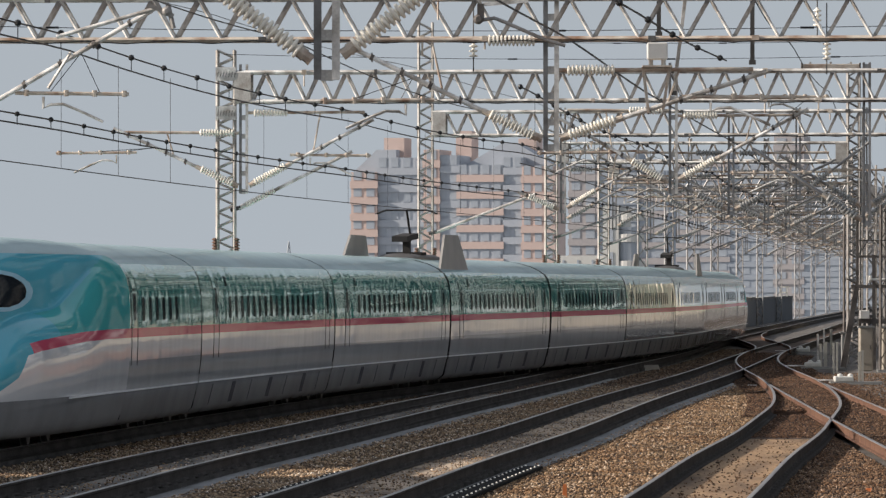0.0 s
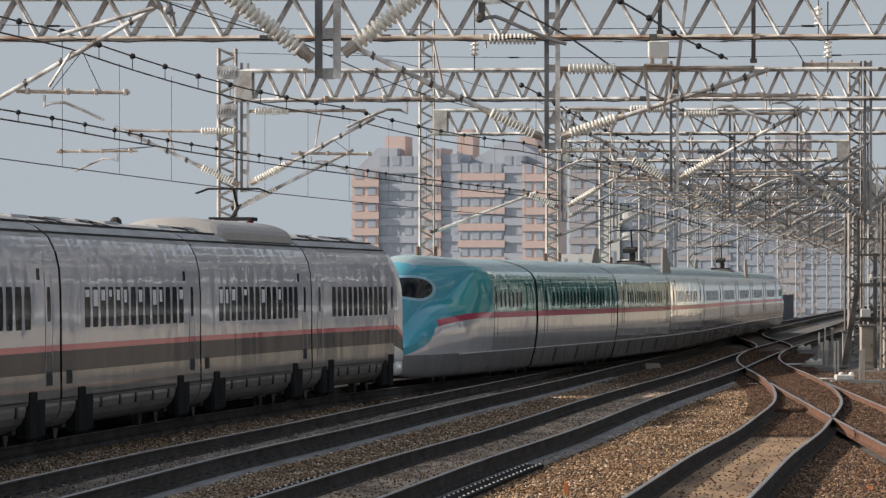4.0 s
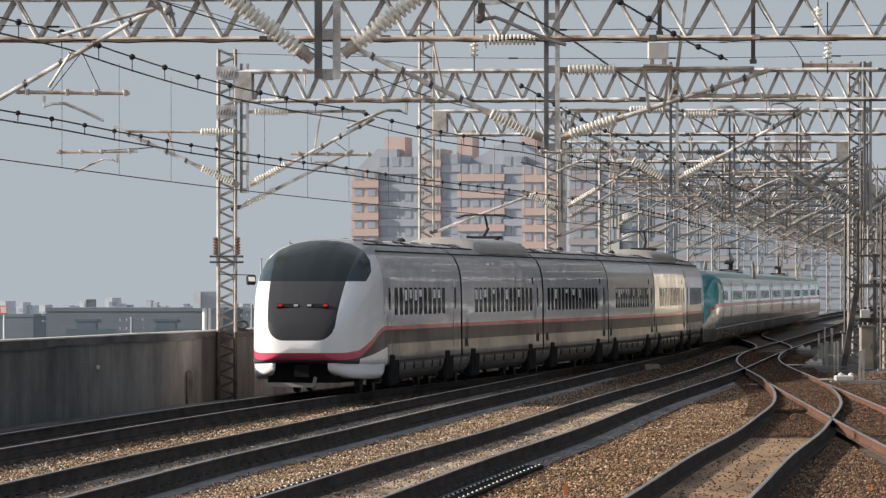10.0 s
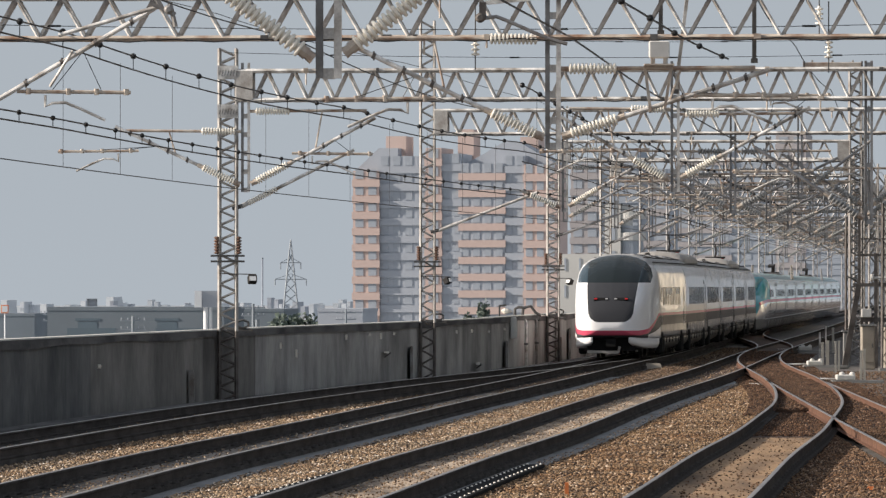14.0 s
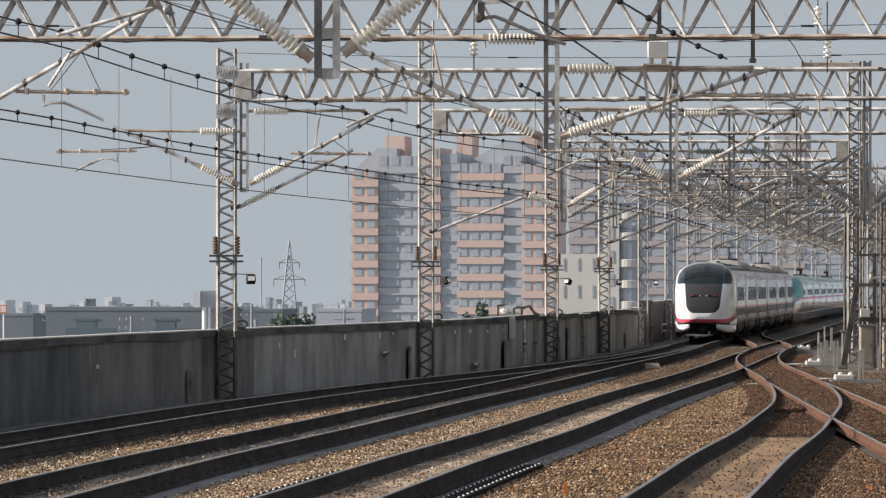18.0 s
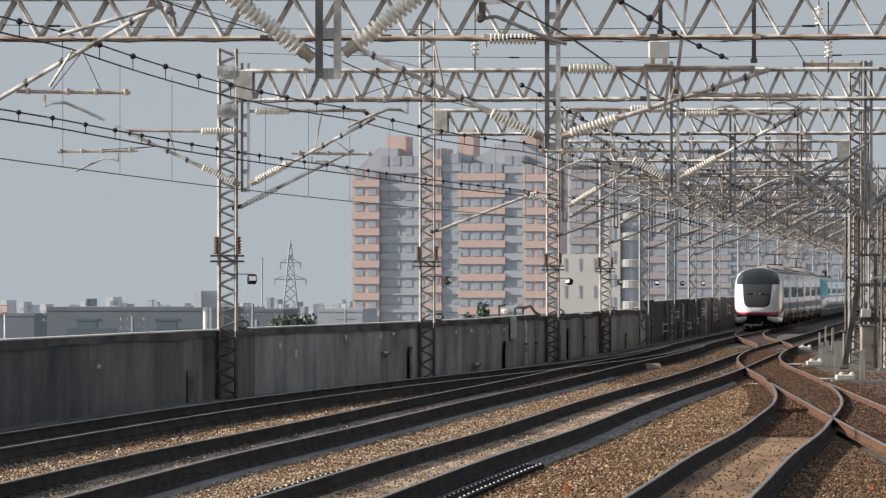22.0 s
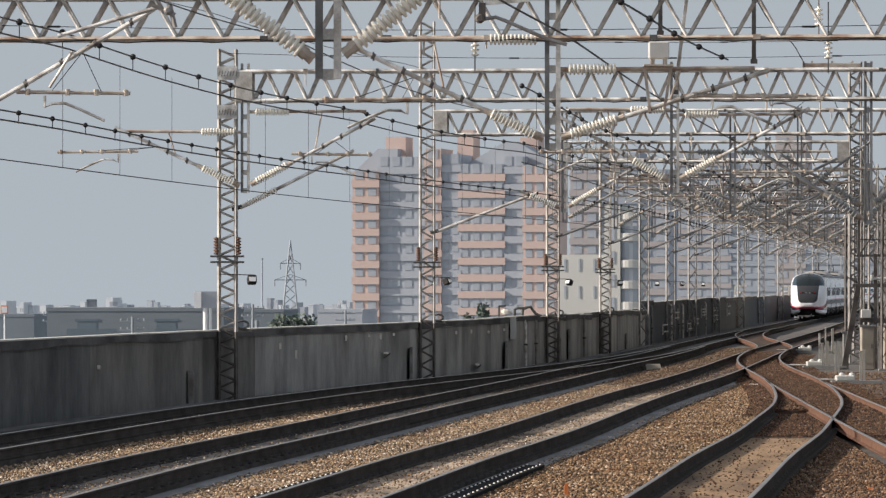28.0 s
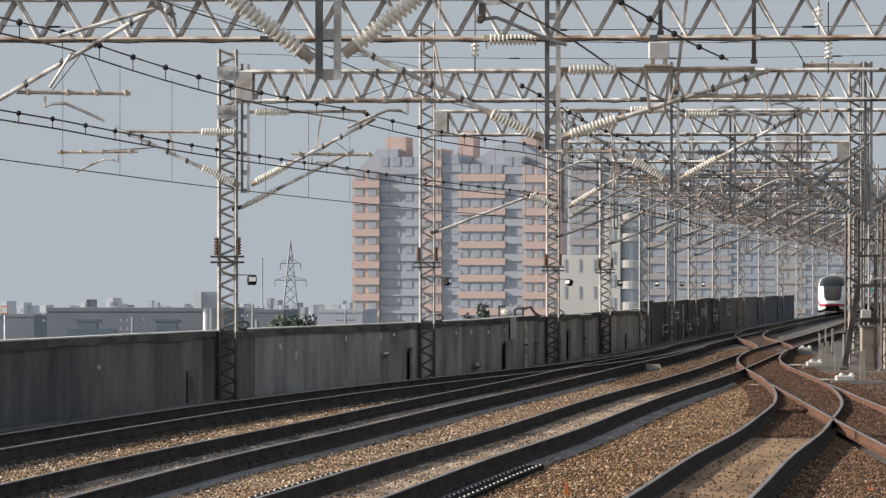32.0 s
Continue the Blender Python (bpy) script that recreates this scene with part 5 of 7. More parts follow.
def e5_end():
    ob = thing("railway_car", (0, 0, 0), "green train end car with long teal nose and cab window", "train car", "green train")
    ln, nl = 25.9, 14.5
    y0, y1 = -ln / 2, ln / 2 - 0.14
    shell(S5B, y0 + nl, y1, (2.98, 1.86, 1.70, 1.30, 0.80), MATS5, ob, NAMES5)
    top = ease([(0, 1.0), (0.4, 1.3), (1.5, 1.75), (3.0, 2.32), (4.5, 2.88), (6.0, 3.20), (7.5, 3.35), (9, 3.40), (12, 3.39), (14.5, 3.37)])
    bot = ease([(0, 0.5), (0.5, 0.3), (2, 0.2), (14.5, 0.18)])
    wid = ease([(0, 0.45), (0.3, 0.8), (1.2, 1.12), (3, 1.36), (5.5, 1.53), (9, 1.65), (12, 1.675), (14.5, 1.675)])
    crease = ease([(0, 0.9), (1.5, 1.38), (3.0, 1.75), (4.5, 2.02), (6.0, 2.14), (8.5, 2.24), (10.0, 2.48), (12.0, 2.88), (13.5, 3.10), (14.5, 3.15)])
    inset = ease([(0, 0.25), (1.5, 0.58), (3.0, 0.78), (4.5, 0.84), (6.0, 0.90), (8.0, 1.0), (10.0, 1.12), (12.0, 1.24), (14.5, 1.15)])
    lowf = [(x / 1.675, (z - 0.18) / 1.42) for x, z in dense([p for p in S5 if p[1] <= 1.6], 22)]

    def nose_ring(u):
        """Lower flank, the shoulder curving in to the crease, and the canopy above it."""
        w, zb, zs, zc, cw, zt = wid(u), bot(u), min(1.6, 0.55 * bot(u) + 0.45 * crease(u) + 0.35), crease(u), inset(u), top(u)
        pts = [(x * w, zb + z * (zs - zb)) for x, z in lowf]
        for i in range(1, 21):
            t = i / 20
            pts.append(((1 - t) ** 2 * w + 2 * t * (1 - t) * w * 0.995 + t * t * cw, (1 - t) ** 2 * zs + 2 * t * (1 - t) * (zc - 0.06) + t * t * zc))
        for i in range(1, 31):
            a = math.pi / 2 * i / 30
            pts.append((cw * max(0, math.cos(a)) ** 0.75, zc + (zt - zc) * math.sin(a) ** 0.85))
        return pts

    body = dense([p for p in S5 if p[1] <= 1.6], 22) + dense([p for p in S5 if p[1] >= 1.6], 51)[1:]
    us = [nl * (i / 110) ** 1.12 for i in range(111)]
    rings = []
    for u in us:
        k = min(max((u - 11.6) / (nl - 11.6), 0), 1)
        k = k * k * (3 - 2 * k)
        r = [(a[0] * (1 - k) + b[0] * k, y0 + u, a[1] * (1 - k) + b[1] * k) for a, b in zip(nose_ring(u), body)]
        rings.append(r + [(-x, y, z) for x, y, z in reversed(r[1:-1])])
    knots = [(0, 0.72), (1.6, 0.95), (2.8, 1.16), (3.6, 1.50), (4.6, 1.56), (6.4, 1.62), (9, 1.68), (11.5, 1.70), (14.6, 1.70)]
    wu, wz, wa_, wb_ = 4.6, 2.52, 2.2, 0.27

    def pk(u):
        k = max(i for i in range(len(knots) - 1) if knots[i][0] <= max(u, 0))
        (a, za), (b, zb) = knots[k], knots[k + 1]
        return za + (zb - za) * (u - a) / (b - a)

    def kind(c):
        u, x, z = c.y - y0, abs(c.x), c.z
        q = (u - wu) ** 2 / wa_ ** 2 + (z - wz) ** 2 / wb_ ** 2
        if z > crease(u) + 0.02 and q < 1: return "cab_window"
        if z > crease(u) + 0.02 and q < 1.55: return "window_rim"
        if u > 6.0 and z > 3.12: return "roof"
        if z < 0.80: return "skirt"
        if pk(u) < z < pk(u) + 0.16 and u > 4.0: return "pink_stripe"
        if z <= pk(u): return "white_side"
        return "upper_side" if z < crease(u) - 0.02 and u > 6.6 else "nose_shell"
    mats = {"cab_window": M_BLACKGLASS, "roof": M_E5ROOF, "skirt": M_E5SKIRT, "pink_stripe": M_PINK, "white_side": M_SIDEWHITE, "nose_shell": M_TEAL, "upper_side": M_TEAL2, "window_rim": M_RIM}
    whole = bm_new()
    loft(whole, rings, caps=False)
    cuts = [((0, 0, z), (0, 0, 1)) for z in (0.80, 3.12)] + [((0, y0 + u, 0), (0, 1, 0)) for u in (6.0, 6.6, 4.0)]
    for (a, za), (b, zb) in zip(knots, knots[1:]):
        cuts += [((0, y0 + a, za + d), (0, -(zb - za) / (b - a), 1)) for d in (0, 0.16)]
    for f in (1.0, 1.245):
        for k in range(14):
            a = 2 * math.pi * (k + 0.5) / 14
            cuts.append(((0, y0 + wu + wa_ * f * math.cos(a), wz + wb_ * f * math.sin(a)), (0, math.cos(a) / wa_, math.sin(a) / wb_)))
    for co, no in cuts:
        bmesh.ops.bisect_plane(whole, geom=whole.verts[:] + whole.edges[:] + whole.faces[:], dist=1e-5, plane_co=co, plane_no=no)
    groups = {}
    for f in whole.faces:
        c = f.calc_center_median()
        k = kind(c)
        groups.setdefault((k, c.x > 0 if k not in ("nose_shell", "skirt", "roof") else True), []).append([v.co.copy() for v in f.verts])
    whole.free()
    for (k, _), faces in groups.items():
        bm = bm_new()
        for f in faces:
            bm.faces.new([bm.verts.new(v) for v in f])
        bmesh.ops.remove_doubles(bm, verts=bm.verts, dist=1e-4)
        part(k, bm, mats[k], ob, smooth=True)
    windows(S5B, ob, [y0 + 16.5 + 1.04 * k for k in range(6)], 0.44, 1.98, 2.40)
    door(S5B, ob, y0 + 15.2, 1.22, 2.96, 0.86, M_GREEN)
    for sgn in (1, -1):
        bm = bm_new()
        flank(bm, S5B, y0 + 7, y1, 0.77, 0.80, 0.012, sgn)
        part("skirt_rail", bm, M_WHITE, ob, "pale line along the skirt")
    bogie(ob, y0 + 9.0, r=0.36), bogie(ob, y1 - 3.2, r=0.36)
    return ob


ARC_Y = np.arange(-300, 1400, 1.0)
ARC_X = np.array([track_a(y) for y in ARC_Y])
ARC_S = np.r_[0, np.cumsum(np.hypot(np.diff(ARC_X), np.diff(ARC_Y)))]
ARC_S -= np.interp(55, ARC_Y, ARC_S)


def on_track(s):
    return Vector((float(np.interp(s, ARC_S, ARC_X)), float(np.interp(s, ARC_S, ARC_Y)), 0))


def tail_at(t):
    """Way along the track of the train's tail at t seconds: it speeds up as it leaves."""
    return -77.568 + 17.2471 * t + 0.1287 * t * t - 0.000067 * t ** 3


def car_rows(back, length, turn):
    """Rows for a car whose rear end is `back` metres ahead of the tail."""
    rows = []
    for t in np.arange(0, 32.01, 1.0):
        s = tail_at(t) + back
        a, b = on_track(s + length * 0.15), on_track(s + length * 0.85)
        m = (a + b) / 2
        rows.append((float(t), pose(m.x, m.y, 0, 0, 0, turn - math.degrees(math.atan2(b.x - a.x, b.y - a.y)))))
    return rows


CARS = []
first = e3_end()
mid, mid_p, mid_q = e3_middle(False, 1.5, 15, (0.35, 9)), e3_middle(True, shade=(0.55, 4)), e3_middle(False, shade=(0.7, 12))
CARS.append((first, 0.0, 21.8, 0))
back = 21.8
for ob in (mid_p, mid, mid_q, copy_thing(mid_p, Matrix())):
    CARS.append((ob, back, 20.5, 0))
    back += 20.5
CARS.append((copy_thing(first, Matrix()), back, 21.8, 180))
back += 21.8 + 1.5
g_end, g_mid, g_p = e5_end(), e5_middle(False), e5_middle(True)
used = set()
for i in range(10):
    if i in (0, 9):
        ob, ln = (g_end if i == 0 else copy_thing(g_end, Matrix())), 25.9
    else:
        src, ln = (g_p if i in (3, 7) else g_mid), 25.0
        ob = copy_thing(src, Matrix()) if src in used else src
        used.add(src)
    CARS.append((ob, back, ln, 180 if i == 9 else 0))
    back += ln


# ---- far town ----
def storeys(ob, x0, x1, yf, z0, z1, n, mat_band, mat_glass, parent_name="wall", depth=12.0, mat=None, bays=3, deep=0.25, ww=0.62):
    """A wing with a balcony band and windows on each floor."""
    yf *= 0.25
    bm = bm_new()
    box(bm, ((x0 + x1) / 2, yf + depth / 2, (z0 + z1) / 2), (x1 - x0, depth, z1 - z0))
    wing = part(parent_name, bm, mat, ob)
    h = (z1 - z0) / n
    b1, b2 = bm_new(), bm_new()
    box(b1, (0, -deep / 2, 0.55), (x1 - x0 + 0.3, deep, 1.1))
    w = (x1 - x0) / bays
    box(b2, (0, -0.02, 0), (w * ww, 0.12, 1.45))
    band = win = None
    for k in range(n):
        zc = z0 + h * k
        if mat_band:
            if band is None:
                band = part("balcony", b1, mat_band, wing)
                band.location = ((x0 + x1) / 2, yf, zc)
            else:
                same(band, wing, Matrix.Translation(((x0 + x1) / 2, yf, zc)))
        for j in range(bays):
            m = Matrix.Translation((x0 + w * (j + 0.5), yf, zc + 1.95))
            if win is None:
                win = part("window", b2, mat_glass, wing)
                win.matrix_basis = m
            else:
                same(win, wing, m)
    return wing


apt = thing("apartment_building", (0, 1060, GROUND_Z), "hazy orange-brick high-rise apartment block with balconies", "apartment building", "apartment buildings")
K = 1060 / 12200
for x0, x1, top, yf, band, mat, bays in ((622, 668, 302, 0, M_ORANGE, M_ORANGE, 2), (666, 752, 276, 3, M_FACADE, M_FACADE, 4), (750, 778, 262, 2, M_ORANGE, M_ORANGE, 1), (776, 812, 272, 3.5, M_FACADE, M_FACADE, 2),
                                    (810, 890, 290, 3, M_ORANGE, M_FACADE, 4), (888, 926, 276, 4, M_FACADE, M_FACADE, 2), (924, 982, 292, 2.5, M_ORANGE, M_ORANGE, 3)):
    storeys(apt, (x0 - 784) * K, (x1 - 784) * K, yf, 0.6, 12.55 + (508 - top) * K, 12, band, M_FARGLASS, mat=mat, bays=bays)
for x0, x1, za, zb, yf in ((672, 708, 262, 240, 4), (786, 814, 262, 226, 12), (898, 930, 270, 240, 12)):
    bm = bm_new()
    box(bm, (((x0 + x1) / 2 - 784) * K, yf + 4, 12.55 + (508 - (za + 40 + zb) / 2) * K), ((x1 - x0) * K, 7, (za + 40 - zb) * K))
    part("stair_tower", bm, M_ORANGE, apt)
for x0, x1, za, zb, yf in ((624, 700, 302, 262, 1), (812, 980, 292, 250, 4)):     # sloping roofs
    bm = bm_new()
    xa, xb = (x0 - 784) * K, (x1 - 784) * K
    zl, zh = 12.55 + (508 - za) * K, 12.55 + (508 - zb) * K
    xm = xb if x0 == 624 else (xa + xb) / 2
    loft(bm, [[(xa, y, zl), (xb, y, zl), (xb if x0 == 624 else xm + 1.0, y, zh), (xm - (3 if x0 == 624 else 1), y, zh)] for y in (yf, yf + 11)])
    part("roof", bm, M_FACADE, apt)

apt2 = thing("apartment_building", (0, 1180, GROUND_Z), "second hazy orange apartment block behind the masts", "apartment building", "apartment buildings")
K2 = 1180 / 12200
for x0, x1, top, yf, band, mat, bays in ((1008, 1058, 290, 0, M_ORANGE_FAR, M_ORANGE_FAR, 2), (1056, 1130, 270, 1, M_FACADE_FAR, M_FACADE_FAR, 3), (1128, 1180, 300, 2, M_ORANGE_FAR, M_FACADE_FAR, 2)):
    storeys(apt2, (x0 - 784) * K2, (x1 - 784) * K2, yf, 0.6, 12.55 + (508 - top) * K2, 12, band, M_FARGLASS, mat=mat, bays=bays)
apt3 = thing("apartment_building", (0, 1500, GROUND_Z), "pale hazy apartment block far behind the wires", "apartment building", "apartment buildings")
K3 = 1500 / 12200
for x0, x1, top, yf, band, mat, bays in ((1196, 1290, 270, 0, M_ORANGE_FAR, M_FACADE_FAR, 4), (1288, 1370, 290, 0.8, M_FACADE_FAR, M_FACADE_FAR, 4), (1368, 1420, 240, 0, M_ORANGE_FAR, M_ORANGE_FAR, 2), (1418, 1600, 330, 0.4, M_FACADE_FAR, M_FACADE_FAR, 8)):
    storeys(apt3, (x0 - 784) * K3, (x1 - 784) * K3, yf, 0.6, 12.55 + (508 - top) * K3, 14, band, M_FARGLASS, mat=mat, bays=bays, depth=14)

# cream block with rounded balconies
cream = thing("apartment_building", (0, 820, GROUND_Z), "cream apartment block with rounded white balconies", "apartment building", "apartment buildings")
KC = 820 / 12200
storeys(cream, (988 - 784) * KC, (1092 - 784) * KC, 0, 0.5, 12.55 + (508 - 450) * KC, 5, None, M_FARGLASS, mat=M_CREAM, bays=4, depth=10, ww=0.13)
storeys(cream, (1072 - 784) * KC, (1100 - 784) * KC, -1, 0.5, 12.55 + (508 - 362) * KC, 8, None, M_FARGLASS, mat=M_CREAM, bays=1, depth=10, ww=0.3)
bm = bm_new()
cx, rr = (1115 - 784) * KC, 1.75
lathe(bm, (cx, 1.5, 0), (cx, 1.5, 12.55 + (508 - 400) * KC), [(0, rr * 0.85), (1, rr * 0.85)], 20)
tower = part("bay_tower", bm, M_FARGLASS, cream)
for y in (375, 413, 460, 497, 534):
    bm = bm_new()
    z = 12.55 + (508 - y) * KC
    lathe(bm, (cx, 1.5, z - 0.9), (cx, 1.5, z + 0.05), [(0, rr), (0.05, rr + 0.08), (0.95, rr + 0.08), (1, rr)], 24)
    part("balcony", bm, M_CREAM, tower)

for o in (apt, apt2, apt3):     # the blocks stand turned towards the afternoon sun
    o.rotation_euler = (0, 0, radians(-9))
    o.scale = (1.01, 1.0, 1.0)

cream.rotation_euler = (0, 0, radians(-10))

# low town to the left
def low(x0, x1, ytop, d, material, label, name="low_building"):
    k = d / 12200
    ob = thing(name, ((x0 + x1 - 1568) / 2 * k, d, GROUND_Z), label, "building", "low town buildings")
    ob.rotation_euler = (0, 0, radians(random.uniform(-14, -2)) if d > 1000 else radians(-6))
    bm = bm_new()
    h = 12.55 + (508 - ytop) * k
    w = (x1 - x0) * k
    box(bm, (0, 6, h / 2), (w, 12, h))
    part("wall", bm, material, ob)
    bm = bm_new()
    box(bm, (0, 6, h + 0.15), (w + 0.1, 12.1, 0.3))
    part("roof", bm, material, ob)
    nb = max(2, int(w / 5))
    bm = bm_new()
    box(bm, (0, -0.01, 0), (w / nb * 0.55, 0.04, 1.2))
    first = None
    for fl in range(max(1, int(h / 3.5))):
        for j in range(nb):
            m = Matrix.Translation((-w / 2 + w / nb * (j + 0.5), 0, 1.8 + 3.4 * fl))
            if 1.8 + 3.4 * fl + 0.8 > h:
                continue
            if first is None:
                first = part("window", bm, M_LOADDOOR if material is M_WAREHOUSE else M_FARGLASS, ob)
                first.matrix_basis = m
            else:
                same(first, ob, m)
    return ob


ob = low(80, 396, 550, 560, M_WAREHOUSE, "long low grey warehouse beyond the parapet")
for xcol in (152, 294):
    bm = bm_new()
    box(bm, ((xcol - 238) * 560 / 12200, -0.01, 8.15), (1.6, 0.03, 3.1))
    part("loading_door", bm, M_LOADDOOR, ob)
    bm = bm_new()
    box(bm, ((xcol - 238) * 560 / 12200, -0.02, 9.9), (2.0, 0.05, 0.2))
    part("canopy", bm, M_LOADDOOR, ob)
low(-120, 60, 560, 720, M_WAREHOUSE, "low hazy grey building")
low(420, 500, 552, 700, M_WAREHOUSE, "low hazy grey building")
low(560, 640, 552, 640, M_FACADE, "low pale building beside the high-rise")
random.seed(5)
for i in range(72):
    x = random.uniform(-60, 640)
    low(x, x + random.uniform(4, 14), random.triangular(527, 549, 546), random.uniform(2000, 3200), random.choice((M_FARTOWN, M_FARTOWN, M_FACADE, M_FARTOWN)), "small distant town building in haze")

ob = thing("billboard", (-16.4, 480, GROUND_Z), "grey roadside billboard on a pale steel pole", "billboard")
bm = bm_new()
box(bm, (0, 0, 11.7), (1.75, 0.35, 1.15))
part("panel", bm, M_FACADE, ob)
bm = bm_new()
box(bm, (-0.72, -0.25, 11.7), (0.5, 0.12, 1.15))
part("side_panel", bm, M_WHITE, ob)
bm = bm_new()
tube(bm, (-0.2, 0, 0), (-0.2, 0, 11.2), 0.16, 8)
tube(bm, (0.15, 0, 0), (0.15, 0, 11.2), 0.1, 8)
part("pole", bm, M_WHITE, ob)

ob = thing("shop_sign", (-44.6, 700, GROUND_Z), "small orange and white shop sign on a pole", "sign")
bm = bm_new()
tube(bm, (0, 0, 0), (0, 0, 10), 0.07, 8)
part("pole", bm, M_WHITE, ob)
bm = bm_new()
box(bm, (0, -0.1, 10.3), (0.75, 0.14, 0.85))
board = part("board", bm, M_ORANGE2, ob)
bm = bm_new()
box(bm, (0, -0.19, 10.3), (0.56, 0.04, 0.62))
part("emblem", bm, M_WHITE, board)

# utility poles and a roof sign in the near town
def utility_pole(xcol, ytop, d):
    k = d / 12200
    h = 12.55 + (508 - ytop) * k
    ob = thing("utility_pole", ((xcol - 784) * k, d, GROUND_Z), "grey concrete utility pole with cross-arms", "utility pole", "utility poles")
    bm = bm_new()
    tube(bm, (0, 0, 0), (0, 0, h), 0.17, 8, 0.1)
    part("shaft", bm, M_TOWN, ob)
    for z in (h - 0.3, h - 0.9):
        bm = bm_new()
        bar(bm, (-0.9, 0, z), (0.9, 0, z), 0.1)
        arm = part("cross_arm", bm, M_TOWN, ob)
        for dx in (-0.8, -0.35, 0.4, 0.8):
            bm = bm_new()
            tube(bm, (dx, 0, z), (dx, 0, z + 0.2), 0.045, 6)
            part("insulator", bm, M_FACADE, arm)
    bm = bm_new()
    tube(bm, (0.3, 0, h - 1.9), (0.3, 0, h - 1.2), 0.2, 8)
    part("transformer", bm, M_TOWN, ob)


for xcol, yt, d in ((233, 560, 480), (446, 538, 520), (332, 556, 640), (90, 552, 700), (610, 548, 620)):
    utility_pole(xcol, yt, d)
ob = thing("roof_sign", (-29.6, 580, 0.2), "square sign frame on a warehouse roof", "sign")
for nm, p, q in (("post", (-0.36, 0, -0.7), (-0.36, 0, 1.3)), ("post", (0.36, 0, -0.7), (0.36, 0, 1.3)), ("frame_bar", (-0.4, 0, 1.3), (0.4, 0, 1.3)), ("frame_bar", (-0.4, 0, 0.35), (0.4, 0, 0.35))):
    bm = bm_new()
    bar(bm, p, q, 0.13)
    part(nm, bm, M_TOWN, ob)
bm = bm_new()
box(bm, (0, 0.05, 0.82), (0.66, 0.06, 0.8))
part("panel", bm, M_FACADE, ob)

# pylon
ob = thing("transmission_tower", (-33.4, 1500, GROUND_Z), "grey lattice transmission tower in haze", "pylon")
bm = bm_new()
H = 22.8
for i in (-1, 1):
    for j in (-1, 1):
        bar(bm, (i * 2.3, j * 2.3, 0), (i * 0.35, j * 0.35, H - 3), 0.22)
        bar(bm, (i * 0.35, j * 0.35, H - 3), (0, 0, H), 0.2)
for k in range(9):
    a, b = k / 9, (k + 1) / 9
    wa, wb = 2.3 - 1.95 * a, 2.3 - 1.95 * b
    for i in (-1, 1):
        bar(bm, (-wa, i * wa, (H - 3) * a), (wb, i * wb, (H - 3) * b), 0.13)
        bar(bm, (wa, i * wa, (H - 3) * a), (-wb, i * wb, (H - 3) * b), 0.13)
part("tower", bm, M_PYLON, ob)
for z, w in ((H - 5, 2.2), (H - 8.6, 3.4)):
    bm = bm_new()
    bar(bm, (-w, 0, z), (w, 0, z), 0.2)
    bar(bm, (-w, 0, z), (0, 0, z + 1.2), 0.12)
    bar(bm, (w, 0, z), (0, 0, z + 1.2), 0.12)
    arm = part("cross_arm", bm, M_PYLON, ob)
    for k in (-1, 1):
        bm = bm_new()
        tube(bm, (k * w, 0, z), (k * w, 0, z - 1.4), 0.12, 6)
        part("insulator", bm, M_PYLON, arm)
ob = thing("chimney", (-58, 2200, GROUND_Z), "thin white chimney far off in haze", "chimney")
bm = bm_new()
tube(bm, (0, 0, 0), (0, 0, 21.5), 0.32, 8, 0.26)
part("shaft", bm, M_FACADE_FAR, ob)
bm = bm_new()
tube(bm, (0, 0, 21.5), (0, 0, 21.9), 0.36, 8)
part("cap", bm, M_TOWN, ob)


# trees beyond the parapet: trunk, limbs and a crown of many leaf clumps
def tree(x, y, h, w, label):
    ob = thing("tree", (x, y, GROUND_Z), label, "tree", "town trees")
    bm = bm_new()
    tube(bm, (0, 0, 0), (0.1, 0, h * 0.55), 0.28, 7, 0.14)
    for k in range(6):
        a = k * 1.05
        tube(bm, (0.05, 0, h * (0.3 + 0.04 * k)), (math.cos(a) * w * 0.35, math.sin(a) * w * 0.35, h * (0.6 + 0.04 * k)), 0.1, 5, 0.03)
    part("trunk", bm, M_RUSTY, ob)
    vs, fs = [], []
    for k in range(900):
        a, b = random.uniform(0, 6.283), random.uniform(-1, 1)
        q = random.uniform(0.55, 1.0) * (0.8 + 0.35 * noise.noise(Vector((math.cos(a) * 1.7 + x, math.sin(a) * 1.7, b * 1.7))))
        c = Vector((math.cos(a) * math.sqrt(1 - b * b) * w / 2 * q, math.sin(a) * math.sqrt(1 - b * b) * w / 2 * q, h * 0.66 + b * h * 0.34 * q))
        u = Vector((random.gauss(0, 1), random.gauss(0, 1), random.gauss(0, 1))).normalized() * 0.28
        v = u.cross(Vector((random.gauss(0, 1), random.gauss(0, 1), random.gauss(0, 1)))).normalized() * 0.2
        i0 = len(vs)
        vs += [c - u, c + v, c + u, c - v]
        fs.append((i0, i0 + 1, i0 + 2, i0 + 3))
    me = bpy.data.meshes.new("crown")
    me.from_pydata(vs, [], fs)
    me.materials.append(M_LEAF)
    o = new("crown", me)
    o.parent = ob


for x, y, h, w in ((-16.2, 690, 10.6, 4.4), (-14.2, 692, 10.7, 4.6), (-12.6, 694, 10.3, 3.6), (5.2, 900, 11.2, 2.6), (3.2, 905, 9.6, 3.0), (-48, 740, 6.6, 4.0)):
    tree(x, y, h, w, "dark green leafy tree beyond the parapet")

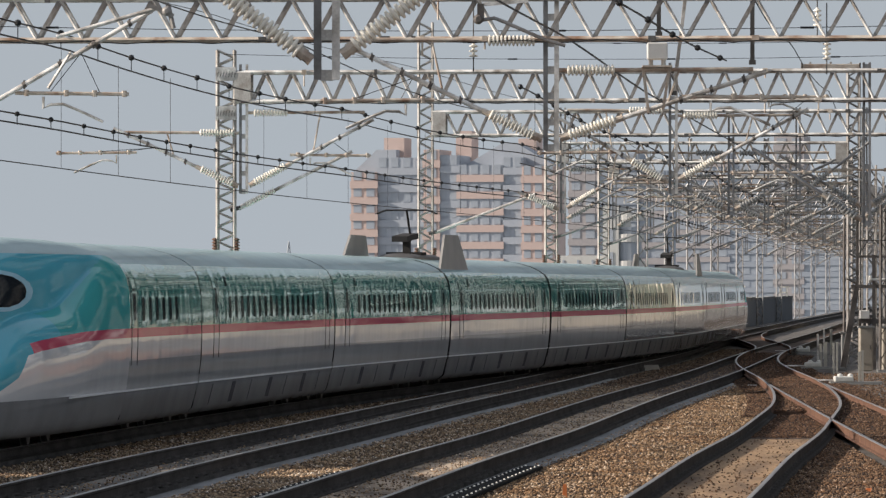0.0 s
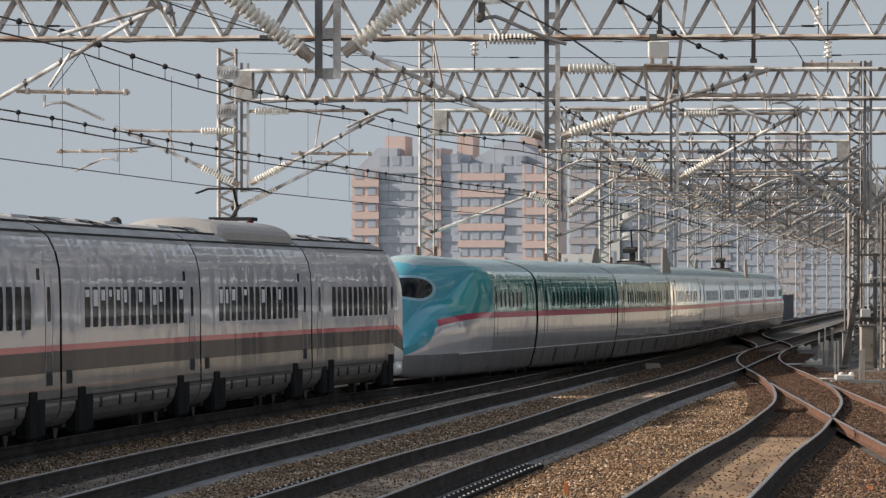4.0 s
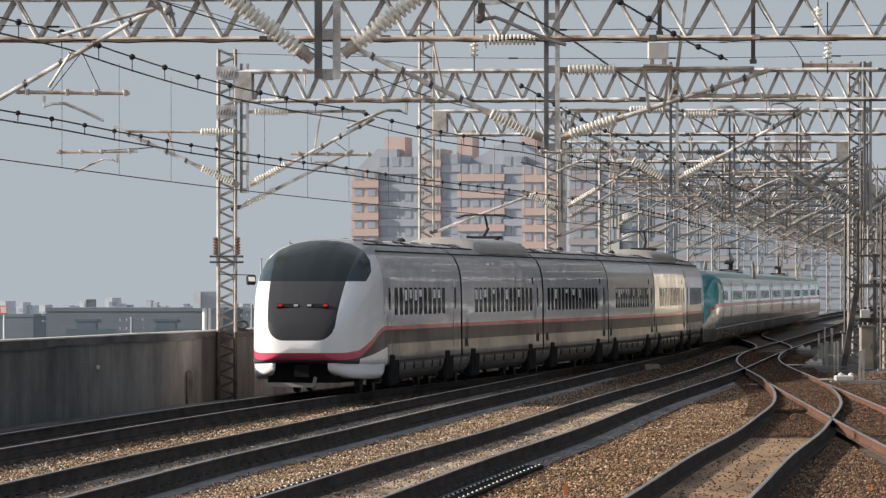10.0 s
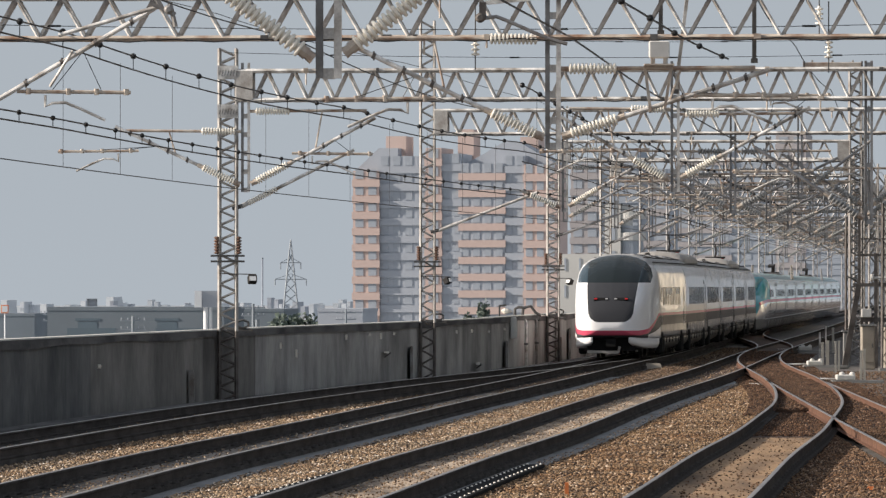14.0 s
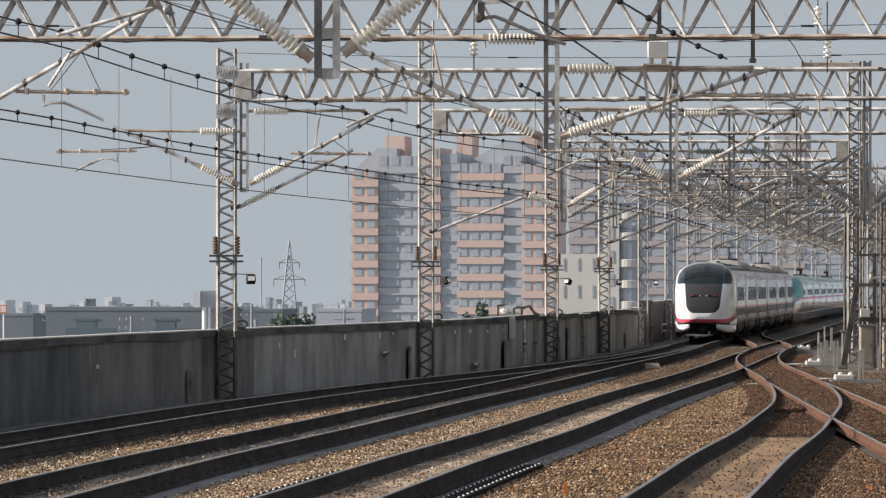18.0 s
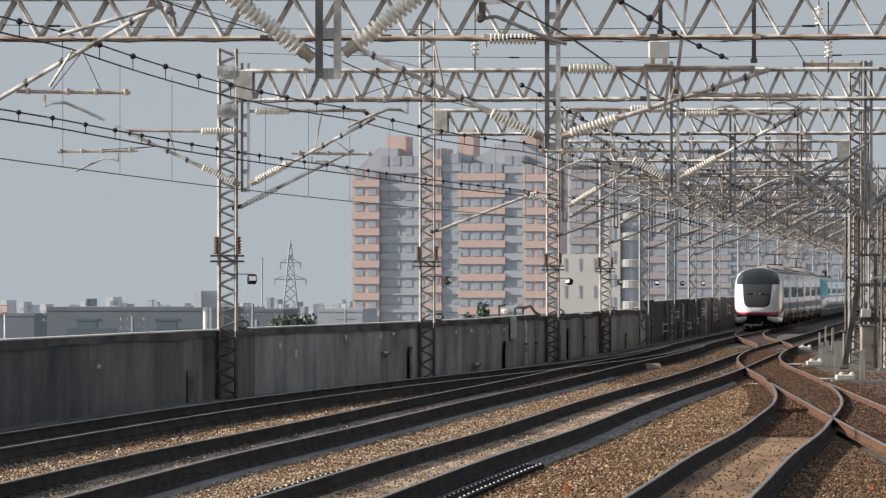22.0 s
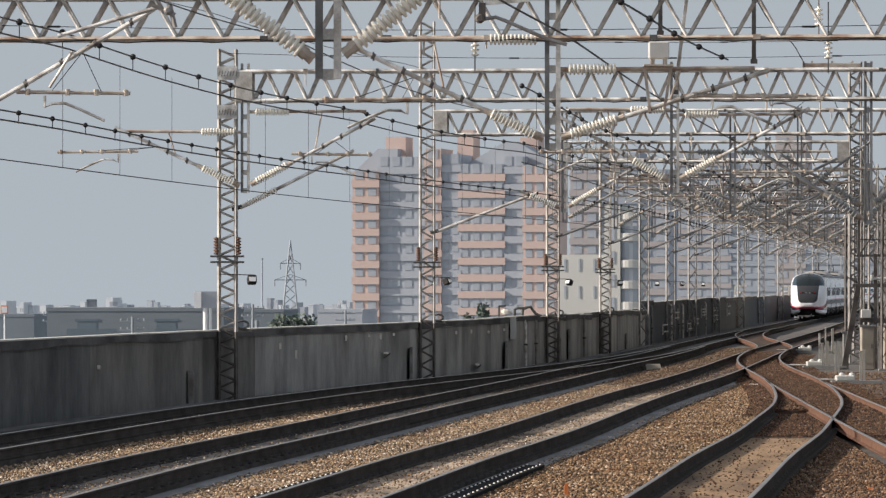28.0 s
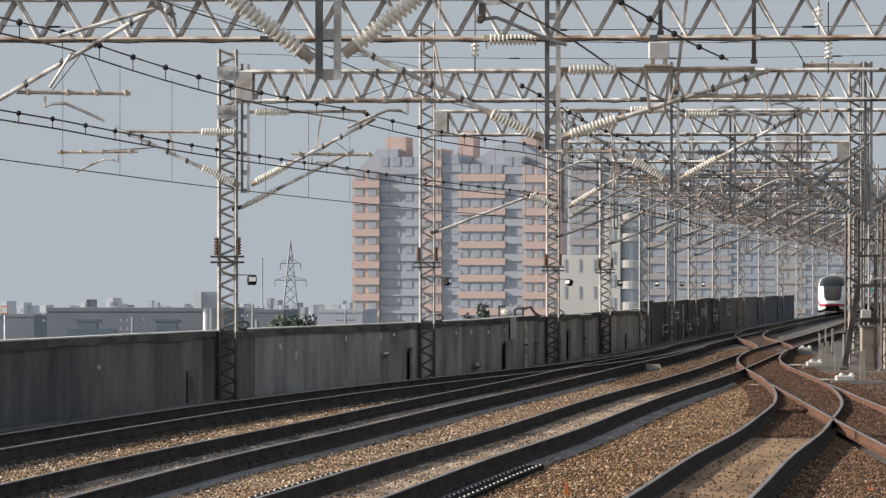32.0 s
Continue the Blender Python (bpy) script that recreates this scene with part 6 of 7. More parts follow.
# ---- loose gravel between the tracks ----
def gravel(name, spans, count, size, seed, level=-0.285):
    """Many small angular stones scattered between pairs of lines."""
    rng = np.random.default_rng(seed)
    base = np.array([(1, 0, 0), (0, 1, 0), (-1, 0, 0), (0, -1, 0), (0, 0, 0.8), (0, 0, -0.6)], float)
    tris = np.array([(0, 1, 4), (1, 2, 4), (2, 3, 4), (3, 0, 4), (1, 0, 5), (2, 1, 5), (3, 2, 5), (0, 3, 5)])
    vs, fs = [], []
    k = 0
    for left, right, y0, y1, share in spans:
        n = int(count * share)
        ys = y0 * (y1 / y0) ** (rng.random(n) ** 1.25)
        tab = np.arange(y0 - 1, y1 + 2, 1.0)
        xl = np.interp(ys, tab, [left(y) for y in tab])
        xr = np.interp(ys, tab, [right(y) for y in tab])
        xs = xl + (xr - xl) * rng.random(n)
        ok = xr > xl
        xs, ys = xs[ok], ys[ok]
        n = len(xs)
        sc = size * rng.uniform(0.5, 1.35, (n, 1, 3)) * np.array([1, 1, 0.8])
        a = rng.uniform(0, 6.283, n)
        ca, sa = np.cos(a), np.sin(a)
        v = base[None] * sc * rng.uniform(0.75, 1.25, (n, 6, 3))
        x = v[..., 0] * ca[:, None] - v[..., 1] * sa[:, None] + xs[:, None]
        y = v[..., 0] * sa[:, None] + v[..., 1] * ca[:, None] + ys[:, None]
        z = v[..., 2] + level + rng.uniform(-0.008, 0.03, n)[:, None]
        vs.append(np.stack([x, y, z], -1).reshape(-1, 3))
        fs.append((tris[None] + (k + 6 * np.arange(n))[:, None, None]).reshape(-1, 3))
        k += 6 * n
    me = bpy.data.meshes.new(name)
    vv, ff = np.concatenate(vs), np.concatenate(fs)
    me.vertices.add(len(vv)), me.loops.add(len(ff) * 3), me.polygons.add(len(ff))
    me.vertices.foreach_set("co", vv.ravel())
    me.loops.foreach_set("vertex_index", ff.ravel())
    me.polygons.foreach_set("loop_start", np.arange(0, len(ff) * 3, 3))
    me.update()
    me.validate()
    me.materials.append(M_PEBBLE)
    return tagged(new(name, me), "loose brown and grey gravel between the tracks", "gravel", "", "stuff")


def pebble(k=1.0, green=1.0, blue=1.0):
    m = bpy.data.materials.new("pebbles")
    m.use_nodes = True
    n, l = m.node_tree.nodes, m.node_tree.links
    g, r = n.new("ShaderNodeNewGeometry"), n.new("ShaderNodeValToRGB")
    r.color_ramp.elements[0].color, r.color_ramp.elements[1].color = (0.045, 0.035, 0.028, 1), (0.80, 0.74, 0.64, 1)
    for p, c in ((0.35, (0.155, 0.116, 0.078, 1)), (0.66, (0.345, 0.252, 0.15, 1)), (0.90, (0.47, 0.365, 0.24, 1))):
        e = r.color_ramp.elements.new(p)
        e.color = c
    tc, nz, mx, rr = n.new("ShaderNodeTexCoord"), n.new("ShaderNodeTexNoise"), n.new("ShaderNodeMixRGB"), n.new("ShaderNodeMapRange")
    nz.inputs["Scale"].default_value, nz.inputs["Detail"].default_value = 0.55, 4
    rr.inputs[1].default_value, rr.inputs[2].default_value, rr.inputs[4].default_value = 0.42, 0.62, 0.75
    mx.blend_type = "MULTIPLY"
    mx.inputs[2].default_value = (0.68, 0.53, 0.40, 1)
    for e in r.color_ramp.elements:
        e.color = (e.color[0] * k, e.color[1] * k ** 1.2 * green, e.color[2] * k ** 1.3 * blue, 1)
    l.new(tc.outputs["Object"], nz.inputs[0]), l.new(nz.outputs[0], rr.inputs[0]), l.new(rr.outputs[0], mx.inputs[0])
    l.new(g.outputs["Random Per Island"], r.inputs[0])
    l.new(r.outputs[0], mx.inputs[1])
    l.new(mx.outputs[0], n["Principled BSDF"].inputs["Base Color"])
    n["Principled BSDF"].inputs["Roughness"].default_value = 0.9
    return m


M_PEBBLE = pebble(1.10, 0.94, 0.93)


def off(fn, d):
    return lambda y: fn(y) + d


gravel("gravel_bed", [(off(track_a, 0.88), off(track_b, -1.08), 76, 174, 0.3), (off(track_b, 1.12), off(track_c, -1.08), 76, 200, 0.36)], 130000, 0.027, 3)
gravel("slab_grit", [(off(f, -0.58), off(f, 0.58), 76, y1, k) for f, y1, k in ((track_a, 180, 0.08), (track_b, 230, 0.07), (track_c, 250, 0.13))], 42000, 0.02, 8, -0.208)["label"] = "sparse stones and grit lying on the track slabs"
M_PEBBLE = pebble(0.52)
gravel("dark_gravel_bed", [(off(track_a, 0.88), off(track_b, -1.08), 172, 225, 0.3), (off(track_b, 1.12), off(track_c, -1.08), 198, 320, 0.7)], 20000, 0.036, 11)["label"] = "dark gravel between the far tracks"
M_PEBBLE = pebble(0.92, 0.88, 0.78)
gravel("brown_gravel_bed", [(off(track_c, 1.02), off(track_d, -0.86), 76, 205, 0.34)], 150000, 0.027, 5)["label"] = "brown rust-tinted gravel before the turnout"
M_PEBBLE = pebble(0.40, 0.88, 0.8)
gravel("turnout_gravel", [(off(track_d, -1.4), off(track_d, -0.80), 150, 285, 0.2), (off(track_d, 0.80), off(track_d, 1.9), 150, 285, 0.3), (off(track_e, 0.82), off(track_e, 1.8), 100, 200, 0.15)], 36000, 0.026, 6, -0.24)["label"] = "dark oily gravel packed round the turnout rails"
gravel("crossing_gravel", [(off(track_d, -0.68), off(track_d, 0.68), 150, 285, 0.5), (off(track_e, -0.68), off(track_e, 0.68), 100, 190, 0.4)], 42000, 0.024, 9, -0.122)["label"] = "fine rusty gravel between the turnout rails"
gravel("crossing_grit", [(off(track_d, -0.6), off(track_d, 0.6), 127, 150, 0.85), (off(track_d, -0.55), off(track_d, 0.55), 76, 126, 0.15)], 6000, 0.022, 10, -0.205)["label"] = "rusty grit on the slab before the crossing"
M_PEBBLE = pebble(0.56, 0.9, 0.82)
gravel("rusty_gravel_bed", [(off(track_d, 0.86), off(track_e, -0.86), 76, 140, 0.5), (off(track_e, 0.86), off(track_e, 5), 76, 230, 0.5)], 66000, 0.027, 4)["label"] = "dark rust-stained gravel round the turnout"

# grey bolted plates beside the third track
def bolted_plate(fn, o0, o1, y0, y1):
    ob = thing("bolted_plate", (0, 0, 0), "dark rubber mat with two rows of bright bolts beside a rail", "trackside plate", "bolted plates")
    bm = bm_new()
    strip(bm, fn, o0, o1, y0, y1, -0.20, 0.05)
    part("mat", bm, M_MAT, ob)
    bm = bm_new()
    lathe(bm, (0, 0, 0), (0, 0, 0.018), [(0, 0.018), (0.6, 0.014), (1, 0.008)], 8)
    first = None
    for o in (o0 + 0.06, o1 - 0.06):
        y = y0 + 0.3
        while y < y1:
            m = Matrix.Translation((*side(fn, y, o), -0.2))
            if first is None:
                first = part("bolt", bm, M_PORCELAIN, ob, "bright bolt head")
                first.matrix_basis = m
            else:
                same(first, ob, m)
            y += 0.85
    return ob


bolted_plate(track_c, -1.54, -1.18, 82, 104)
bolted_plate(track_c, 1.02, 1.34, 82, 107)

# clips along the nearest rails
clip_bm = bm_new()
loft(clip_bm, [[(-0.05, -0.06, 0), (0.06, -0.06, 0), (0.06, 0.06, 0), (-0.05, 0.06, 0)], [(-0.05, -0.04, 0.055), (0.02, -0.04, 0.055), (0.02, 0.04, 0.055), (-0.05, 0.04, 0.055)]])
clip = None
for trk, fn in ((bpy.data.objects["track_2"], track_b), (bpy.data.objects["track_3"], track_c), (bpy.data.objects["track_4"], track_d)):
    for o in (-0.7525, 0.7525):
        for k in range(48):
            y = 77.5 + 1.25 * k
            m = Matrix.Translation((*side(fn, y, o + 0.1), -0.186))
            if clip is None:
                clip = part("rail_clip", clip_bm, M_PAD, trk)
                clip.matrix_basis = m
            else:
                same(clip, trk, m)

# small bits on the ballast
for x, y, s, h, mt, lab, nm in ((1.66, 93.4, 0.03, 0.2, M_ORANGE2, "short orange marker peg in the gravel", "marker_peg"), (5.94, 96, 0.05, 0.07, M_ORANGE2, "broken orange marker lying in the gravel", "marker_peg"),
                             (7.25, 239, 0.30, 0.2, M_TANBOX, "tan concrete block beside the slab track", "stone_block"), (8.86, 197, 0.16, 0.1, M_BOX, "pale flat cover stone beside the rails", "stone_block")):
    ob = thing(nm, (x, y, -0.3), lab, "marker" if nm == "marker_peg" else "stone block")
    bm = bm_new()
    loft(bm, [[(-s, -s, 0), (s, -s, 0), (s, s, 0), (-s, s, 0)], [(-s * 0.8, -s * 0.8, h), (s * 0.8, -s * 0.8, h), (s * 0.8, s * 0.8, h), (-s * 0.8, s * 0.8, h)]])
    part("block", bm, mt, ob)


# ---- the signal corner: mast, cabinets, point machines ----
def lattice_post(x, y, z0, z1, w, lean, label):
    ob = thing("signal_mast", (x, y, z0), label, "signal mast", "signal masts")
    bm = bm_new()
    box(bm, (0, 0, 0.04), (w + 0.2, w + 0.2, 0.08))
    m = part("foot", bm, M_CONCRETE, ob)
    for i in (-1, 1):
        for j in (-1, 1):
            bm = bm_new()
            bar(bm, (i * w / 2, j * w / 2, 0), (lean + i * w / 2 * 0.8, j * w / 2 * 0.8, z1 - z0), 0.1 if lean else 0.06)
            part("leg", bm, M_RUSTSHADE, m)
    n = int((z1 - z0) / 0.4)
    for k in range(n):
        bm = bm_new()
        za, zb = (z1 - z0) * k / n, (z1 - z0) * (k + 1) / n
        s = 1 if k % 2 else -1
        la, lb = lean * k / n, lean * (k + 1) / n
        bar(bm, (la - s * w / 2, -w / 2, za), (lb + s * w / 2, -w / 2, zb), 0.03)
        bar(bm, (la - w / 2, -s * w / 2, za), (lb - w / 2, s * w / 2, zb), 0.03)
        tagged(part("lacing", bm, M_RUSTSHADE, m), kind="stuff")
    return ob


lattice_post(13.93, 240, -0.3, 2.62, 0.10, 0.50, "dark leaning steel strut of the signal platform")
lattice_post(15.33, 262, -0.3, 5.2, 0.14, 0.0, "grey lattice mast beside the turnout")
lattice_post(15.05, 235, -0.3, 5.4, 0.26, 0.0, "grey lattice mast beside the turnout")
ob = thing("signal_gantry", (14.45, 240, 2.62), "dark steel platform frame on the signal mast", "signal gantry")
for nm, p, q, w in (("deck_bar", (-0.22, 0, 0.0), (1.6, 0, 0.0), 0.12), ("deck_bar", (-0.05, 0, 1.04), (1.6, 0, 1.04), 0.08), ("deck_bar", (0.05, 0, -1.2), (1.6, 0, -1.24), 0.16), ("upright", (0, 0, 0), (0, 0, 2.3), 0.10),
                    ("upright", (0.58, 0, -2.9), (0.58, 0, 1.1), 0.13), ("upright", (0.1, 0.2, -2.9), (0.1, 0.2, -1.2), 0.09), ("upright", (1.5, 0, -2.9), (1.5, 0, 1.1), 0.09), ("rung", (0, 0, 1.6), (1.5, 0, 1.6), 0.05),
                    ("brace", (0, 0, 0.05), (-0.42, 0, 0.3), 0.05), ("brace", (0.0, 0, 0.0), (-0.2, 0, -0.5), 0.06), ("brace", (0.0, 0, 1.04), (0.58, 0, 1.9), 0.04)):
    bm = bm_new()
    bar(bm, p, q, w)
    part(nm, bm, M_RUSTSHADE, ob)
bm = bm_new()
tube(bm, (0.5, -0.15, 0.24), (0.95, -0.15, 0.24), 0.05, 10)
lathe(bm, (0.5, -0.15, 0.24), (0.38, -0.15, 0.24), [(0, 0.09), (0.5, 0.14), (1, 0.13)], 12)
part("loudspeaker", bm, M_BOX, ob, "white horn loudspeaker")
bm = bm_new()
box(bm, (0.24, -0.1, -0.98), (0.34, 0.3, 0.30))
bmesh.ops.bevel(bm, geom=bm.edges[:], offset=0.02, segments=1, affect="EDGES")
part("relay_box", bm, M_BOX, ob, "white relay box on the platform")
for x, y, w, d, h, mt, lab in ((14.62, 238, 0.46, 0.8, 1.5, M_TANBOX, "tan concrete equipment cabinet beside the turnout"), (15.35, 236, 0.6, 0.8, 1.5, M_TANBOX, "narrow tan equipment cabinet"),
                               (14.22, 244, 0.2, 0.3, 1.25, M_CONCRETE, "narrow grey concrete equipment cabinet")):
    ob = thing("equipment_cabinet", (x, y, -0.3), lab, "equipment cabinet", "equipment cabinets")
    bm = bm_new()
    box(bm, (0, 0, h / 2), (w, d, h))
    bmesh.ops.bevel(bm, geom=bm.edges[:], offset=0.03, segments=1, affect="EDGES")
    part("case", bm, mt, ob)
    bm = bm_new()
    box(bm, (0, 0, h + 0.03), (w + 0.1, d + 0.1, 0.06))
    part("lid", bm, M_CONCRETE, ob)
    bm = bm_new()
    box(bm, (0, -d / 2 - 0.01, h * 0.55), (w * 0.8, 0.03, h * 0.75))
    dr = part("door", bm, mt, ob)
    bm = bm_new()
    box(bm, (w * 0.28, -d / 2 - 0.04, h * 0.55), (0.03, 0.04, 0.14))
    part("handle", bm, M_DARKSTEEL, dr)
for x, y, h, w, mt in ((13.45, 245, 0.84, 0.08, M_WOODPOST), (13.62, 245, 0.90, 0.11, M_WOODPOST), (14.33, 263, 1.07, 0.07, M_STEEL), (15.5, 280, 1.2, 0.06, M_STEEL), (16.75, 297, 1.05, 0.10, M_WOODPOST),
                       (13.0, 229, 1.0, 0.06, M_WOODPOST), (13.11, 229, 1.02, 0.07, M_WOODPOST), (12.58, 208, 0.9, 0.07, M_WOODPOST), (12.68, 208, 0.94, 0.07, M_WOODPOST)):
    ob = thing("cable_post", (x, y, -0.3), "pale weathered cable post beside the rails", "post", "cable posts")
    bm = bm_new()
    box(bm, (0, 0, h / 2), (w, w, h))
    part("shaft", bm, mt, ob)
    bm = bm_new()
    box(bm, (0, 0, h + 0.02), (w * 1.15, w * 1.15, 0.05))
    part("cap", bm, mt, ob)
for x, y in ((11.95, 202), (13.1, 240), (15.75, 297)):
    ob = thing("point_machine", (x, y, -0.3), "white point machine with drive rods beside the turnout", "point machine", "point machines")
    bm = bm_new()
    box(bm, (-0.2, 0, 0.20), (0.55, 0.8, 0.16))
    bmesh.ops.bevel(bm, geom=bm.edges[:], offset=0.03, segments=1, affect="EDGES")
    part("housing", bm, M_CAP, ob)
    for dx in (-0.3, 0.0):
        bm = bm_new()
        lathe(bm, (dx, -0.1, 0.26), (dx, -0.1, 0.36), [(0, 0.09), (0.7, 0.08), (1, 0.03)], 10)
        part("cap", bm, M_BOX, ob)
    bm = bm_new()
    box(bm, (0.15, 0, 0.08), (1.5, 0.9, 0.08))
    part("bed_plate", bm, M_CONCRETE, ob)
    bm = bm_new()
    tube(bm, (-1.4, 0.1, 0.16), (-0.3, 0.1, 0.16), 0.025, 6)
    part("drive_rod", bm, M_STEEL, ob)

# ---- on and along the parapet ----
def on_wall(y, dx=0.0):
    return wall_x(y) + dx


def wall_y(xcol):
    """Where the parapet meets the sight line through that column of the camera's view."""
    return min(np.arange(120, 660, 0.5), key=lambda y: abs(wall_x(y) / y * 12200 + 784 - xcol))


for y in (wall_y(1310), wall_y(1390)):      # white ladder frames and hoops on the parapet
    ob = thing("ladder_frame", (on_wall(y, -0.1), y, 1.5 if y < 338 else 1.88), "white steel access ladder frame on the parapet", "ladder", "ladder frames")
    w, h = 0.62, 0.8
    for nm, p, q in (("rail", (-w / 2, 0, -0.05), (-w / 2, 0, h)), ("rail", (w / 2, 0, -0.05), (w / 2, 0, h)), ("rung", (-w / 2, 0, h), (w / 2 + 0.2, 0, h)), ("rung", (-w / 2, 0, h * 0.4), (w / 2, 0, h * 0.4))):
        bm = bm_new()
        bar(bm, p, q, 0.12)
        part(nm, bm, M_PORCELAIN, ob)
for y, w, h, mt, lab in ((240, 0.42, 0.75, M_BOX, "pale junction box on the parapet"), (166, 0.12, 0.85, M_MIDSTEEL, "narrow grey conduit box against the parapet")):
    ob = thing("junction_box", (on_wall(y, 0.1), y, -0.3 if mt is M_MIDSTEEL else 0.75), lab, "junction box", "junction boxes")
    bm = bm_new()
    box(bm, (0, 0, h / 2), (0.2 if w > 0.2 else 0.1, w * 2.4, h))
    part("case", bm, mt, ob)
    bm = bm_new()
    box(bm, (0.11 if w > 0.2 else 0.06, 0, h / 2), (0.02, w * 2, h * 0.85))
    part("door", bm, mt, ob)
for y in (172.5, 213.5, 256, 291):       # coils and clamps at the foot of the masts
    ob = thing("cable_bracket", (on_wall(y, 0.0), y, 1.42), "dark cable bracket and coil on the parapet top", "cable bracket", "cable brackets")
    bm = bm_new()
    for k in range(8):
        a, b = k * 0.785, (k + 1) * 0.785
        tube(bm, (0.45 + 0.16 * math.cos(a), -0.1, 0.2 + 0.10 * math.sin(a)), (0.45 + 0.16 * math.cos(b), -0.1, 0.2 + 0.10 * math.sin(b)), 0.03, 5)
    part("coil", bm, M_DARKSTEEL, ob)
    bm = bm_new()
    bar(bm, (-0.1, 0, 0.1), (0.7, -0.1, 0.05), 0.06)
    part("bracket", bm, M_DARKSTEEL, ob)
for x0, off_, y0, y1 in ((0, 0.55, 60, 330),):   # cable trough lids along the wall
    ob = thing("cable_trough", (0, 0, 0), "grey concrete cable trough along the parapet", "cable trough")
    bm = bm_new()
    strip(bm, wall_x, off_ - 0.25, off_ + 0.2, y0, y1, -0.22, 0.1)
    part("trough", bm, M_COPING, ob)

# a bent cable frame over the step in the parapet, and a small camera beside it
y = wall_y(930)
ob = thing("cable_hoop", (on_wall(y, -0.1), y, 1.5), "dark bent cable pipes hooked over the parapet", "cable pipe")
for pts in ([(-0.32, 0, -0.1), (-0.32, 0, 0.26), (-0.2, 0, 0.32), (0.1, 0, 0.30)], [(0.0, 0, 0.30), (0.25, 0, 0.36), (0.42, 0, 0.12), (0.62, 0, 0.02)], [(-0.05, 0.4, -0.1), (-0.02, 0.4, 0.3)]):
    bm = bm_new()
    hose(bm, pts, 0.055, 7)
    part("pipe", bm, M_DARKSTEEL, ob)
y = wall_y(894)
ob = thing("security_camera", (on_wall(y, -0.1), y, 1.5), "small white camera in a black hood on the parapet", "camera")
bm = bm_new()
bar(bm, (-0.14, 0, -0.05), (-0.14, 0, 0.42), 0.06)
bar(bm, (-0.14, 0, 0.40), (0.1, 0, 0.42), 0.06)
part("bracket", bm, M_DARKSTEEL, ob)
bm = bm_new()
lathe(bm, (-0.08, 0, 0.22), (0.3, 0, 0.2), [(0, 0.04), (0.3, 0.10), (0.6, 0.09), (1, 0.03)], 10)
part("housing", bm, M_PORCELAIN, ob)

# fixings on the parapet: pale tie plates, a bracket shelf, a dark hatch, conduits
for xcol, z, h in ((495, 1.0, 0.22), (610, 1.12, 0.2), (651, 1.16, 0.1), (669, 1.1, 0.25), (694, 1.15, 0.12), (767, 1.1, 0.1), (803, 1.1, 0.14), (832, 1.1, 0.16), (862, 1.05, 0.12), (890, 1.1, 0.1), (520, 0.75, 0.3), (170, 0.8, 0.12)):
    y = wall_y(xcol)
    ob = thing("tie_plate", (on_wall(y, 0.012), y, z), "small pale tie plate on the stained parapet", "wall plate", "tie plates")
    bm = bm_new()
    box(bm, (0.02, 0, 0), (0.06, 0.24, h * 0.75))
    part("plate", bm, M_PORCELAIN, ob)
    bm = bm_new()
    tube(bm, (0.05, 0, 0), (0.075, 0, 0), 0.02, 6)
    part("bolt", bm, M_RUSTY, ob)
for xcol, z, w in ((678, 0.62, 2.6), (840, 0.02, 4.0)):
    y = wall_y(xcol)
    ob = thing("wall_shelf", (on_wall(y, 0.1), y, z), "pale bracket shelf on the parapet face", "shelf", "wall shelves")
    bm = bm_new()
    box(bm, (-0.03, 0, 0), (0.14, w, 0.045))
    part("board", bm, M_PORCELAIN, ob)
    for dy in (-w * 0.35, w * 0.35):
        bm = bm_new()
        bar(bm, (-0.09, dy, -0.15), (0.08, dy, -0.02), 0.04)
        part("bracket", bm, M_DARKSTEEL, ob)
for xcol, w, h in ((724, 1.5, 1.0), (892, 2.2, 0.95), (987, 2.2, 0.9), (1003, 1.6, 1.2), (1063, 1.8, 1.15), (1105, 1.2, 0.7)):
    y = wall_y(xcol)
    ob = thing("wall_hatch", (on_wall(y, 0.03), y, -0.28), "dark steel hatch in the parapet", "hatch", "wall hatches")
    bm = bm_new()
    box(bm, (0, 0, h / 2), (0.06, w, h))
    part("leaf", bm, M_DARKWALL, ob)
    for k in (-1, 1):
        bm = bm_new()
        bar(bm, (0.02, k * w / 2, 0), (0.02, k * w / 2, h + 0.03), 0.08)
        part("frame", bm, M_MIDSTEEL, ob)
for xcol in (926, 945, 978, 1030, 1150, 1185, 1198, 1205, 1222, 1246, 1262, 1300, 1340):
    y = wall_y(xcol)
    top = 1.45 if y < 338 else 1.7
    ob = thing("conduit", (on_wall(y, 0.07), y, -0.28), "grey conduit pipe up the parapet", "conduit", "conduits")
    bm = bm_new()
    hose(bm, [(0, 0, 0), (0, 0, top + 0.1), (-0.05, 0, top + 0.2), (-0.12, 0, top + 0.28)], 0.05, 7)
    part("pipe", bm, M_STEEL if xcol in (926, 1185, 1205, 1246) else M_MIDSTEEL, ob)
    bm = bm_new()
    box(bm, (0, 0, 0.8), (0.14, 0.5, 0.06))
    part("clip", bm, M_DARKSTEEL, ob)
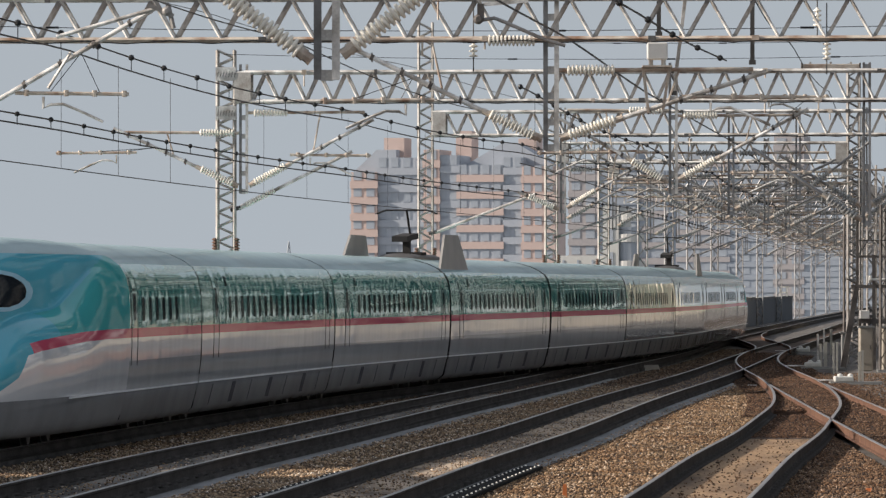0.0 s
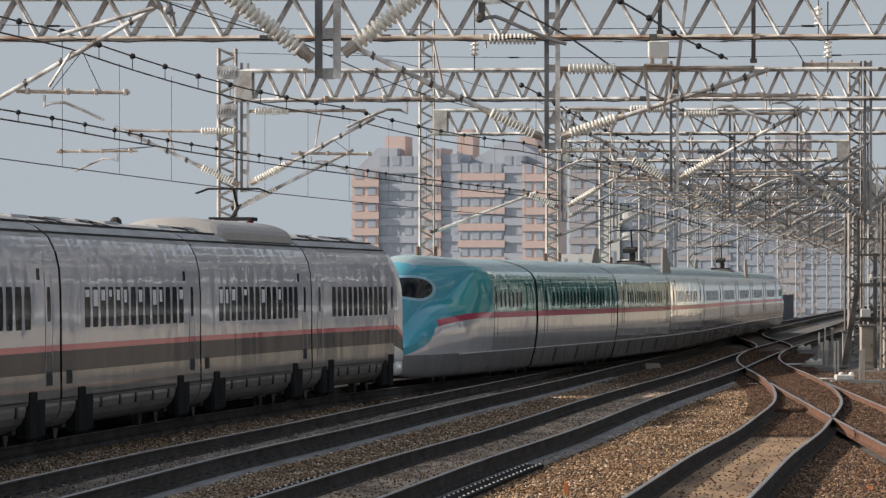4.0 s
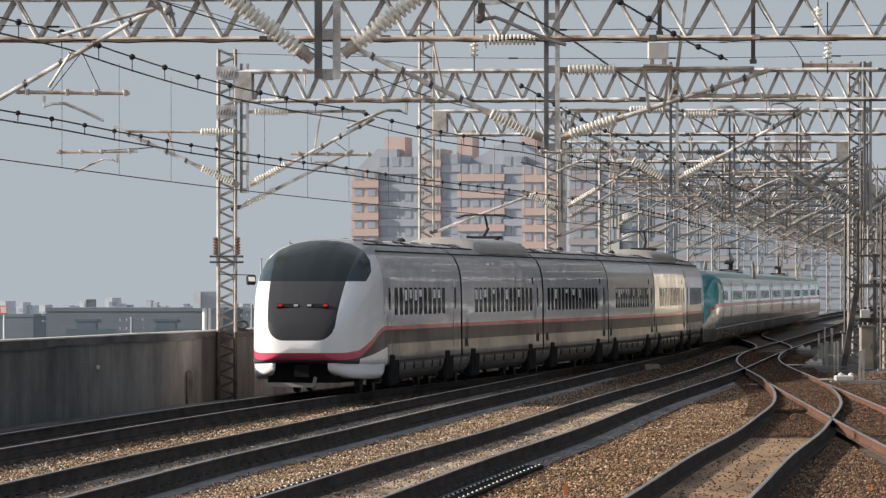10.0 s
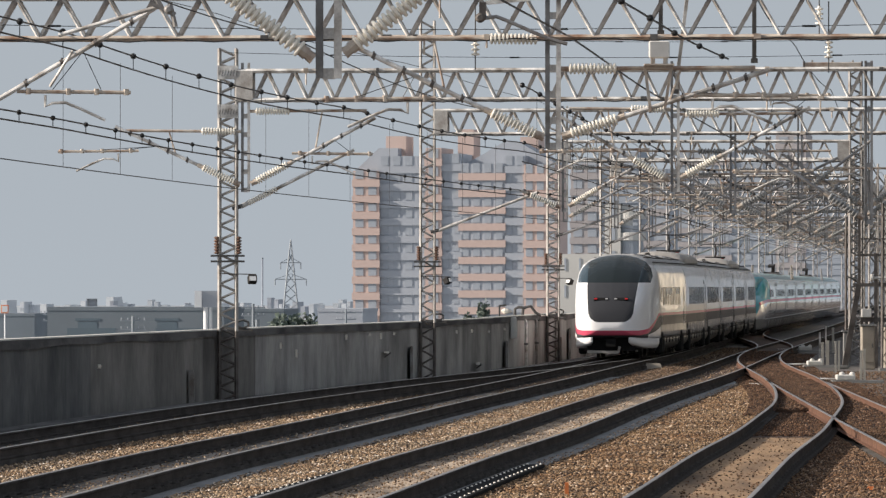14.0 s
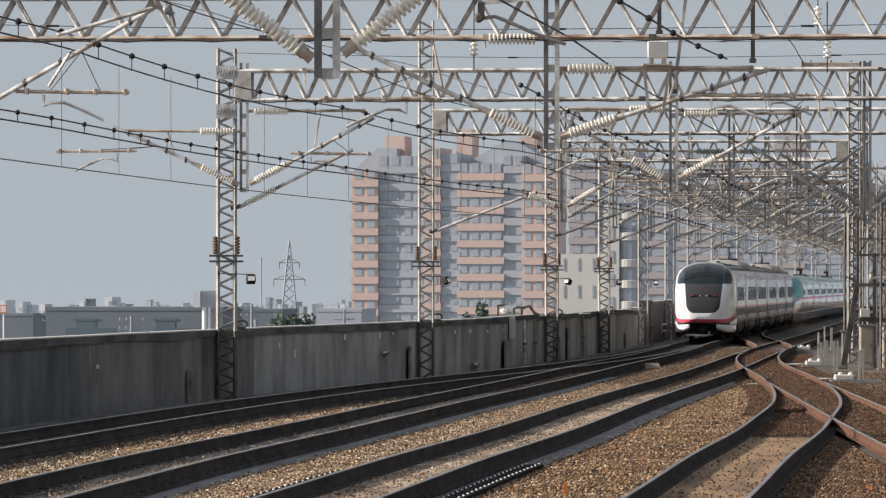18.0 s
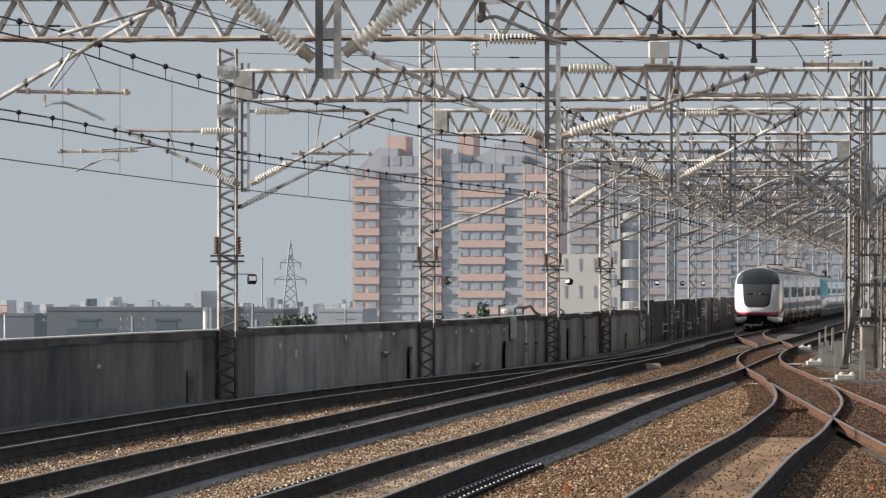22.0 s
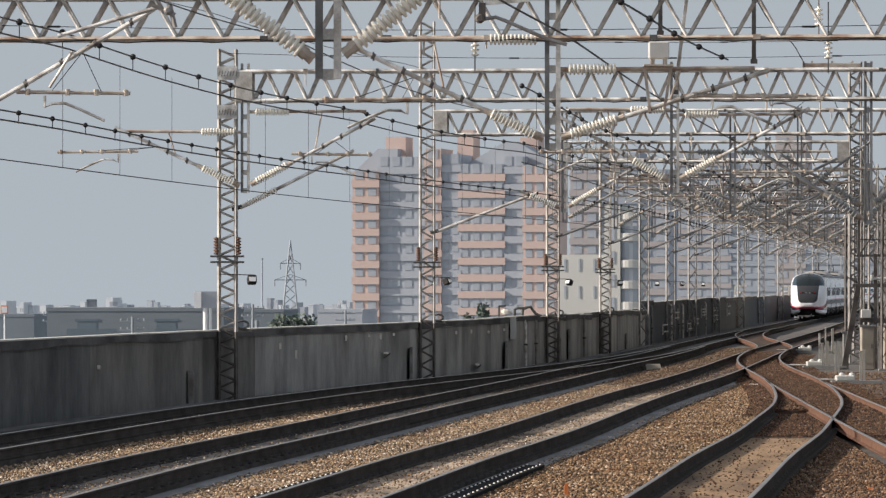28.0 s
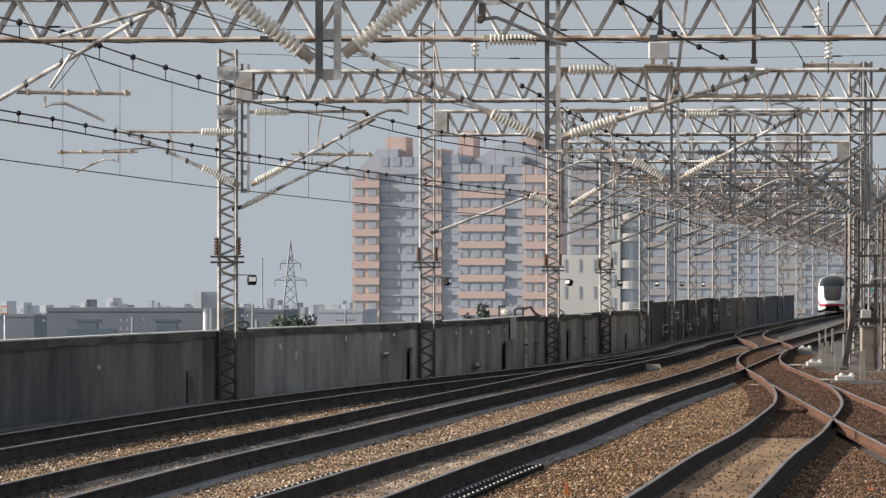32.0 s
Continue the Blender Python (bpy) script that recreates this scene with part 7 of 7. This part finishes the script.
for xcol, z0, z1, n in ((1240, 0.9, 1.25, 3), (1172, 0.25, 0.6, 2), (1215, 0.2, 0.5, 2), (1192, 0.9, 1.2, 2), (1228, 0.45, 0.7, 2), (1262, 0.5, 1.1, 3), (1285, 0.8, 1.3, 2)):
    y = wall_y(xcol)
    ob = thing("pipe_rack", (on_wall(y, 0.12), y, z0), "pale pipe rack on the dark barrier wall", "pipe rack", "pipe racks")
    for k in range(n):
        bm = bm_new()
        tube(bm, (0, -3, (z1 - z0) * k / max(1, n - 1)), (0.0, 3, (z1 - z0) * k / max(1, n - 1)), 0.04, 6)
        o = part("pipe", bm, M_STEEL, ob)
        o.rotation_euler = (0, 0, -math.atan(wall_x(y + 0.5) - wall_x(y - 0.5)))
    for dy in (-2.4, 2.4):
        bm = bm_new()
        bar(bm, ((wall_x(y + dy) - wall_x(y)) - 0.03, dy, -0.15), ((wall_x(y + dy) - wall_x(y)) - 0.03, dy, z1 - z0 + 0.2), 0.07)
        part("upright", bm, M_STEEL, ob)

# viaduct's far side, unseen, added for reflections: parapet, pale posts, a cream building
ob = thing("wall_east", (0, 0, 0), "unseen tan concrete parapet with pale posts for mirrored glints", "parapet wall", "", "structure")
random.seed(11)


def east(name, x, y, ye, thick, z0, z1, material):
    bm = bm_new()
    pts = [(track_c(y) + x, y, z0), (track_c(ye) + x, ye - 0.03, z0), (track_c(ye) + x + thick, ye - 0.03, z0), (track_c(y) + x + thick, y, z0)]
    loft(bm, [pts, [(xcol, py, z1) for xcol, py, _ in pts]])
    return part(name, bm, material, ob)


y = 40.0
while y < 1000:
    east("wall_panel", 14, y, y + 24, 0.3, -1.5, 1.15, M_EAST)
    y += 24
y = 130.0
# pale posts added for bright glints in the trains' sides
while y < 392:
    east("glint_post", 14.32, y, y + random.uniform(0.3, 0.7), 0.12, -1.4, random.uniform(2.0, 4.2), M_BOX)
    y += random.choice((5, 9, 14))
hall = thing("trackside_building", (track_c(488) + 14.6, 494, -1.6), "plain cream trackside building beyond the parapet", "building")
bm = bm_new()
box(bm, (3, 0, 7), (6, 32, 14))
part("wall", bm, M_CREAMTILE, hall)
bm = bm_new()
box(bm, (3, 0, 14.15), (6.4, 33, 0.3))
part("roof", bm, M_TOWN, hall)


# tall blocks added out of view to darken the trains' reflections
for x, y, w, d, h, mt in ((46, 226, 22, 26, 87, M_DARKGLASS), (52, 262, 26, 30, 66, M_DARKGLASS), (44, 300, 20, 34, 99, M_DARKGLASS), (54, 338, 24, 26, 75, M_TOWN), (46, 366, 20, 22, 93, M_DARKGLASS), (52, 402, 24, 36, 72, M_DARKGLASS), (50, 461, 24, 62, 90, M_DARKGLASS)):
    ob = thing("office_block", (x, y, GROUND_Z), "tall plain block added unseen beyond the viaduct", "building", "office blocks")
    bm = bm_new()
    box(bm, (w / 2, 0, h / 2), (w, d, h))
    part("wall", bm, mt, ob)
    bm = bm_new()
    box(bm, (w / 2, 0, h + 0.4), (w + 0.6, d + 0.6, 0.8))
    part("roof", bm, M_TOWN, ob)
    bm = bm_new()
    box(bm, (-0.1, 0, 0), (0.2, d, 0.7))
    bm2 = bm_new()
    box(bm2, (-0.15, 0, h / 2), (0.3, 0.8, h))
    first = None
    for k in range(int(h / 7)):
        m = Matrix.Translation((0, 0, 5 + 7 * k))
        first = part("floor_band", bm, M_TOWN, ob) if first is None else same(first, ob, m)
        first.matrix_basis = m
    rib = part("rib", bm2, M_CREAM, ob)
    for k in range(1, 4):
        same(rib, ob, Matrix.Translation((0, -d / 2 + d * k / 4, 0)))


def motions():
    for ob, b, ln, turn in CARS:
        walk(ob, car_rows(b, ln, turn))


motions()
